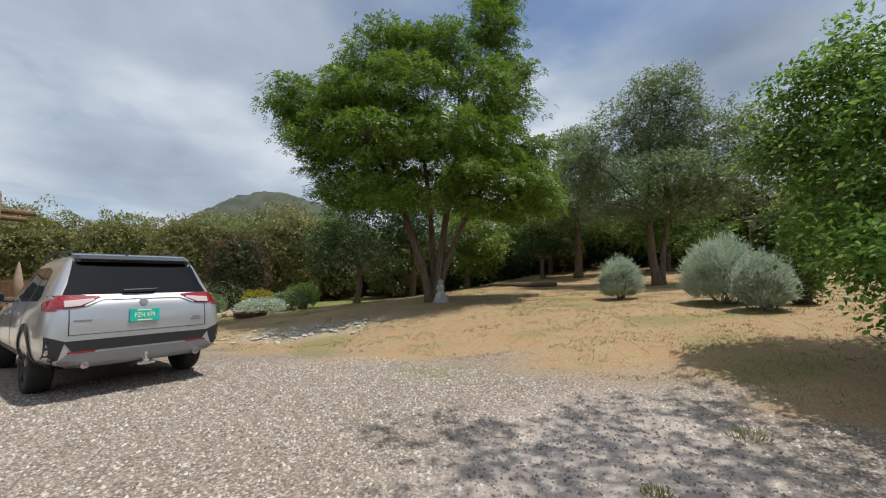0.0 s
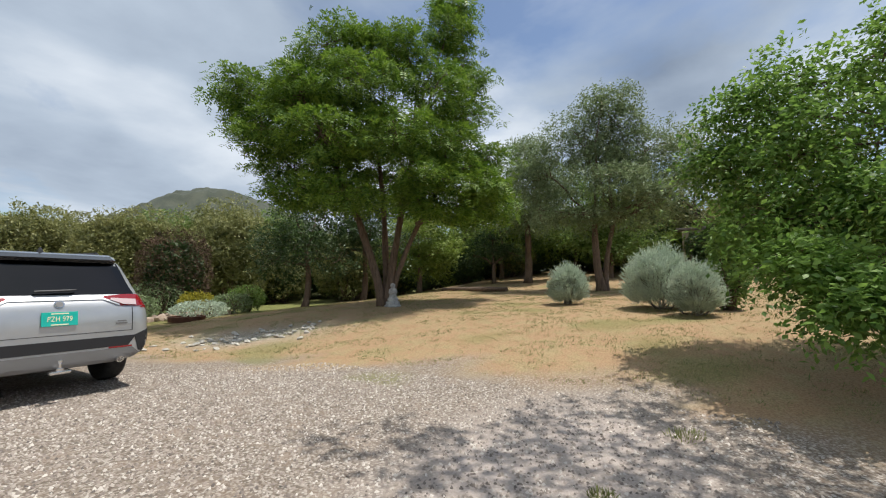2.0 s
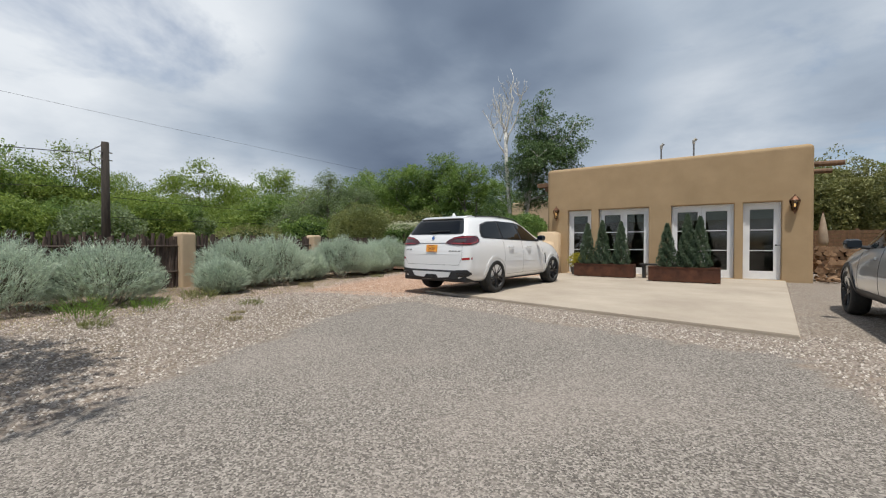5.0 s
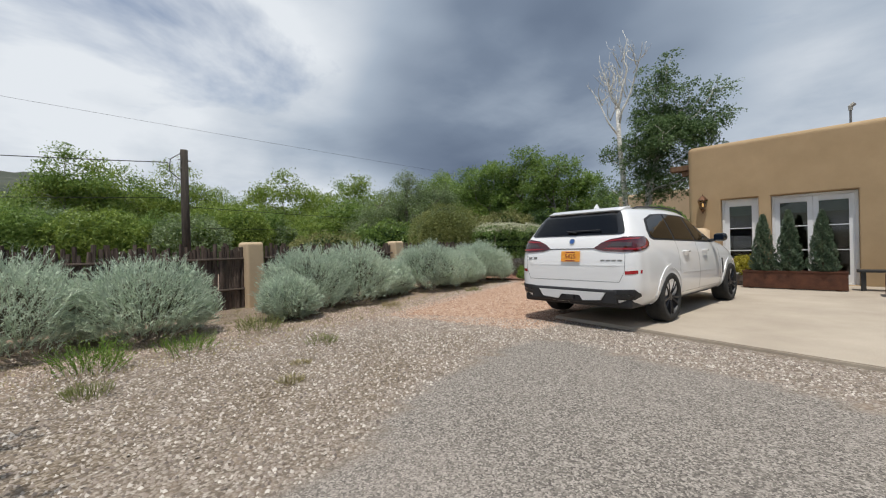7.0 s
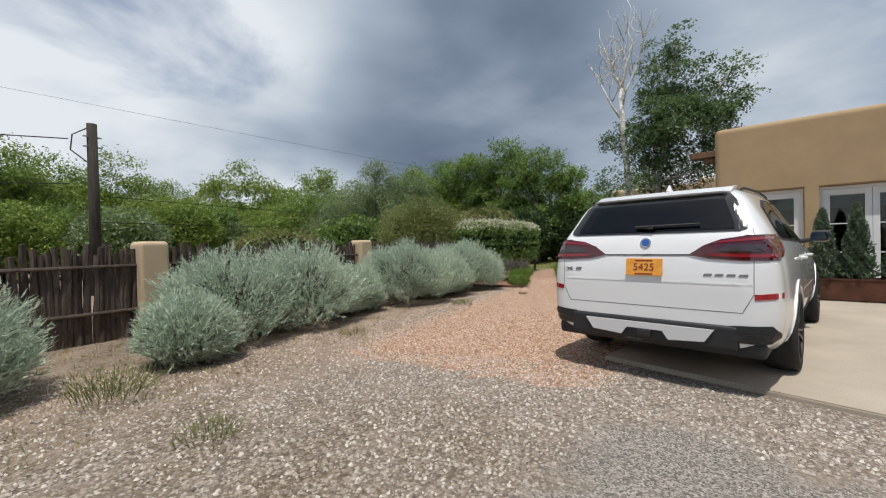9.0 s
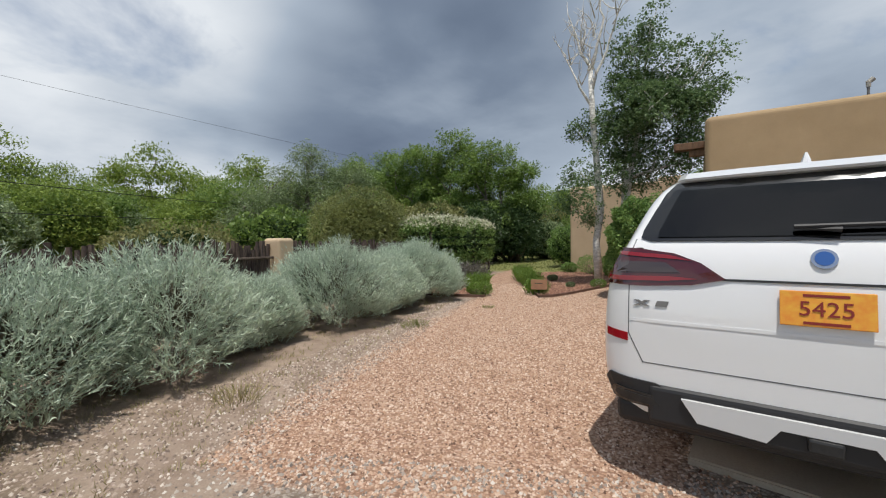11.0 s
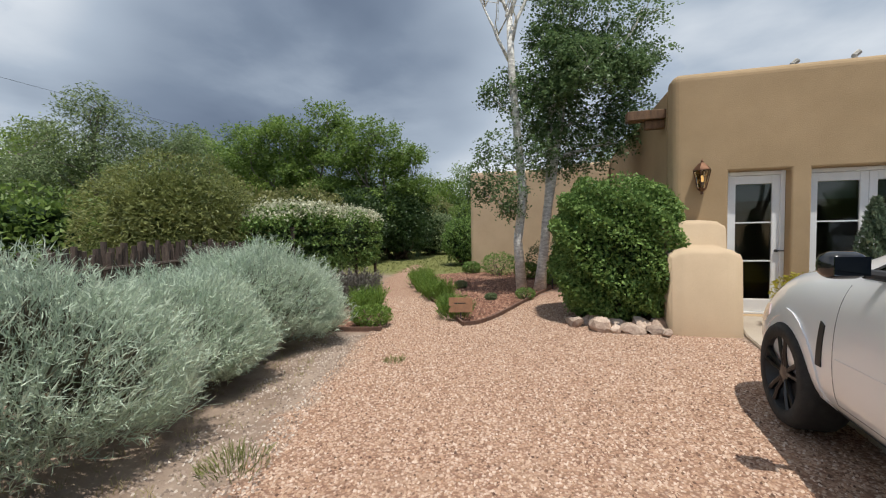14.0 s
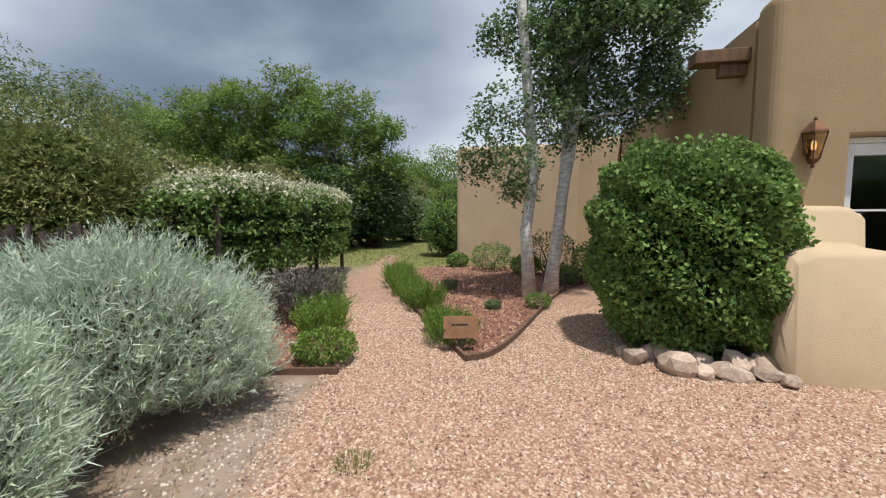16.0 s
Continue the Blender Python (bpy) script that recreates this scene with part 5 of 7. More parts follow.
def lettering(text, size, m, material, parent, name="plate_number", squeeze=1.0):
    cu = bpy.data.curves.new(name, "FONT")
    cu.body, cu.size, cu.align_x, cu.align_y, cu.extrude = text, size, "CENTER", "CENTER", 0.001
    cu.resolution_u = 3
    tmp = new("tmp", cu)
    dg = bpy.context.evaluated_depsgraph_get()
    me = bpy.data.meshes.new_from_object(tmp.evaluated_get(dg))
    bpy.data.objects.remove(tmp)
    me.materials.clear()
    me.materials.append(material)
    ob = new(name, me)
    ob.parent = parent
    ob.matrix_local = m @ Matrix.Diagonal((squeeze, 1, 1, 1))
    return ob


def door_mirror(parent, sx, x, y, z, paint):
    bm = box(-0.11, 0.095, -0.05, 0.09, -0.07, 0.075, 0.062, 5)
    bmesh.ops.transform(bm, matrix=pose(sx * (x + 0.17), y, z, 0, 0, -8 * sx), verts=bm.verts[:])
    mir = part("door_mirror", bm, M_GLOSSBLACK, parent, "black door mirror", smooth=True)
    bm = box(-0.085, 0.07, -0.054, -0.050, -0.045, 0.05, 0.0)
    bmesh.ops.transform(bm, matrix=pose(sx * (x + 0.17), y, z, 0, 0, -8 * sx), verts=bm.verts[:])
    part("mirror_glass", bm, M_MIRROR, mir)
    bm = tube([(sx * (x - 0.05), y + 0.03, z - 0.06), (sx * (x + 0.09), y + 0.02, z - 0.04)], [0.03, 0.025], 8)
    part("mirror_arm", bm, M_TRIM, mir)


def number_plate(skin, t, z, text, plate_mat, ink, label, size, squeeze):
    """A flat plate set on the body at height z, with its characters."""
    ys = [skin.ray_cast(Vector((x, -2, zz)), Vector((0, 1, 0)))[0] for x in (-0.15, 0.15) for zz in (z - 0.07, z + 0.07)]
    lo = [p.y for p in ys if p is not None]
    y = min(lo) - 0.012
    tilt = math.degrees(math.atan2((lo[1] - lo[0]), 0.14)) if len(lo) == 4 else 0
    m = pose(0, y, z, -tilt)
    bm = box(-0.155, 0.155, 0.0, 0.008, -0.0775, 0.0775, 0.003)
    bmesh.ops.transform(bm, matrix=m, verts=bm.verts[:])
    pl = part("number_plate", bm, plate_mat, t, label)
    lettering(text, size, m @ pose(0, -0.0025, -0.003, 90), ink, pl, squeeze=squeeze)
    for a in (-0.062, 0.058):
        bm = box(-0.075, 0.075, -0.002, 0.002, a - 0.006, a + 0.006)
        bmesh.ops.transform(bm, matrix=m, verts=bm.verts[:])
        part("plate_print", bm, ink, pl)


def round_badge(skin, t, z, ring, face):
    loc, nor, _, _ = skin.ray_cast(Vector((0, -2, z)), Vector((0, 1, 0)))
    m = Matrix.Translation(loc) @ nor.to_track_quat("Z", "Y").to_matrix().to_4x4()
    bm = lathe([(0.0, 0.0), (0.046, 0.0), (0.046, 0.009), (0.0, 0.010)], 24)
    bmesh.ops.transform(bm, matrix=m, verts=bm.verts[:])
    b = part("round_badge", bm, ring, t)
    bm = lathe([(0.0, 0.0105), (0.033, 0.0105), (0.033, 0.013), (0.0, 0.013)], 24)
    bmesh.ops.transform(bm, matrix=m, verts=bm.verts[:])
    part("badge_face", bm, face, b)


def spoiler(t, hw, section, material, label):
    """A roof edge blade: a section of length and height drawn across the car, swept back at its ends."""
    bm = bmesh.new()
    rows = []
    for x, back in ((-1.0, 0.09), (-0.93, 0.03), (-0.5, 0.0), (0.5, 0.0), (0.93, 0.03), (1.0, 0.09)):
        rows.append([bm.verts.new((x * hw, min(y + back, section[3][0]), z)) for y, z in section])
    n = len(section)
    for a, b in zip(rows, rows[1:]):
        for k in range(n):
            bm.faces.new((a[k], b[k], b[(k + 1) % n], a[(k + 1) % n]))
    bm.faces.new(rows[0])
    bm.faces.new(rows[-1][::-1])
    bmesh.ops.recalc_face_normals(bm, faces=bm.faces[:])
    part("spoiler", bm, material, t, label)


def white_suv(m):
    t = thing("white_suv", "white sport utility vehicle with dark wheels parked on the patio edge", "car", m)
    # length, underside, half width, belt half width, belt, roof half width, roof
    st = [(0.0, 0.42, 0.72, 0.70, 0.72, 0.65, 0.86), (0.015, 0.35, 0.82, 0.80, 0.88, 0.74, 1.0), (0.05, 0.31, 0.89, 0.865, 1.02, 0.79, 1.18), (0.10, 0.29, 0.945, 0.915, 1.10, 0.80, 1.295), (0.17, 0.30, 0.97, 0.935, 1.13, 0.76, 1.40), (0.26, 0.27, 0.97, 0.935, 1.15, 0.70, 1.545), (0.33, 0.26, 0.985, 0.945, 1.155, 0.675, 1.645), (0.42, 0.25, 0.99, 0.95, 1.16, 0.665, 1.69),
          (0.65, 0.25, 0.995, 0.95, 1.155, 0.66, 1.72), (1.0, 0.24, 1.0, 0.95, 1.15, 0.655, 1.74), (1.7, 0.24, 0.995, 0.945, 1.14, 0.65, 1.755), (2.4, 0.24, 0.99, 0.94, 1.13, 0.64, 1.74), (2.85, 0.24, 0.985, 0.935, 1.12, 0.61, 1.66), (3.3, 0.24, 0.985, 0.93, 1.11, 0.64, 1.42), (3.7, 0.25, 0.985, 0.92, 1.07, 0.74, 1.21), (4.1, 0.26, 0.985, 0.91, 1.04, 0.74, 1.15), (4.5, 0.28, 0.96, 0.85, 0.96, 0.70, 1.08), (4.76, 0.30, 0.88, 0.76, 0.84, 0.62, 0.98), (4.88, 0.32, 0.74, 0.64, 0.72, 0.52, 0.82), (4.92, 0.36, 0.6, 0.5, 0.6, 0.4, 0.7)]
    wheels = [(1.07, 0.375), (4.045, 0.375)]
    body, skin = car_body(st, M_WHITECAR, wheels, 0.415, t)
    both = lambda q, s: q if s > 0 else mirrored(q)
    part("underbody", box(-0.72, 0.72, 0.7, 4.4, 0.24, 0.36, 0.03), M_TRIM, t)
    on_skin(skin, [[(-0.75, 1.315), (-0.70, 1.298), (0.70, 1.298), (0.75, 1.315), (0.742, 1.36), (0.65, 1.565), (0.60, 1.625), (-0.60, 1.625), (-0.65, 1.565), (-0.742, 1.36)]], "rear", 0.010, "window_surround", M_GLOSSBLACK, t, "gloss black rear window surround and side fins")
    on_skin(skin, [[(-0.665, 1.315), (0.665, 1.315), (0.66, 1.35), (0.57, 1.575), (-0.57, 1.575), (-0.66, 1.35)]], "rear", 0.016, "rear_window", M_CARGLASS, t, "dark tinted rear window")
    spoiler(t, 0.60, ((0.285, 1.640), (0.275, 1.652), (0.42, 1.700), (0.66, 1.726), (0.66, 1.70), (0.42, 1.66), (0.33, 1.63)), M_WHITECAR, "white roof edge spoiler")
    part("wiper", tube([(0.06, 0.085, 1.345), (-0.1, 0.09, 1.362), (0.42, 0.10, 1.372)], [0.014, 0.012, 0.008], 6), M_TRIM, t)
    lamp = [(0.355, 1.108), (0.50, 1.075), (0.72, 1.06), (0.93, 1.062), (0.93, 1.262), (0.76, 1.258), (0.58, 1.232), (0.46, 1.185)]
    for s in (1, -1):
        l = on_skin(skin, [both(lamp, s)], "rear", 0.012, "tail_lamp", M_DARKRED, t, "dark red wraparound tail lamp", 0.016)
        for q in ([(0.50, 1.195), (0.60, 1.222), (0.92, 1.245), (0.92, 1.225), (0.62, 1.205)], [(0.47, 1.105), (0.62, 1.090), (0.92, 1.082), (0.92, 1.106), (0.60, 1.115)]):
            on_skin(skin, [both(q, s)], "rear", 0.017, "light_strip", M_REDLENS, l, thick=0.004)
        on_skin(skin, [both([(0.55, 1.135), (0.86, 1.130), (0.86, 1.19), (0.62, 1.185)], s)], "rear", 0.016, "reversing_lens", M_SMOKELENS, l, thick=0.003)
    for sd in ("left", "right"):
        l = on_skin(skin, [[(0.10, 1.06), (0.30, 1.085), (0.44, 1.13), (0.48, 1.19), (0.44, 1.245), (0.10, 1.262)]], sd, 0.010, "tail_lamp", M_DARKRED, t, "dark red wraparound tail lamp", 0.014)
        on_skin(skin, [[(0.12, 1.085), (0.30, 1.105), (0.40, 1.14), (0.42, 1.18), (0.40, 1.19), (0.36, 1.15), (0.28, 1.125), (0.12, 1.108)]], sd, 0.015, "light_strip", M_REDLENS, l, thick=0.004)
    on_skin(skin, [[(-0.38, 1.103), (0.38, 1.103), (0.40, 1.113), (-0.40, 1.113)]], "rear", 0.006, "hatch_strip", M_TRIM, t, "thin dark strip between the tail lamps")
    gaps = [[(-0.72, 0.648), (0.72, 0.648), (0.72, 0.653), (-0.72, 0.653)]]
    for s in (1, -1):
        gaps += [both(q, s) for q in ([(0.72, 0.648), (0.795, 0.80), (0.800, 0.80), (0.725, 0.646)], [(0.795, 0.80), (0.80, 0.80), (0.80, 1.065), (0.795, 1.065)], [(0.79, 1.26), (0.795, 1.26), (0.78, 1.315), (0.775, 1.315)])]
    on_skin(skin, gaps, "rear", 0.0015, "panel_gap", M_GAP, t, thick=0.002)
    on_skin(skin, [[(-0.79, 0.868), (0.79, 0.868), (0.78, 0.885), (-0.78, 0.885)]], "rear", 0.003, "tailgate_crease", M_WHITECAR, t, thick=0.006)
    for s in (1, -1):
        on_skin(skin, [both([(0.80, 0.755), (0.96, 0.770), (0.96, 0.815), (0.80, 0.800)], s)], "rear", 0.006, "reflector", M_REFLECTOR, t, "red bumper reflector")
        on_skin(skin, [both([(0.50, 0.41), (0.575, 0.515), (0.66, 0.548), (0.90, 0.560), (0.94, 0.50), (0.93, 0.43), (0.84, 0.415), (0.56, 0.415)], s)], "rear", 0.012, "bumper_corner", M_TRIM, t, "black bumper corner with exhaust outlet", 0.018)
        e = on_skin(skin, [both([(0.60, 0.435), (0.65, 0.485), (0.86, 0.500), (0.89, 0.465), (0.85, 0.428), (0.64, 0.422)], s)], "rear", 0.022, "exhaust_surround", M_GLOSSBLACK, t, thick=0.012)
        on_skin(skin, [both([(0.635, 0.440), (0.67, 0.472), (0.84, 0.485), (0.86, 0.465), (0.83, 0.440), (0.66, 0.434)], s)], "rear", 0.026, "exhaust_outlet", M_BLACK, e, thick=0.006)
    part("bumper_trim", box(-0.70, 0.70, -0.016, 0.30, 0.335, 0.545, 0.03, 3), M_TRIM, t, "black lower bumper trim")
    part("valance", box(-0.87, 0.87, 0.035, 0.60, 0.29, 0.43, 0.04, 3), M_TRIM, t, "black lower bumper valance")
    bm = bmesh.new()
    for poly in ([(-0.54, 0.500), (-0.47, 0.395), (-0.20, 0.375), (-0.15, 0.445), (0.15, 0.445), (0.20, 0.375), (0.47, 0.395), (0.54, 0.500)],):
        front = [bm.verts.new((x, -0.035, z)) for x, z in poly]
        rear = [bm.verts.new((x, 0.05, z)) for x, z in poly]
        bm.faces.new(front)
        bm.faces.new(rear[::-1])
        for k in range(len(poly)):
            bm.faces.new((front[k], rear[k], rear[(k + 1) % len(poly)], front[(k + 1) % len(poly)]))
    bmesh.ops.recalc_face_normals(bm, faces=bm.faces[:])
    part("skid_plate", bm, M_SKID, t, "silver bumper skid plate")
    part("tow_receiver", box(-0.06, 0.06, -0.045, 0.1, 0.375, 0.44, 0.012), M_BLACK, t)
    number_plate(skin, t, 1.0, "5425", M_PLATE_Y, M_INKRED, "yellow and red licence plate", 0.092, 1.0)
    round_badge(skin, t, 1.215, M_CHROME, M_BLUE)
    for q in ([(-0.77, 0.955), (-0.745, 0.955), (-0.69, 0.985), (-0.715, 0.985)], [(-0.715, 0.955), (-0.69, 0.955), (-0.745, 0.985), (-0.77, 0.985)], [(-0.665, 0.955), (-0.61, 0.955), (-0.60, 0.985), (-0.655, 0.985)]):
        on_skin(skin, [q], "rear", 0.006, "model_badge", M_GREYTRIM, t)
    for x in (0.46, 0.54, 0.62, 0.70):
        on_skin(skin, [[(x, 0.935), (x + 0.06, 0.936), (x + 0.065, 0.955), (x + 0.01, 0.954)]], "rear", 0.005, "model_badge", M_GREYTRIM, t)
    for sd in ("left", "right"):
        on_skin(skin, [[(0.58, 1.25), (0.66, 1.215), (3.36, 1.145), (3.40, 1.17), (2.74, 1.56), (2.3, 1.615), (1.5, 1.625), (1.05, 1.60), (0.72, 1.52), (0.60, 1.36)]], sd, 0.003, "window_surround", M_TRIM, t, "black window surround", 0.004, 5)
        on_skin(skin, [[(0.64, 1.265), (0.72, 1.235), (1.40, 1.215), (1.42, 1.60), (1.05, 1.575), (0.76, 1.50), (0.66, 1.37)]], sd, 0.008, "rear_quarter_window", M_CARGLASS, t)
        on_skin(skin, [[(1.47, 1.215), (2.30, 1.195), (2.27, 1.592), (1.48, 1.605)]], sd, 0.008, "rear_door_window", M_CARGLASS, t)
        on_skin(skin, [[(2.37, 1.195), (3.28, 1.17), (3.30, 1.19), (2.70, 1.54), (2.34, 1.588)]], sd, 0.008, "front_door_window", M_CARGLASS, t)
        for q in ([(1.44, 0.70), (1.444, 0.70), (1.444, 1.20), (1.44, 1.20)], [(2.32, 0.40), (2.324, 0.40), (2.324, 1.18), (2.32, 1.18)], [(3.42, 0.40), (3.424, 0.40), (3.424, 1.10), (3.42, 1.10)], [(1.55, 0.395), (3.42, 0.395), (3.42, 0.399), (1.55, 0.399)]):
            on_skin(skin, [q], sd, 0.0015, "door_gap", M_GAP, t, thick=0.002)
        on_skin(skin, [[(1.50, 0.70), (3.40, 0.66), (3.40, 0.675), (1.50, 0.715)]], sd, 0.004, "body_crease", M_WHITECAR, t, thick=0.01)
        on_skin(skin, [[(1.48, 0.25), (3.62, 0.25), (3.60, 0.315), (1.50, 0.315)]], sd, 0.010, "sill", M_TRIM, t, "black sill trim")
        on_skin(skin, [[(3.54, 0.58), (3.60, 0.58), (3.57, 0.86), (3.52, 0.84)]], sd, 0.006, "side_vent", M_TRIM, t)
        s = 1 if sd == "right" else -1
        for yy in (1.62, 2.50):
            h = part("door_handle", tube([(s * 0.965, yy, 1.025), (s * 1.000, yy + 0.03, 1.028), (s * 1.004, yy + 0.11, 1.026), (s * 0.998, yy + 0.19, 1.022), (s * 0.965, yy + 0.22, 1.02)], [0.012, 0.016, 0.017, 0.016, 0.012], 8), M_WHITECAR, t, smooth=True)
            on_skin(skin, [[(yy + 0.02, 0.995), (yy + 0.20, 0.99), (yy + 0.19, 1.05), (yy + 0.03, 1.055)]], sd, 0.002, "handle_recess", M_SKID, h, thick=0.002)
        for wy, wz in wheels:
            on_skin(skin, ring_poly(wy, wz, 0.417, 0.475), sd, 0.010, "wheel_arch", M_WHITECAR, t, "raised white wheel arch", 0.016, 1)
        on_skin(skin, [[(4.32, 0.68), (4.80, 0.66), (4.78, 0.77), (4.42, 0.82)]], sd, 0.006, "head_lamp", M_CLEARLENS, t)
        part("roof_rail", tube([(s * 0.60, 0.66, 1.668), (s * 0.615, 0.85, 1.712), (s * 0.615, 1.7, 1.742), (s * 0.605, 2.4, 1.722), (s * 0.59, 2.7, 1.655)], [0.013] * 5, 6), M_TRIM, t, "black roof rail")
        door_mirror(t, s, 0.90, 3.12, 1.235, M_WHITECAR)
        for wy, wz in wheels:
            wheel(t, s * 0.865, wy, wz, 0.27, s, M_RIM, 5)
    on_skin(skin, [[(-0.60, 1.30), (0.60, 1.30), (0.52, 1.62), (-0.52, 1.62)]], "front", 0.004, "windscreen", M_CARGLASS, t)
    fin = lathe([(0.05, 0), (0.035, 0.03), (0.012, 0.07), (0.0, 0.075)], 8)
    bmesh.ops.transform(fin, matrix=pose(0, 0.80, 1.735) @ Matrix.Diagonal((0.6, 1.7, 1, 1)), verts=fin.verts[:])
    part("roof_antenna", fin, M_WHITECAR, t)
    return t


def silver_suv(m):
    t = thing("silver_suv", "silver compact sport utility vehicle with dark lower trim on gravel", "car", m)
    st = [(0.0, 0.40, 0.76, 0.72, 0.72, 0.66, 0.82), (0.012, 0.36, 0.86, 0.82, 0.76, 0.74, 0.92), (0.05, 0.35, 0.885, 0.87, 0.92, 0.74, 1.06), (0.12, 0.34, 0.905, 0.89, 1.02, 0.76, 1.14), (0.30, 0.33, 0.92, 0.885, 1.05, 0.68, 1.46), (0.40, 0.32, 0.925, 0.885, 1.05, 0.65, 1.62), (0.48, 0.31, 0.93, 0.885, 1.05, 0.64, 1.645),
          (0.9, 0.28, 0.93, 0.88, 1.05, 0.60, 1.675), (1.6, 0.28, 0.925, 0.87, 1.04, 0.60, 1.69), (2.3, 0.28, 0.92, 0.87, 1.03, 0.60, 1.68), (2.8, 0.28, 0.92, 0.865, 1.02, 0.58, 1.56), (3.1, 0.28, 0.92, 0.86, 1.01, 0.60, 1.36), (3.4, 0.28, 0.92, 0.85, 0.99, 0.66, 1.13), (3.8, 0.29, 0.92, 0.83, 0.97, 0.68, 1.07), (4.2, 0.30, 0.89, 0.78, 0.90, 0.62, 1.0), (4.45, 0.32, 0.82, 0.7, 0.78, 0.55, 0.88), (4.56, 0.36, 0.7, 0.6, 0.68, 0.48, 0.76), (4.6, 0.42, 0.56, 0.5, 0.6, 0.4, 0.66)]
    wheels = [(0.96, 0.355), (3.65, 0.355)]
    body, skin = car_body(st, M_SILVER, wheels, 0.40, t)
    part("underbody", box(-0.66, 0.66, 0.6, 4.1, 0.27, 0.38, 0.03), M_TRIM, t)
    on_skin(skin, [[(-0.74, 1.16), (0.74, 1.16), (0.69, 1.29), (0.62, 1.57), (-0.62, 1.57), (-0.69, 1.29)]], "rear", 0.004, "rear_window", M_CARGLASS, t, "dark tinted rear window")
    spoiler(t, 0.61, ((0.30, 1.545), (0.27, 1.585), (0.38, 1.635), (0.56, 1.662), (0.56, 1.62), (0.44, 1.59), (0.36, 1.55)), M_GLOSSBLACK, "gloss black roof spoiler")
    part("wiper", tube([(-0.2, 0.10, 1.20), (0.1, 0.10, 1.21), (0.16, 0.11, 1.22)], [0.014, 0.014, 0.008], 6), M_TRIM, t)
    lamp = [(0.40, 1.105), (0.58, 1.02), (0.72, 1.01), (0.91, 1.01), (0.91, 1.15), (0.62, 1.155), (0.42, 1.135)]
    for s in (1, -1):
        l = on_skin(skin, [lamp if s > 0 else mirrored(lamp)], "rear", 0.010, "tail_lamp", M_REDLENS, t, "red tail lamp with a pale band", 0.014)
        q = [(0.47, 1.085), (0.60, 1.03), (0.735, 1.02), (0.735, 1.085), (0.60, 1.095), (0.48, 1.105)]
        on_skin(skin, [q if s > 0 else mirrored(q)], "rear", 0.024, "pale_lens", M_CLEARLENS, l)
        q = [(0.46, 0.518), (0.70, 0.518), (0.70, 0.538), (0.46, 0.538)]
        on_skin(skin, [q if s > 0 else mirrored(q)], "rear", 0.012, "reflector", M_REDLENS, t)
        q = [(0.72, 0.655), (0.88, 0.72), (0.88, 0.40), (0.79, 0.40)]
        on_skin(skin, [q if s > 0 else mirrored(q)], "rear", 0.007, "corner_cladding", M_TRIM, t, "dark bumper corner cladding", 0.01)
        bm = lathe([(0.031, 0.1), (0.031, -0.06), (0.036, -0.06), (0.036, 0.1)], 16)
        bmesh.ops.transform(bm, matrix=pose(s * 0.56, 0.03, 0.385, 90), verts=bm.verts[:])
        part("exhaust_tip", bm, M_CHROME, t)
    for sd in ("left", "right"):
        on_skin(skin, [[(0.06, 0.985), (0.22, 0.99), (0.34, 1.05), (0.30, 1.09), (0.06, 1.12)]], sd, 0.008, "tail_lamp", M_REDLENS, t, "red tail lamp with a pale band", 0.01)
    on_skin(skin, [[(-0.56, 1.02), (-0.40, 1.095), (0.40, 1.095), (0.56, 1.02), (0.56, 1.04), (0.40, 1.118), (-0.40, 1.118), (-0.56, 1.04)]], "rear", 0.014, "garnish", M_SILVER, t, thick=0.015)
    on_skin(skin, [[(-0.66, 0.535), (0.66, 0.535), (0.74, 0.655), (-0.74, 0.655)]], "rear", 0.006, "bumper_insert", M_TRIM, t, "black lower tailgate insert", 0.008)
    on_skin(skin, [[(-0.68, 0.365), (0.68, 0.365), (0.78, 0.44), (0.70, 0.515), (-0.70, 0.515), (-0.78, 0.44)]], "rear", 0.014, "bumper_guard", M_GREYTRIM, t, "grey bumper guard", 0.018)
    on_skin(skin, [[(-0.60, 0.325), (0.60, 0.325), (0.68, 0.375), (-0.68, 0.375)]], "rear", 0.008, "bumper_lip", M_TRIM, t)
    on_skin(skin, [[(-0.70, 0.72), (-0.69, 0.72), (-0.69, 1.0), (-0.70, 1.0)], [(0.69, 0.72), (0.70, 0.72), (0.70, 1.0), (0.69, 1.0)], [(-0.70, 0.715), (0.70, 0.715), (0.70, 0.721), (-0.70, 0.721)]], "rear", 0.0025, "panel_gap", M_TRIM, t, thick=0.003)
    number_plate(skin, t, 0.90, "PZH 979", M_PLATE_T, M_INKYEL, "turquoise licence plate", 0.082, 0.72)
    round_badge(skin, t, 1.055, M_CHROME, M_GREYTRIM)
    for q in ([(-0.66, 0.86), (-0.50, 0.86), (-0.50, 0.88), (-0.66, 0.88)], [(0.52, 0.80), (0.64, 0.80), (0.64, 0.818), (0.52, 0.818)], [(0.54, 0.83), (0.63, 0.83), (0.63, 0.845), (0.54, 0.845)]):
        on_skin(skin, [q], "rear", 0.005, "model_badge", M_GREYTRIM, t)
    hitch = thing("tow_hitch", "", "", pose(0, 0, 0))
    hitch.parent = t
    part("shank", box(-0.03, 0.03, -0.12, 0.14, 0.33, 0.38, 0.006), M_CHROME, hitch)
    part("crossbar", box(-0.09, 0.09, -0.14, -0.07, 0.315, 0.35, 0.01), M_CHROME, hitch)
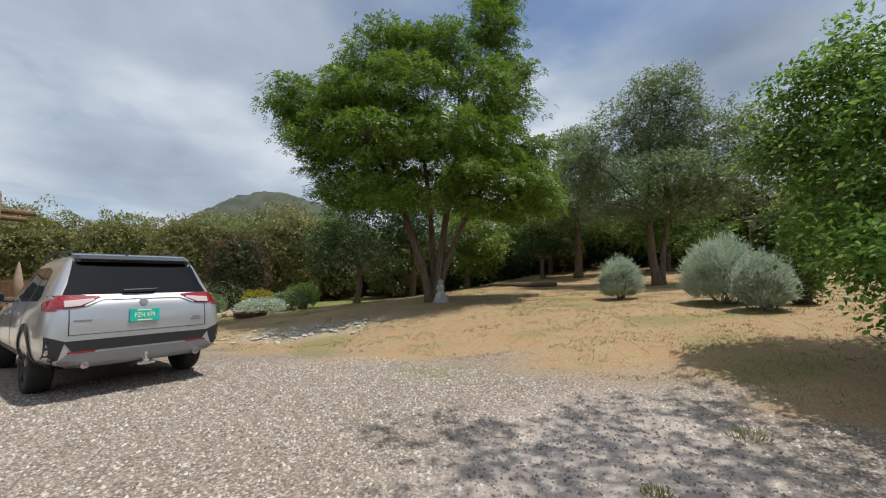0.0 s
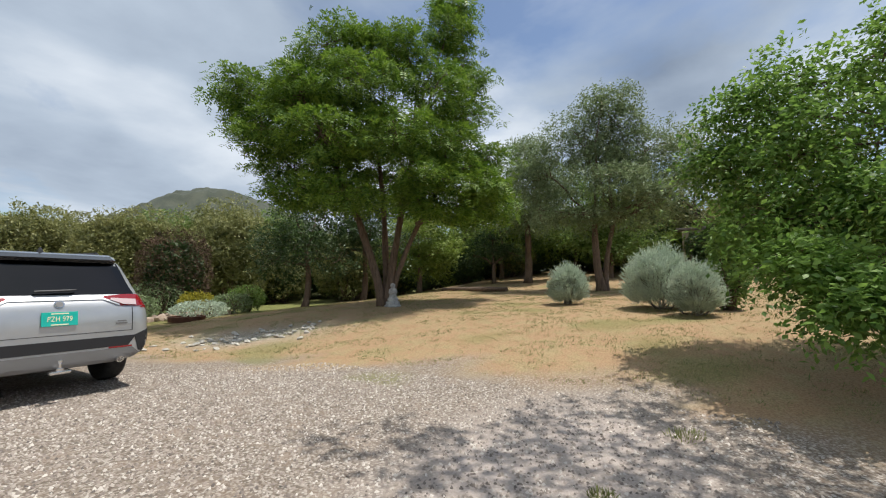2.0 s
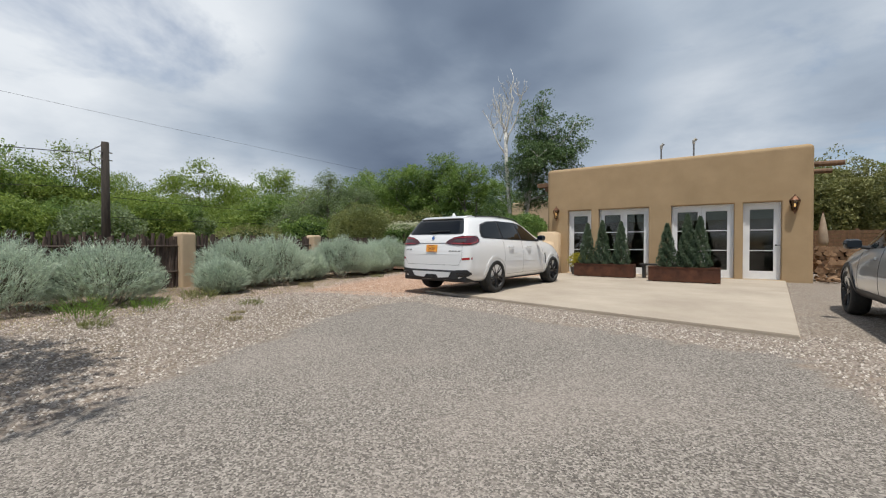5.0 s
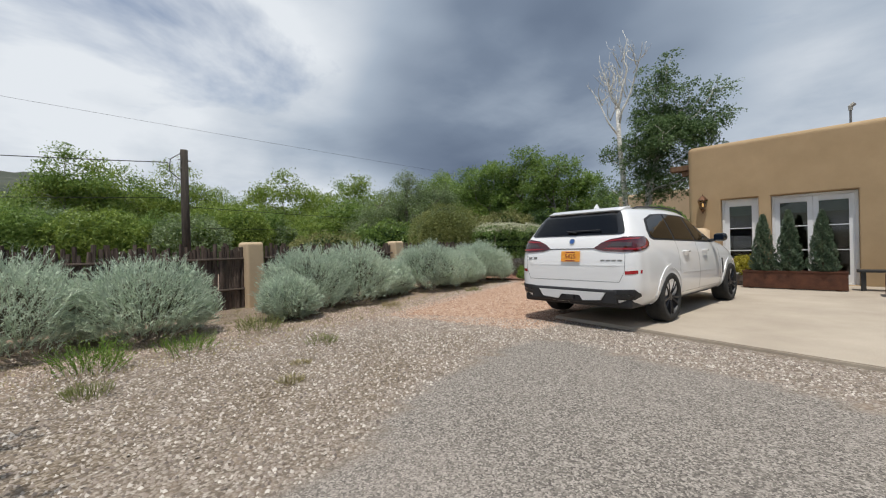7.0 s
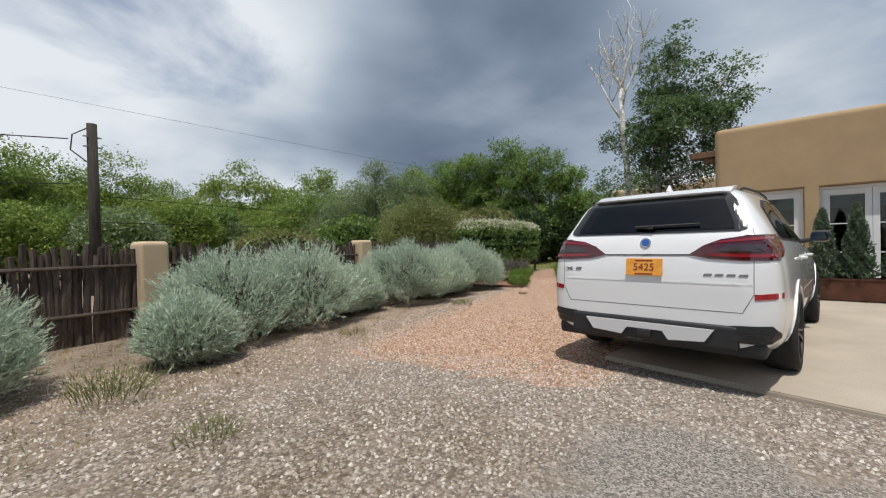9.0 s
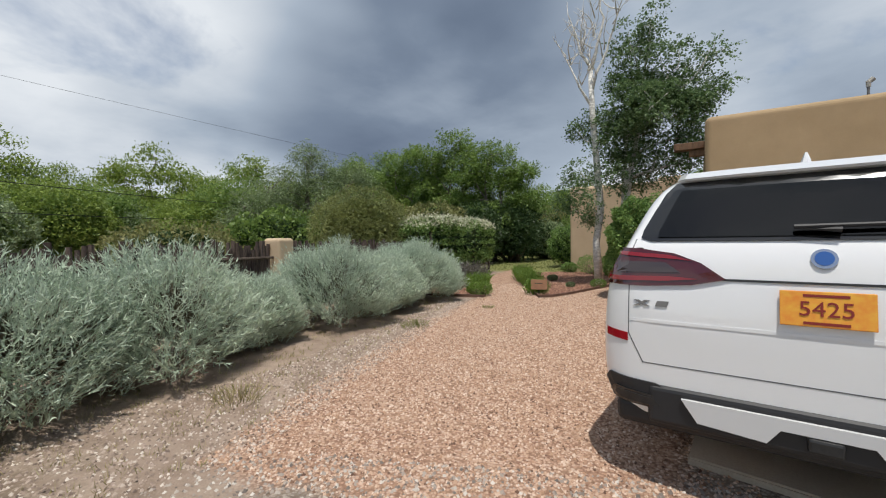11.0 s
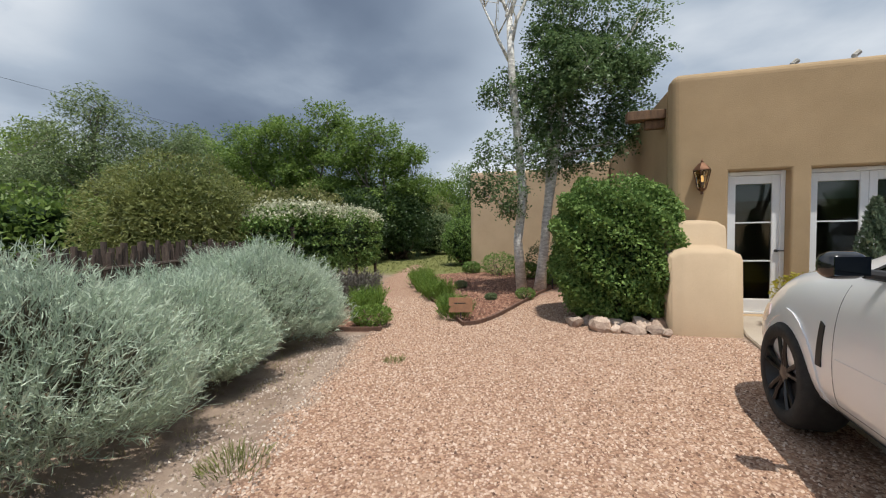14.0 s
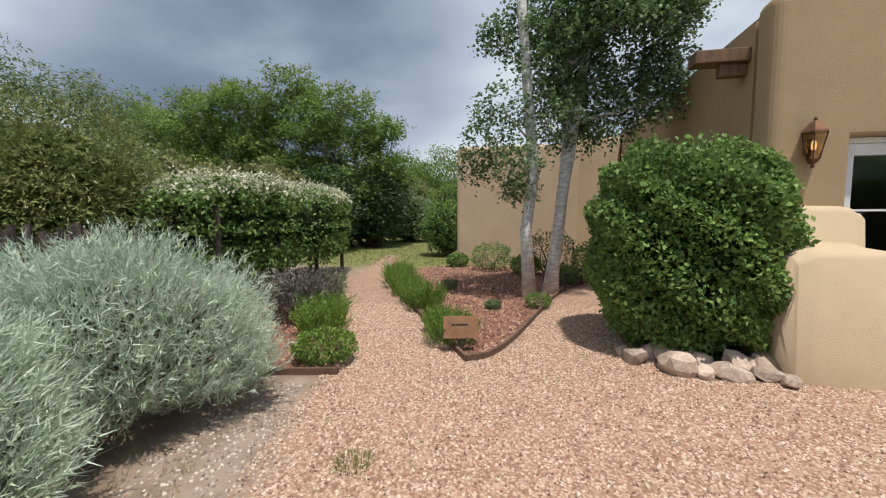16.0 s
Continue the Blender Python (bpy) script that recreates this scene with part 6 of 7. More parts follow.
    part("ball", lathe([(0.0, 0.38), (0.014, 0.38), (0.014, 0.42), (0.027, 0.44), (0.027, 0.46), (0.0, 0.475)], 12, None, (0, -0.10, 0)), M_CHROME, hitch)
    for sd in ("left", "right"):
        on_skin(skin, [[(0.62, 1.14), (0.72, 1.09), (1.25, 1.08), (1.25, 1.50), (0.98, 1.46)]], sd, 0.004, "rear_quarter_window", M_CARGLASS, t)
        on_skin(skin, [[(1.31, 1.08), (2.08, 1.07), (2.06, 1.52), (1.31, 1.51)]], sd, 0.004, "rear_door_window", M_CARGLASS, t)
        on_skin(skin, [[(2.15, 1.07), (3.02, 1.05), (3.02, 1.09), (2.52, 1.47), (2.14, 1.52)]], sd, 0.004, "front_door_window", M_CARGLASS, t)
        on_skin(skin, [[(1.37, 0.30), (3.24, 0.30), (3.22, 0.46), (1.40, 0.46)]], sd, 0.008, "sill", M_TRIM, t, "dark sill cladding")
        for q in ([(1.28, 0.50), (1.286, 0.50), (1.286, 1.08), (1.28, 1.08)], [(2.11, 0.46), (2.116, 0.46), (2.116, 1.07), (2.11, 1.07)], [(3.05, 0.46), (3.056, 0.46), (3.056, 1.0), (3.05, 1.0)]):
            on_skin(skin, [q], sd, 0.0025, "door_gap", M_TRIM, t, thick=0.003)
        for yy in (1.40, 2.22):
            on_skin(skin, [[(yy, 0.91), (yy + 0.19, 0.90), (yy + 0.19, 0.93), (yy, 0.94)]], sd, 0.035, "door_handle", M_SILVER, t, thick=0.018)
        s = 1 if sd == "right" else -1
        for wy, wz in wheels:
            on_skin(skin, ring_poly(wy, wz, 0.402, 0.475), sd, 0.014, "wheel_arch", M_TRIM, t, "dark plastic wheel arch", 0.018, 1)
            wheel(t, s * 0.80, wy, wz, 0.23, s, M_RIM, 5)
        door_mirror(t, s, 0.84, 2.78, 1.12, M_SILVER)
        part("roof_rail", tube([(s * 0.56, 0.7, 1.64), (s * 0.575, 0.85, 1.70), (s * 0.58, 1.6, 1.72), (s * 0.57, 2.3, 1.70), (s * 0.55, 2.5, 1.64)], [0.014] * 5, 6), M_TRIM, t, "black roof rail")
    fin = lathe([(0.05, 0), (0.035, 0.03), (0.012, 0.06), (0.0, 0.065)], 8)
    bmesh.ops.transform(fin, matrix=pose(0, 0.8, 1.675) @ Matrix.Diagonal((0.6, 1.7, 1, 1)), verts=fin.verts[:])
    part("roof_antenna", fin, M_TRIM, t)
    on_skin(skin, [[(-0.55, 1.2), (0.55, 1.2), (0.48, 1.54), (-0.48, 1.54)]], "front", 0.004, "windscreen", M_CARGLASS, t)
    return t


silver_suv(pose(6.70, 1.97, 0.0, 0, 0, 0.5))
white_suv(pose(-1.10, 3.68, 0.035, 0, 0, -4.7))

# ---- fence, posts and pole on the west side ----
PILLARS = [(-7.05, -3.2), (-7.72, 1.57), (-8.40, 6.25)]


def pillar(x, y, h=1.42):
    w = 0.2
    bm = box(-w, w, -w, w, -0.1, h, 0.0)
    top = [e for e in bm.edges if not all(v.co.z < 0 for v in e.verts)]
    bmesh.ops.bevel(bm, geom=top, offset=0.055, segments=4, profile=0.5, affect="EDGES")
    for v in bm.verts:
        if v.co.z > h - 0.06:
            v.co.z += 0.04 * (1 - (v.co.x ** 2 + v.co.y ** 2) / (w * w * 2))
    p = finish(bm, "fence_pillar", M_STUCCO2, smooth=False)
    p.matrix_world = pose(x, y, 0, 0, 0, 8)
    return tagged(p, "square cream stucco fence pillar with rounded top", "pillar", "pillars of the fence")


for p in PILLARS:
    pillar(*p)


def coyote_fence(a, b, seed):
    """Upright rough poles of uneven height wired to two rails."""
    rng = np.random.RandomState(seed)
    a, b = Vector((*a, 0)), Vector((*b, 0))
    d = (b - a).normalized()
    L = (b - a).length
    t = thing("pole_fence", "weathered grey-brown pole fence with uneven tops", "fence", pose(0, 0, 0), "fence panels between the pillars")
    kinds = []
    for k in range(5):
        pts = [(rng.normal() * 0.004, rng.normal() * 0.004, z) for z in (-0.05, 0.35, 0.75, 1.1, 1.34)]
        r = 0.036 + 0.010 * k / 4
        ob = finish(tube(pts, [r * 1.05, r, r * 0.97, r * 0.92, r * 0.8], 7, None, 0.5), "tmp", M_LATILLA)
        kinds.append(ob.data)
        bpy.data.objects.remove(ob)
    s = 0.22
    while s < L - 0.22:
        p = a + d * s
        k = int(rng.randint(5))
        ob = new("pole", kinds[k])
        ob.parent = t
        ob.matrix_local = pose(p.x + rng.normal() * 0.008, p.y + rng.normal() * 0.008, 0, rng.normal() * 0.8, rng.normal() * 0.8, rng.uniform(0, 360)) @ Matrix.Diagonal((1, 1, rng.uniform(0.92, 1.06), 1))
        s += rng.uniform(0.050, 0.070)
    n = Vector((d.y, -d.x, 0)) * 0.055
    for z in (0.42, 1.08):
        part("rail", tube([a + d * 0.15 + n + Vector((0, 0, z)), (a + b) / 2 + n + Vector((0, 0, z + 0.01)), b - d * 0.15 + n + Vector((0, 0, z))], [0.026, 0.025, 0.024], 6), M_RAIL, t)


for i, (p, q) in enumerate(zip([(-5.9, -12.5)] + PILLARS, PILLARS + [(-9.9, 15.0)])):
    coyote_fence(p, q, 60 + i)

pole_t = thing("utility_pole", "dark wooden utility pole with cables", "utility pole", pose(-16.0, 2.25, 0))
part("post", tube([(0, 0, -0.3), (0, 0, 2.5), (0.02, 0, 5.15)], [0.155, 0.14, 0.125], 12), M_POLE, pole_t, smooth=True)
for z, dx in ((4.75, 0.0), (4.45, 0.0)):
    part("bracket", tube([(0.1, -0.22, z), (0.02, 0.22, z)], [0.025, 0.025], 6), M_GREYTRIM, pole_t)
part("cable_loop", tube([(0.0, -0.12, 5.0), (0.05, -0.45, 4.75), (0.05, -0.5, 4.3), (0.05, -0.15, 4.0)], [0.02] * 4, 5), M_BLACK, pole_t)


def cable(a, b, sag, r=0.012):
    pts = []
    for i in range(25):
        k = i / 24
        p = Vector(a).lerp(Vector(b), k)
        p.z -= sag * 4 * k * (1 - k)
        pts.append(p)
    tagged(finish(tube(pts, [r] * 25, 4), "overhead_cable", M_BLACK), "thin black overhead cable across the sky", "cable", "overhead cables")


cable((-15.9, 1.7, 4.6), (-40, -32, 8.6), 0.7, 0.02)
cable((-15.9, 1.7, 3.3), (-40, -30, 5.2), 0.4, 0.014)
cable((-15.9, 2.4, 2.2), (-32, 38, 4.5), 0.5, 0.014)
cable((-16.0, 2.5, 3.0), (-30, 42, 5.0), 0.5, 0.014)
cable((-53, -33, 16.7), (-22.6, 48, 7.6), 0.3, 0.011)

# ---- western and northern woods ----
tree("willow_tree", (-15.2, 12.6), (-0.75, 0.65), [(0, 0, 2.4, 0.2, 0.11), (0.6, 0.2, 2.4, 0.16, 0.1)], [(0, 0, 4.3, 1.3, 0.9), (-1.5, 0.3, 3.6, 1.3, 0.9), (1.5, 0.1, 3.7, 1.3, 0.9), (2.5, 0.2, 3.0, 1.0, 0.8), (-2.5, 0.2, 2.8, 1.1, 0.9), (0.3, -0.6, 3.0, 1.6, 0.9), (0.2, 0.2, 5.0, 0.7, 0.6), (1.0, -0.7, 1.9, 1.5, 0.8), (-1.3, -0.7, 1.9, 1.5, 0.8)], L_OLIVE, M_GREYBARK, 38000, 0.11, "grey-green willow beyond the fence", seed=201, clump=0.28, narrow=0.3, droop=0.8)
for i, (x, y, h, s) in enumerate(((-18.3, 24.5, 8.5, 2.0), (-15.2, 24.6, 9.0, 2.0), (-12.4, 24.4, 7.8, 1.9), (-21.6, 25.5, 8.2, 2.0), (-25.0, 26.0, 8.6, 2.2))):
    tree("elm_tree", (x, y), (-0.4, 0.9), [(-0.4, 0, h * 0.5, 0.2, 0.1), (0.5, 0.2, h * 0.5, 0.18, 0.1)], [(0, 0, h * 0.86, s * 0.6, h * 0.11), (-s * 0.75, 0, h * 0.72, s * 0.7, h * 0.11), (s * 0.75, 0, h * 0.74, s * 0.7, h * 0.11), (s * 0.2, 0.4, h * 0.64, s * 0.8, h * 0.10), (-s * 0.9, 0.2, h * 0.5, s * 0.75, h * 0.10), (s * 1.0, 0.2, h * 0.48, s * 0.8, h * 0.11), (0, -0.4, h * 0.38, s * 0.9, h * 0.1)], L_ELM, M_GREYBARK, 26000, 0.15, "tall green elm with open branches beyond the garden", seed=210 + i, clump=0.34, group="elms beyond the garden")
for i in range(44):
    a = i / 43
    ang = radians(15 + 110 * a)
    dist = 46 + 22 * RNG.rand()
    x, y = -math.sin(ang) * dist, math.cos(ang) * dist + 2
    h = 9.3 + 2.9 * RNG.rand()
    s = 3.2
    lf = (L_ELM, L_YOUNG, L_YOUNG, L_ELM, L_YOUNG)[i % 5]
    tree("valley_tree", (x, y), (x, y), [(0, 0, h * 0.4, 0.2, 0.1)], [(0, 0, h * 0.80, s * 0.6, h * 0.17), (-s * 0.6, 0, h * 0.58, s, h * 0.2), (s * 0.6, 0, h * 0.56, s, h * 0.2), (0, -0.5, h * 0.34, s * 1.2, h * 0.2)], lf, M_GREYBARK, 11000, 0.24, "green cottonwood in the valley treeline", seed=300 + i, clump=0.40, far=True, per=14, group="valley treeline")
for i in range(34):
    a = i / 33
    ang = radians(22 + 100 * a)
    dist = 24 + 9 * RNG.rand() + (6 if a < 0.25 else 0)
    x, y = -math.sin(ang) * dist, math.cos(ang) * dist
    shrub_mound("valley_shrub", (x, y), (2.0 + RNG.rand(), 2.0, 3.2 + 1.5 * RNG.rand()), (L_ELM, L_YOUNG, L_YOUNG, L_OLIVE)[i % 4], 9000, 0.14, "green thicket beyond the fence", "shrub", 400 + i, 0.55, "thicket beyond the fence", L_ELM, far=True)
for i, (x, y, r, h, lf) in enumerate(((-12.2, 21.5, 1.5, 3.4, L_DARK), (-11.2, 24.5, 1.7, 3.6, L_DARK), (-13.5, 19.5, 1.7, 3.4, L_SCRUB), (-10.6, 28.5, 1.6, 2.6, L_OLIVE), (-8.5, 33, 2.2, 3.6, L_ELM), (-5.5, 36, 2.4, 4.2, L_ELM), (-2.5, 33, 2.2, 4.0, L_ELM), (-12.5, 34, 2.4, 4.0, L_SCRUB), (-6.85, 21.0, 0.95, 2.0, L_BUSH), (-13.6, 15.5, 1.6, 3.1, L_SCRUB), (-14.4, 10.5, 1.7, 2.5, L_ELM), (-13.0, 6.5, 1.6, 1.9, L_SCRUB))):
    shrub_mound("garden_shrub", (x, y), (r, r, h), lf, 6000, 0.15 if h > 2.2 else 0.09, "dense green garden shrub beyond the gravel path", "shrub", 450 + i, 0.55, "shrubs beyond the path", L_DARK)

# big olive juniper, and vine hedge on posts
rng = np.random.RandomState(5)
t = shrub_mound("juniper_bush", (-10.75, 11.0), (1.5, 1.55, 2.95), L_OLDJUN, 26000, 0.075, "big olive-brown juniper bush behind the fence", "bush", 500, 0.28, "", L_OLDJUN, 0.52)
t = thing("vine_hedge", "vine-covered hedge with creamy flowers on a post trellis", "hedge", pose(-9.15, 14.0, 0, 0, 0, 6))
n = 26000
d = unit(rng.normal(size=(n, 3)))
sq = np.sign(d) * np.abs(d) ** 0.55
c = sq * np.array([0.85, 2.65, 0.62]) * (1 + 0.06 * np.sin(d[:, 1:2] * 17) + rng.normal(size=(n, 1)) * 0.05) + np.array([0, 0, 1.45])
drop = (c[:, 2] < 1.2)
c[drop, 2] -= rng.uniform(0, 0.45, drop.sum())
v, f = leaf_array(c, 0.075, d * 0.6, 0.6, rng)
quads("foliage", v, f, L_BUSH, t)
m_top = (c[:, 2] > 1.74)
ct = c[m_top][: 7000]
ct = ct + rng.normal(size=ct.shape) * np.array([0.08, 0.08, 0.05]) + np.array([0, 0, 0.07])
v, f = leaf_array(ct, 0.065, None, 0.7, rng)
quads("flower_mass", v, f, L_LACE, t, "creamy white flower clusters along the top")
# darker leaves fill the inside, painting the shade under the vine
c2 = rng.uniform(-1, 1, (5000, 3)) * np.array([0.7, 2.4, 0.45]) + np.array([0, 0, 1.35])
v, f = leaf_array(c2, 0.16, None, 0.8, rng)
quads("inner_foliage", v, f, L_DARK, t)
for y in (-2.55, -0.8, 0.9, 2.6):
    for x in (-0.45, 0.45):
        part("trellis_post", tube([(x, y, -0.1), (x, y, 1.6)], [0.05, 0.045], 8), M_RAIL, t)

# ---- aspens ----
t = thing("bare_aspen", "tall white aspen with a leafless dead top", "tree", pose(-4.02, 13.75, 0.03))
rng = np.random.RandomState(8)
bm = bmesh.new()
spine = [(0, 0, -0.1), (-0.09, 0.02, 1.2), (0.03, 0.05, 2.2), (-0.08, 0.1, 3.6), (-0.2, 0.15, 5.0), (-0.25, 0.15, 6.3)]
tube(spine, [0.14, 0.11, 0.105, 0.095, 0.085, 0.07], 10, bm, 0.3)
forks = [((-0.25, 0.15, 6.2), (-1.0, 0.3, 8.6)), ((-0.25, 0.15, 6.25), (0.0, 0.3, 9.2)), ((-0.22, 0.15, 5.7), (0.75, 0.1, 8.5)), ((-0.2, 0.15, 5.2), (-1.1, -0.1, 7.2))]
for a, b in forks:
    limb(a, b, 0.05, 0.008, rng, 8, 0.05, bm)
part("trunk", bm, M_ASPENBARK, t, smooth=True)
for i in range(26):
    a, b = (np.array(p) for p in forks[i % 4])
    x, y, k = a + (b - a) * rng.uniform(0.1, 0.8)
    a = rng.uniform(0, 6.283)
    L = rng.uniform(0.6, 1.3)
    q = np.array([x + math.cos(a) * L * 0.55, y + math.sin(a) * L * 0.55, k + L * 0.8])
    bm = bmesh.new()
    limb((x, y, k), q, 0.020, 0.005, rng, 5, 0.1, bm)
    for j in range(3):
        s = 0.4 + 0.2 * j
        p = np.array([x, y, k]) * (1 - s) + q * s
        limb(p, p + rng.normal(size=3) * 0.22 + np.array([0, 0, 0.32]), 0.009, 0.003, rng, 3, 0.1, bm)
    part("branch", bm, M_ASPENBARK, t, smooth=True)
low = (((-0.75, -0.2, 2.75), (0.5, 0.5, 0.45)), ((-0.25, -0.4, 2.35), (0.5, 0.5, 0.4)), ((-1.0, 0.0, 2.35), (0.4, 0.4, 0.3)), ((-0.5, -0.1, 3.3), (0.5, 0.5, 0.4)), ((0.3, -0.1, 3.1), (0.5, 0.5, 0.4)), ((-0.2, 0.1, 1.95), (0.35, 0.35, 0.25)), ((-0.65, 0.2, 4.6), (0.3, 0.3, 0.3)), ((0.1, 0.0, 4.0), (0.4, 0.4, 0.4)))
cl = np.concatenate([in_lobe(95, c, r, rng) for c, r in low])
bm = bmesh.new()
for c, r in low:
    limb((-0.1, 0.1, c[2] - 0.5), c, 0.02, 0.006, rng, 4, 0.1, bm)
part("low_branches", bm, M_ASPENBARK, t, smooth=True)
v, f = spray_array(cl, rng.normal(size=cl.shape) + np.array([0, 0, 0.2]), 8, 0.22, 0.06, 0.9, rng, 0.5)
quads("crown", v, f, L_ASPEN, t)
tree("aspen_tree", (-3.72, 14.3), (0.05, 1.0), [(0.75, 0.3, 5.2, 0.12, 0.07), (0.35, 0.1, 4.4, 0.08, 0.05)],
     [(0.19, 0.00, 3.40, 0.75, 0.55), (0.45, 0.10, 4.40, 0.95, 0.80), (1.31, 0.30, 4.90, 1.00, 0.85), (1.91, 0.60, 4.20, 0.85, 0.60), (0.62, 0.20, 5.49, 1.00, 0.90), (1.48, 0.40, 6.04, 0.85, 0.85), (0.49, 0.20, 6.98, 0.60, 0.75), (0.97, 0.30, 7.63, 0.45, 0.60), (2.26, 0.80, 5.58, 0.65, 0.45), (-0.06, 0.00, 4.84, 0.70, 0.70), (0.97, 0.40, 3.30, 0.70, 0.45), (2.43, 0.70, 6.51, 0.50, 0.40), (1.14, -0.60, 5.02, 0.70, 0.60), (1.66, 0.20, 3.50, 0.60, 0.50)],
     L_ASPEN, M_ASPENBARK, 50000, 0.066, "leafy aspen with pale trunks beside the house", seed=71, clump=0.17, narrow=0.85, per=8, droop=0.6, branch_r=0.04, twig=0.008)

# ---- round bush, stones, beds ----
# L_DARK filler: shade within the bush painted as darker leaves
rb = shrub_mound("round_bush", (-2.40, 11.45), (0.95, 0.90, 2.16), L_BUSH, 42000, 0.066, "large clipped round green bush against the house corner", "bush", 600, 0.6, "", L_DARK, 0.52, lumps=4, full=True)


def stone(x, y, r, seed, group, label, mat=M_ROCK, flat=0.85, z=None):
    rng = np.random.RandomState(seed)
    bm = bmesh.new()
    bmesh.ops.create_icosphere(bm, subdivisions=2, radius=1.0)
    ax = rng.uniform(0.7, 1.25, 3)
    cuts = [(unit(rng.normal(size=3)), rng.uniform(0.48, 0.74)) for _ in range(10)]
    for v in bm.verts:
        p = np.array(v.co)
        for nn, dd in cuts:
            e = p @ nn - dd
            if e > 0:
                p = p - nn * e
        p = p * ax * np.array([r, r, r * flat]) + rng.normal(size=3) * r * 0.015
        v.co = p
    ob = finish(bm, "stone", mat)
    ob.matrix_world = pose(x, y, (gz(x, y) if z is None else z) + r * flat * 0.45, rng.uniform(-12, 12), rng.uniform(-12, 12), rng.uniform(0, 360))
    return tagged(ob, label, "stone", group)


for i, (x, y, r) in enumerate(((-3.02, 10.72, 0.17), (-2.85, 10.92, 0.15), (-2.70, 10.55, 0.20), (-2.45, 10.72, 0.15), (-2.28, 10.48, 0.17), (-2.12, 10.72, 0.19), (-1.95, 10.50, 0.14), (-1.92, 10.72, 0.18), (-3.1, 10.95, 0.12), (-2.5, 10.45, 0.13), (-2.72, 10.85, 0.16), (-1.86, 10.36, 0.10))):
    stone(x, y, r, 610 + i, "stones under the bush", "rough pinkish stone at the foot of the bush")


def edging(points, name="bed_edging"):
    bm = bmesh.new()
    for (x0, y0), (x1, y1) in zip(points, points[1:]):
        d = Vector((x1 - x0, y1 - y0, 0))
        n = Vector((-d.y, d.x, 0)).normalized() * 0.018
        a, b = Vector((x0, y0, -0.05)), Vector((x1, y1, -0.05))
        vs = [bm.verts.new(p) for p in (a - n, b - n, b + n, a + n)]
        ws = [bm.verts.new(v.co + Vector((0, 0, 0.115))) for v in vs]
        bm.faces.new(ws)
        for i in range(4):
            bm.faces.new((vs[i], vs[(i + 1) % 4], ws[(i + 1) % 4], ws[i]))
    bmesh.ops.recalc_face_normals(bm, faces=bm.faces[:])
    tagged(finish(bm, name, M_EDGE), "rusty brown edging strip along the mulch bed", "edging", "bed edgings", "structure")


def smooth_line(pts, n=6):
    out = []
    P_ = [Vector((*p, 0)) for p in pts]
    P_ = [P_[0]] + P_ + [P_[-1]]
    for i in range(1, len(P_) - 2):
        for j in range(n):
            t = j / n
            a, b, c, d = P_[i - 1:i + 3]
            q = 0.5 * ((2 * b) + (c - a) * t + (2 * a - 5 * b + 4 * c - d) * t * t + (3 * b - a - 3 * c + d) * t ** 3)
            out.append((q.x, q.y))
    return out + [(P_[-2].x, P_[-2].y)]


edging(smooth_line([(-4.69, 10.44), (-5.69, 12.3), (-7.04, 14.95), (-7.4, 17.0)]))
edging(smooth_line([(-4.69, 10.44), (-4.3, 11.05), (-3.47, 14.3), (-2.7, 15.8)]))
edging(smooth_line([(-9.0, 9.62), (-6.94, 9.70), (-5.83, 9.88)]))
edging(smooth_line([(-5.83, 9.88), (-7.0, 12.3), (-8.1, 14.75)]))

for i, (x, y, r, h) in enumerate(((-4.95, 11.0, 0.26, 0.42), (-5.15, 11.45, 0.2, 0.36), (-5.65, 12.6, 0.26, 0.5), (-5.95, 13.0, 0.22, 0.42), (-6.3, 13.7, 0.27, 0.46), (-6.65, 14.4, 0.27, 0.5), (-6.9, 15.1, 0.28, 0.5), (-6.55, 10.95, 0.25, 0.5), (-6.75, 11.4, 0.25, 0.5), (-7.3, 12.4, 0.25, 0.42), (-7.55, 12.9, 0.25, 0.42), (-7.9, 13.8, 0.28, 0.4))):
    tuft("rosemary_plant", (x, y), r, h, L_ROSE, 420, "bright green upright herb plant in the mulch bed", "plant", 620 + i, 0.009, 0.45, "green herbs along the path")
shrub_mound("boxwood_plant", (-6.1, 10.15), (0.3, 0.28, 0.34), L_ROSE, 2600, 0.04, "small round bright green plant at the bed corner", "plant", 640, 0.5)
tuft("lavender_plant", (-7.25, 11.7), 0.42, 0.8, L_LAV, 700, "dry grey-purple lavender clump in the mulch bed", "plant", 641, 0.007, 0.6)
for i, (x, y, r, h, lf) in enumerate(((-5.0, 17.3, 0.5, 0.75, L_BUSH), (-6.0, 17.9, 0.3, 0.4, L_BUSH), (-3.5, 16.8, 0.6, 1.1, L_DARK), (-2.6, 16.0, 0.45, 0.9, L_BUSH), (-4.1, 16.6, 0.35, 0.5, L_ROSE), (-3.3, 15.4, 0.3, 0.4, L_BUSH), (-4.6, 12.8, 0.12, 0.15, L_OLIVE), (-5.6, 14.4, 0.16, 0.2, L_OLIVE), (-3.9, 13.0, 0.2, 0.25, L_BUSH))):
    shrub_mound("bed_plant", (x, y), (r, r, h), lf, 1600, 0.06 if r > 0.25 else 0.03, "low green plant in the mulch bed by the wall", "plant", 650 + i, 0.5, "plants in the bed")
s = thing("copper_sign", "small blank copper plate sign on a stake", "sign", pose(-4.78, 10.66, 0.0, -12, 0, 12))
part("plate", box(-0.19, 0.19, -0.01, 0.0, 0.16, 0.40, 0.003), M_SIGN, s)
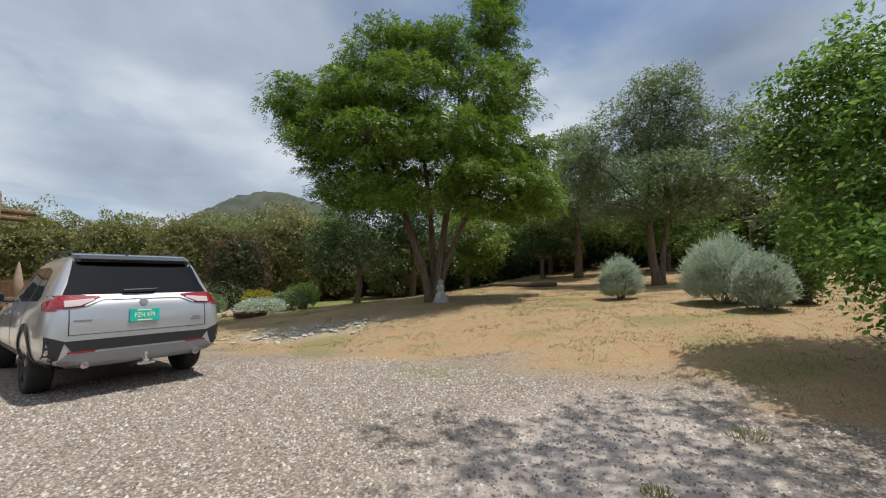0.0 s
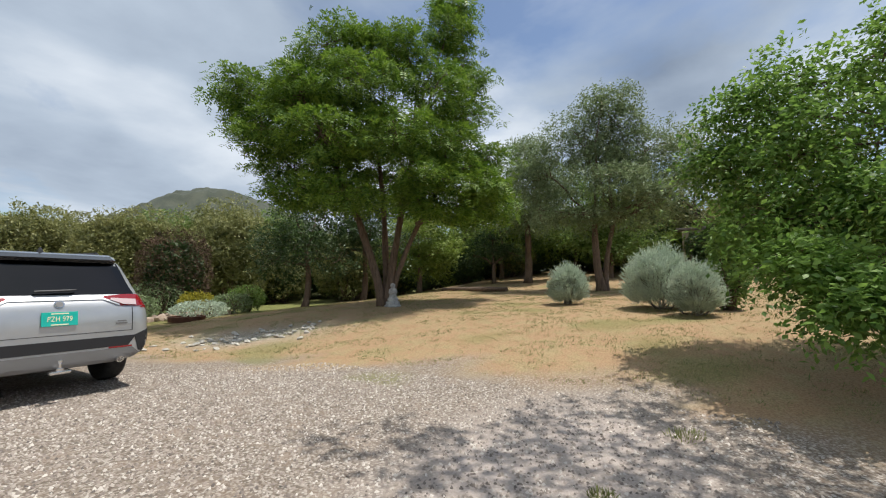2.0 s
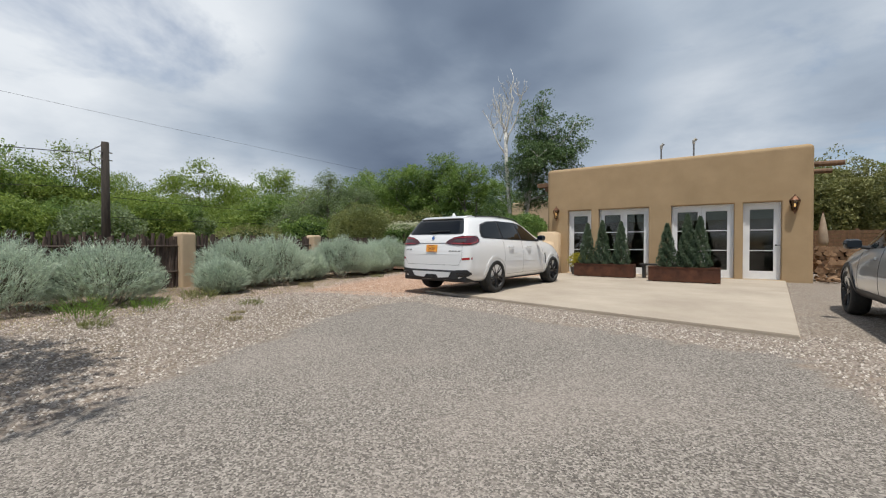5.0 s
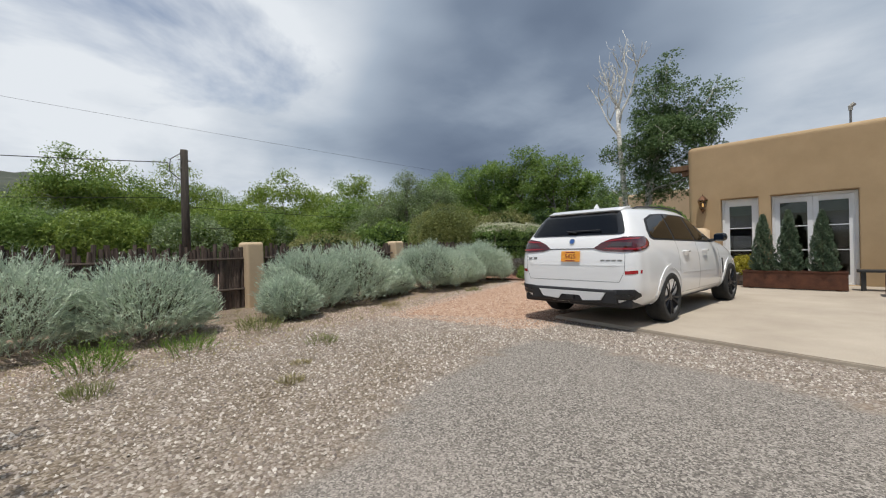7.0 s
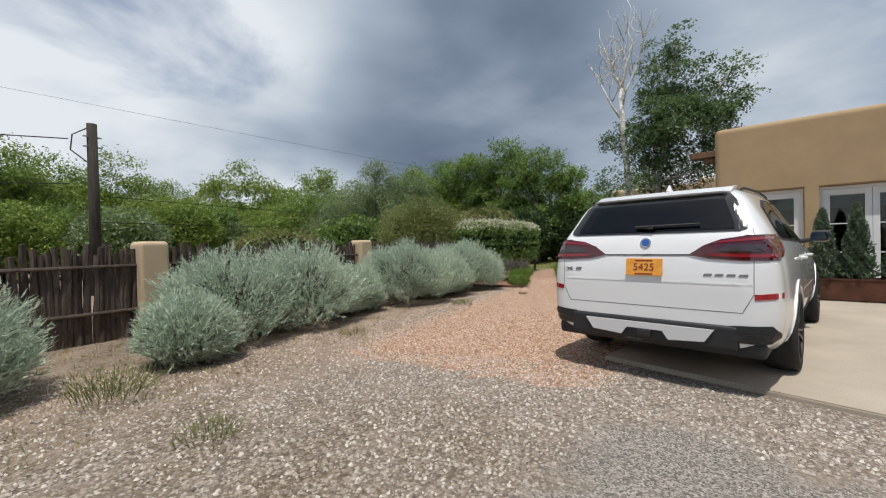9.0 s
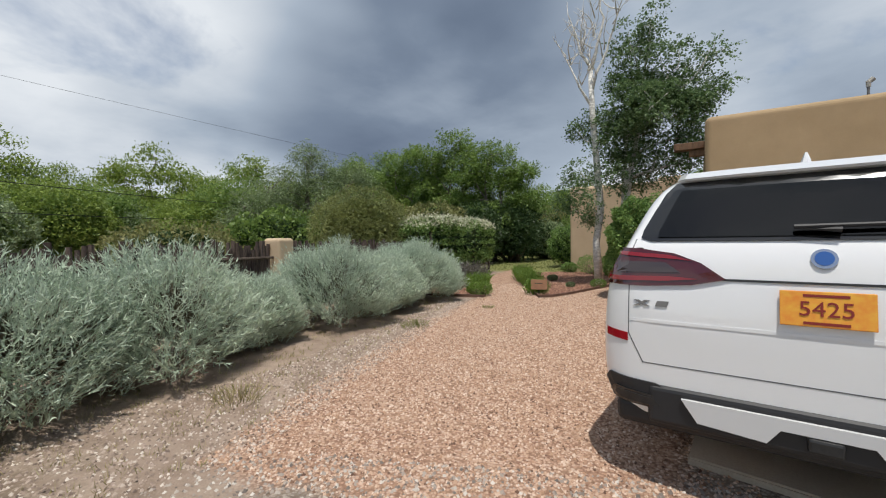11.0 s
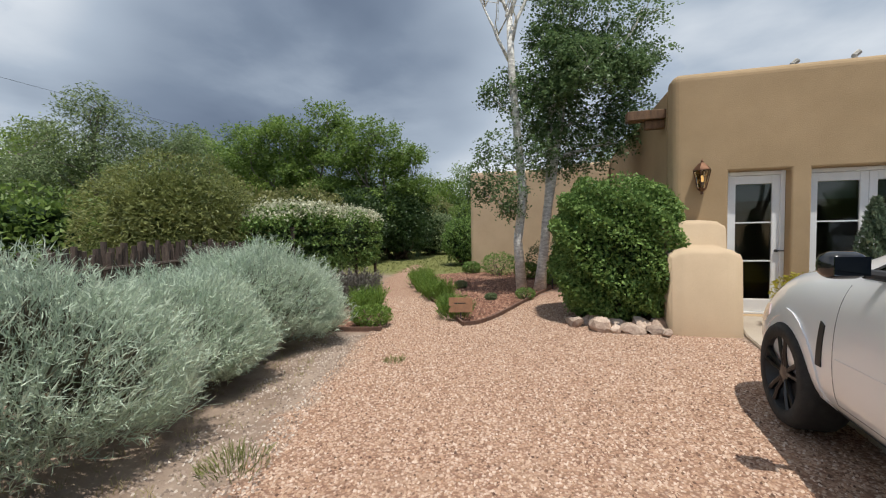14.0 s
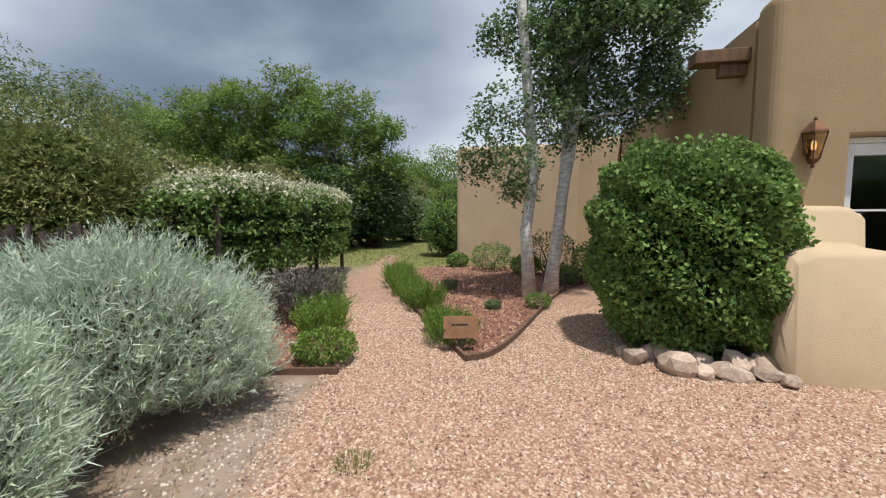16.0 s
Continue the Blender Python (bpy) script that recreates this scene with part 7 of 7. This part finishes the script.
part("lettering_bar", box(-0.1, 0.08, -0.014, -0.0105, 0.30, 0.315), M_BLACK, s)
part("stake", tube([(0, 0.012, -0.1), (0, 0.012, 0.3)], [0.012, 0.012], 6), M_BLACK, s)
for x, y in ((-3.35, 14.55), (-2.95, 15.3)):
    l = thing("path_light", "small black path light in the bed", "path light", pose(x, y, 0), "path lights")
    part("post", tube([(0, 0, -0.05), (0, 0, 0.34)], [0.018, 0.018], 8), M_BLACK, l)
    part("cap", lathe([(0.0, 0.32), (0.05, 0.32), (0.045, 0.36), (0.0, 0.38)], 10), M_BLACK, l)

# ---- patio things ----
def planter(x0, x1, y0, seed, trees):
    w = x1 - x0
    t = thing("steel_planter", "long rusted steel planter box with small conifers", "planter", pose(x0, y0, 0.045), "planters before the doors")
    hgt = 0.42
    bm = box(0, w, 0, 0.03, 0.02, hgt, 0.004)
    box(0, w, 0.42, 0.45, 0.02, hgt, 0.004, bm=bm)
    box(0.0, 0.03, 0.032, 0.418, 0.02, hgt, 0.004, bm=bm)
    box(w - 0.03, w, 0.032, 0.418, 0.02, hgt, 0.004, bm=bm)
    part("box", bm, M_RUST, t)
    part("rim", box(-0.012, w + 0.012, -0.012, 0.012, hgt - 0.03, hgt + 0.003, 0.004), M_RUST, t)
    part("soil", box(0.032, w - 0.032, 0.032, 0.418, 0.1, hgt - 0.04), M_EDGE, t)
    for k in range(3):
        part("foot", box(0.1 + k * (w - 0.3) / 2, 0.2 + k * (w - 0.3) / 2, 0.05, 0.4, 0, 0.02), M_RUST, t)
    for i, (px, h) in enumerate(trees):
        rng = np.random.RandomState(seed + i)
        c = thing("dwarf_conifer", "slim blue-green conifer growing in the planter", "conifer", pose(x0 + px, y0 + 0.22, 0.045 + hgt - 0.05), "conifers in the planters")
        n = 5200
        z = rng.uniform(0, 1, n) ** 1.25
        a = rng.uniform(0, 6.283, n)
        r = (0.27 * (1 - z) ** 0.75 * np.minimum(1, z * 6 + 0.55) + 0.015) * (0.85 + 0.25 * np.sin(a * 5 + z * 22)) * np.where(rng.uniform(size=n) < 0.6, 1, rng.uniform(0.4, 1, n))
        p = np.stack([np.cos(a) * r, np.sin(a) * r, z * h + 0.03], 1)
        d = unit(np.stack([np.cos(a) * 0.8, np.sin(a) * 0.8, 0.9 + 0 * a], 1))
        v, f = leaf_array(p, 0.075, d * 1.2, 0.3, rng, 0)
        quads("foliage", v, f, L_JUNIPER, c)
        part("trunk", tube([(0, 0, -0.05), (0, 0, h * 0.85)], [0.025, 0.006], 6), M_BARK, c)


planter(0.03, 1.85, 10.2, 700, ((0.38, 1.35), (0.85, 1.42), (1.42, 1.38)))
planter(2.36, 4.08, 9.5, 720, ((0.45, 1.25), (0.95, 1.5), (1.25, 1.42)))
b = thing("garden_bench", "low black metal bench between the planters", "bench", pose(1.98, 10.5, 0.045))
part("seat", box(0, 1.0, 0, 0.38, 0.40, 0.45, 0.01), M_BLACK, b)
for x in (0.06, 0.86):
    part("leg", box(x, x + 0.08, 0.04, 0.34, 0, 0.398, 0.008), M_BLACK, b)
p = thing("plant_pot", "dark round pot with a yellow-green leafy plant", "potted plant", pose(-0.02, 10.95, 0.045))
part("pot", lathe([(0.0, 0.0), (0.22, 0.0), (0.28, 0.12), (0.29, 0.26), (0.26, 0.27), (0.0, 0.24)], 24), M_CERAMIC, p, smooth=False)
rng = np.random.RandomState(77)
q = unit(rng.normal(size=(1500, 3))) * rng.uniform(0.4, 1, (1500, 1)) * np.array([0.42, 0.36, 0.32]) + np.array([0, 0, 0.48])
v, f = leaf_array(q, 0.085, None, 0.3, rng)
quads("foliage", v, f, L_YELLOW, p)
part("stem_base", tube([(0, 0, 0.2), (0.02, 0, 0.45)], [0.05, 0.03], 6), M_BARK, p)

# ---- east side of the house: firewood, tarp, umbrella, board fence ----
fw = thing("firewood_stack", "stack of split firewood beside the house", "firewood", pose(6.75, 12.6, 0))
rng = np.random.RandomState(21)
log_mesh = []
for k in range(4):
    ob = finish(tube([(0, 0, 0), (0.01, 0.2, 0.005), (0, 0.42, 0)], [0.07 + 0.012 * k, 0.075 + 0.01 * k, 0.07 + 0.008 * k], 5, None, 0.4), "tmp", M_SPLIT)
    log_mesh.append(ob.data)
    bpy.data.objects.remove(ob)
for row in range(8):
    for col in range(9):
        ob = new("log", log_mesh[rng.randint(4)])
        ob.parent = fw
        ob.matrix_local = pose(col * 0.15 - 0.3 + rng.normal() * 0.015 + (row % 2) * 0.07, rng.normal() * 0.03, 0.07 + row * 0.125, 0, 0, rng.normal() * 4)
for i in range(9):
    ob = finish(tube([(0, 0, 0), (0.5, 0.03, 0.01)], [0.05, 0.045], 5, None, 0.4), "loose_log", M_SPLIT)
    ob.matrix_world = pose(6.5 + rng.uniform(0, 0.9), 11.9 + rng.uniform(-0.3, 0.4), 0.05 + 0.03 * (i % 3), 0, rng.uniform(-6, 6), rng.uniform(0, 180))
    tagged(ob, "loose split log lying by the firewood stack", "log", "loose logs")
bm = bmesh.new()
bmesh.ops.create_icosphere(bm, subdivisions=4, radius=1)
for v in bm.verts:
    w = noise.noise(v.co * 3.0) * 0.12
    v.co = Vector((v.co.x * (1.0 + w), v.co.y * (0.8 + w), max(-0.05, v.co.z * (0.85 + w * 0.8) + 0.1)))
tp = finish(bm, "tarpaulin", M_TARP, smooth=True)
tp.matrix_world = pose(8.3, 13.6, 0)
tagged(tp, "shiny black tarpaulin thrown over a heap", "tarpaulin")
u = thing("patio_umbrella", "closed tan patio umbrella on a pole", "umbrella", pose(7.1, 16.4, 0))
part("pole", tube([(0, 0, 0), (0, 0, 2.25)], [0.025, 0.022], 8), M_DARKWOOD, u)
part("canopy", lathe([(0.10, 1.0), (0.17, 1.15), (0.13, 1.55), (0.07, 1.95), (0.02, 2.2), (0.0, 2.25)], 12), M_CLOTH, u, smooth=True)
part("base", lathe([(0.25, 0.0), (0.24, 0.05), (0.05, 0.09), (0.03, 0.2)], 16), M_BLACK, u)
fb = thing("board_fence", "brown horizontal board fence behind the woodpile", "fence", pose(6.3, 18.2, 0))
for i in range(10):
    part("board", box(0.0, 6.0, 0, 0.025, 0.08 + i * 0.155, 0.222 + i * 0.155, 0.003), M_DARKWOOD, fb)
for i in range(4):
    part("post", box(0.1 + i * 1.9, 0.2 + i * 1.9, 0.027, 0.12, -0.1, 1.68), M_DARKWOOD, fb)

# ---- lawn things ----
sx, sy = 14.3, 3.3
bm = lathe([(0.0, 0), (0.24, 0.0), (0.24, 0.05), (0.19, 0.08), (0.20, 0.14), (0.15, 0.18), (0.16, 0.24), (0.12, 0.28), (0.10, 0.36), (0.13, 0.42), (0.11, 0.50), (0.06, 0.55), (0.075, 0.60), (0.06, 0.66), (0.0, 0.69)], 20)
for v in bm.verts:
    v.co += v.co.normalized() * 0.012 * noise.noise(v.co * 14)
st_ = finish(bm, "garden_statue", M_STONE)
st_.matrix_world = pose(sx, sy, gz(sx, sy) - 0.02)
tagged(st_, "small weathered grey stone garden statue beside the tree", "statue")
rng = np.random.RandomState(31)
for i in range(60):
    a = i / 59
    x, y = 9.6 + 4.6 * a + rng.normal() * 0.2, 10.6 + 1.6 * math.sin(a * 2.2) + rng.normal() * 0.25 - a * 0.8
    stone(x, y, rng.uniform(0.10, 0.22), 800 + i, "stones edging the garden bed", "reddish stone edging the garden bed")
for i in range(70):
    a = rng.uniform(0, 1)
    x, y = 9.9 + rng.normal() * 0.45 + a * 1.4, 5.2 - a * 1.9 + rng.normal() * 0.35
    stone(x, y, rng.uniform(0.04, 0.10), 900 + i, "stones of the dry stream bed", "pale rounded stone in the dry stream bed", M_PALESTONE, 0.5)
pd = finish(lathe([(0.0, 0.0), (0.5, 0.0), (0.52, 0.16), (0.46, 0.17), (0.44, 0.10), (0.0, 0.09)], 24), "fire_ring", M_RUST)
pd.matrix_world = pose(11.9, 9.6, gz(11.9, 9.6))
tagged(pd, "low dark round fire ring at the edge of the lawn", "fire ring")
for i, (x, y, r, h, lf) in enumerate(((12.6, 10.2, 0.8, 0.6, L_SAGE), (13.4, 12.0, 0.6, 0.9, L_YELLOW), (14.2, 11.0, 0.7, 0.8, L_OLIVE), (11.4, 12.2, 0.8, 0.9, L_OLIVE), (15.2, 11.6, 0.7, 1.1, L_ELM), (10.2, 12.6, 0.7, 0.8, L_SCRUB), (12.6, 13.2, 0.9, 1.3, L_OLIVE), (8.6, 13.4, 0.8, 1.2, L_ELM))):
    shrub_mound("border_plant", (x, y), (r, r, h), lf, 2200, 0.09, "low flowering shrub in the stone-edged border" if lf is L_YELLOW else "low grey-green shrub in the stone-edged border", "shrub", 980 + i, 0.4, "border shrubs")
lg = finish(tube([(22.2, 6.4, gz(22, 6.4) + 0.09), (21.2, 4.2, gz(21.2, 4.2) + 0.09), (20.6, 2.4, gz(20.6, 2.4) + 0.09)], [0.1, 0.11, 0.1], 8, None, 0.3), "log_border", M_BARK)
tagged(lg, "long dark log lying along the lawn edge", "log")
tr_ = thing("garden_trellis", "weathered wooden pole trellis at the far lawn edge", "trellis", pose(26.5, 9.5, gz(26.5, 9.5), 0, 0, -50))
for x, h in ((0, 2.3), (0.9, 2.0), (1.2, 3.0), (2.3, 1.3), (3.2, 1.2)):
    part("post", tube([(x, 0, -0.1), (x + 0.03, 0, h)], [0.06, 0.05], 7), M_RAIL, tr_)
for z in (0.5, 1.1):
    part("rail", tube([(0.9, 0.08, z), (3.3, 0.08, z)], [0.045, 0.045], 7), M_RAIL, tr_)
sh = thing("garden_shed", "pale board shed with a low flat roof", "shed", pose(30.0, -3.8, gz(30, -5) - 0.05, 0, 0, -90))
for i in range(22):
    part("board", box(i * 0.17, i * 0.17 + 0.165, 0, 0.03, 0, 2.2, 0.004), M_SHED, sh)
part("side_wall", box(0, 0.05, 0.035, 3.0, 0, 2.2), M_SHED, sh)
part("far_wall", box(3.69, 3.74, 0.035, 3.0, 0, 2.2), M_SHED, sh)
part("back_wall", box(0.055, 3.685, 2.95, 3.0, 0, 2.2), M_SHED, sh)
part("roof", box(-0.25, 4.0, -0.3, 3.2, 2.205, 2.33, 0.02), M_ROOFING, sh)

# ---- hills ----
M_HILL = surf("wooded_hill", (0.036, 0.047, 0.034), (0.082, 0.088, 0.062), 0.10, 0.95, 0.0, 0.9)


def hill(name, cx, cy, rx, ry, h, seed, turn=0):
    n = 70
    u = np.linspace(-1, 1, n)
    X, Y = np.meshgrid(u, u, indexing="ij")
    R = np.sqrt(X ** 2 + Y ** 2)
    Z = h * np.clip(1 - R ** 1.4, 0, 1) * (1 + 0.05 * wave(X, Y, 3.0, seed) + 0.015 * wave(X, Y, 9.0, seed + 1)) + 0.02 * h * wave(X, Y, 22.0, seed + 2) * (R < 0.95)
    Z = np.where(R > 1, -3, Z)
    c, s = math.cos(radians(turn)), math.sin(radians(turn))
    V = np.stack([cx + X * rx * c - Y * ry * s, cy + X * rx * s + Y * ry * c, Z - 1], -1).reshape(-1, 3)
    idx = np.arange(n * n).reshape(n, n)
    F = np.stack([idx[:-1, :-1], idx[1:, :-1], idx[1:, 1:], idx[:-1, 1:]], -1).reshape(-1, 4)
    ob = quads(name, V, F, M_HILL, smooth=True)
    tagged(ob, "distant wooded hill under the clouds", "hill", kind="structure")


hill("backdrop_hill_1", 172, 285, 125, 130, 75, 41, 30)
hill("backdrop_hill_2", 80, 330, 230, 120, 40, 44, 10)
hill("backdrop_hill_3", -270, -10, 120, 150, 44, 47, 0)
hill("backdrop_hill_4", -130, 520, 200, 150, 42, 50, 0)
hill("backdrop_hill_5", 330, 60, 150, 300, 60, 52, 0)

# ---- loose gravel, grass and weeds ----
def gravel(name, n, test, palette, size, seed, label, lift=0.0):
    rng = np.random.RandomState(seed)
    x, y = test(rng, n)
    n = len(x)
    r = size * rng.uniform(0.5, 1.3, n)
    base = np.array([[1, 0, -0.3], [0, 1, -0.3], [-1, 0, -0.3], [0, -1, -0.3], [0, 0, 0.7]], float)
    v = base[None] * rng.uniform(0.65, 1.25, (n, 5, 1)) * r[:, None, None]
    v[:, 4, :2] = rng.normal(size=(n, 2)) * r[:, None] * 0.3
    a = rng.uniform(0, 6.283, n)
    c, s = np.cos(a)[:, None], np.sin(a)[:, None]
    vx, vy = v[..., 0] * c - v[..., 1] * s, v[..., 0] * s + v[..., 1] * c
    vz = v[..., 2] + vx * rng.normal(size=(n, 1)) * 0.3
    P3 = np.stack([vx + x[:, None], vy + y[:, None], vz + (ground_z(x, y) + 0.25 * r)[:, None]], -1).reshape(-1, 3)
    tri = np.array([[0, 1, 4], [1, 2, 4], [2, 3, 4], [3, 0, 4]])
    F = (np.arange(n)[:, None, None] * 5 + tri[None]).reshape(-1, 3)
    m, add, link, p, out = base_mat(name)
    col = ramp_node(add, link, add("ShaderNodeNewGeometry").outputs["Random Per Island"], palette)
    link(col, p.inputs["Base Color"])
    p.inputs["Roughness"].default_value = 0.9
    ob = quads(name, P3, F, m)
    return tagged(ob, label, "gravel", kind="stuff")


def scatter(poly, extra=None):
    xs_, ys_ = [p[0] for p in poly], [p[1] for p in poly]

    def test(rng, n):
        x, y = rng.uniform(min(xs_), max(xs_), n * 3), rng.uniform(min(ys_), max(ys_), n * 3)
        ok = inside(poly, x, y)
        if extra is not None:
            ok &= extra(x, y)
        return x[ok][:n], y[ok][:n]
    return test


PINKS = [(0.0, (0.10, 0.05, 0.032)), (0.35, (0.38, 0.23, 0.145)), (0.7, (0.508, 0.353, 0.254)), (1.0, (0.623, 0.5, 0.402))]
GREYS = [(0.0, (0.115, 0.094, 0.082)), (0.4, (0.279, 0.23, 0.193)), (0.75, (0.385, 0.336, 0.287)), (1.0, (0.574, 0.525, 0.467))]
MULCHES = [(0.0, (0.08, 0.035, 0.022)), (0.6, (0.23, 0.11, 0.07)), (1.0, (0.40, 0.24, 0.165))]
near_pink = [(-1.3, 3.2), (-4.2, 2.6), (-4.7, 4.0), (-5.5, 7.2), (-6.0, 9.9), (-7.2, 12.8), (-6.1, 13.0), (-4.69, 10.44), (-3.6, 13.4), (-1.4, 12.6), (-1.0, 10.3), (-1.25, 8.0)]
gravel("pink_gravel", 62000, scatter(near_pink), PINKS, 0.0115, 51, "loose pink crushed gravel")
not_road = lambda x, y: ~inside(ASPHALT, x, y) & ~inside(PATIO, x, y)
gravel("grey_gravel", 56000, scatter([(-4.2, -3.5), (1.3, -4.2), (1.0, -3), (5.0, -3), (5.4, -4.6), (9.6, -4.6), (9.6, 1.0), (8.0, 3.0), (5.0, 3.2), (4.8, 2.6), (-1.4, 4.0), (-4.0, 2.9), (-4.6, 0)], not_road), GREYS, 0.014, 52, "loose grey-tan gravel on the drive")
MIXED = [(0.0, (0.12, 0.085, 0.066)), (0.4, (0.30, 0.225, 0.178)), (0.75, (0.41, 0.33, 0.27)), (1.0, (0.58, 0.51, 0.44))]
gravel("roadside_gravel", 16000, scatter([(-3.4, -3.6), (-4.6, 0), (-4.0, 2.9), (-4.4, 4.2), (-5.3, 7.2), (-6.0, 9.6), (-6.7, 9.6), (-6.0, 7.0), (-5.4, 4.0), (-5.8, 0), (-5.2, -3.6)]), MIXED, 0.013, 57, "loose pinkish gravel beside the sage bushes")
gravel("bark_mulch", 15000, scatter(MULCH_R), MULCHES, 0.028, 53, "red-brown bark mulch in the bed")
gravel("bark_mulch", 9000, scatter(MULCH_L), MULCHES, 0.028, 54, "red-brown bark mulch in the bed")


def grass(name, n, test, leaf, h, w, seed, label):
    rng = np.random.RandomState(seed)
    x, y = test(rng, n)
    n = len(x)
    x, y = np.repeat(x, 5) + rng.normal(size=n * 5) * 0.025, np.repeat(y, 5) + rng.normal(size=n * 5) * 0.025
    b = np.stack([x, y, ground_z(x, y)], 1)
    d = unit(np.stack([rng.normal(size=len(x)) * 0.5, rng.normal(size=len(x)) * 0.5, 1 + 0 * x], 1))
    v, f = slivers(b, d, h, w, rng)
    return tagged(quads(name, v, f, leaf), label, "grass", kind="stuff")


lawn_poly = [(9.8, -8.5), (9.9, 0.8), (8.1, 5.0), (8.2, 11), (24, 11), (24, -8.5)]
grass("lawn_grass", 15000, scatter(lawn_poly, lambda x, y: wave(x, y, 0.9, 12) > 0.1), L_LAWN, 0.035, 0.006, 61, "short patchy green grass on the lawn")
grass("dry_grass", 15000, scatter(lawn_poly), L_GRASS, 0.035, 0.006, 62, "short straw-coloured dry grass on the lawn")
grass("roadside_grass", 2600, scatter([(-3.0, -4), (-4.0, 2.4), (-4.9, 4.5), (-6.3, 9.6), (-8.5, 9.4), (-7.3, -4)]), L_GRASS, 0.06, 0.006, 63, "dry weeds among the sage bushes")
grass("path_grass", 5200, scatter([(-12, 17.5), (-2, 18), (-2, 30), (-14, 30)]), L_LAWN, 0.07, 0.01, 64, "short grass beyond the gravel path")
for i, (x, y, r, h, lf) in enumerate(((-3.15, 0.75, 0.22, 0.12, L_LAWN), (-1.9, -0.25, 0.12, 0.08, L_GRASS), (-4.0, -0.6, 0.3, 0.28, L_ROSE), (-3.8, -1.5, 0.3, 0.4, L_ROSE), (-4.6, 0.5, 0.3, 0.3, L_LAWN), (-2.9, -1.6, 0.18, 0.15, L_LAWN), (-2.4, 0.1, 0.1, 0.06, L_GRASS), (-4.9, 3.3, 0.2, 0.15, L_GRASS), (-5.3, 6.4, 0.2, 0.15, L_LAWN), (-5.1, 8.6, 0.12, 0.07, L_LAWN), (8.9, -3.9, 0.15, 0.07, L_LAWN), (7.6, -3.5, 0.08, 0.05, L_LAWN))):
    tuft("weed_clump", (x, y), r, h, lf, 160, "small green weed clump growing in the gravel" if lf is L_LAWN else "dry straw-coloured weed clump in the gravel", "weed", 990 + i, 0.006, 0.7, "weeds in the gravel")
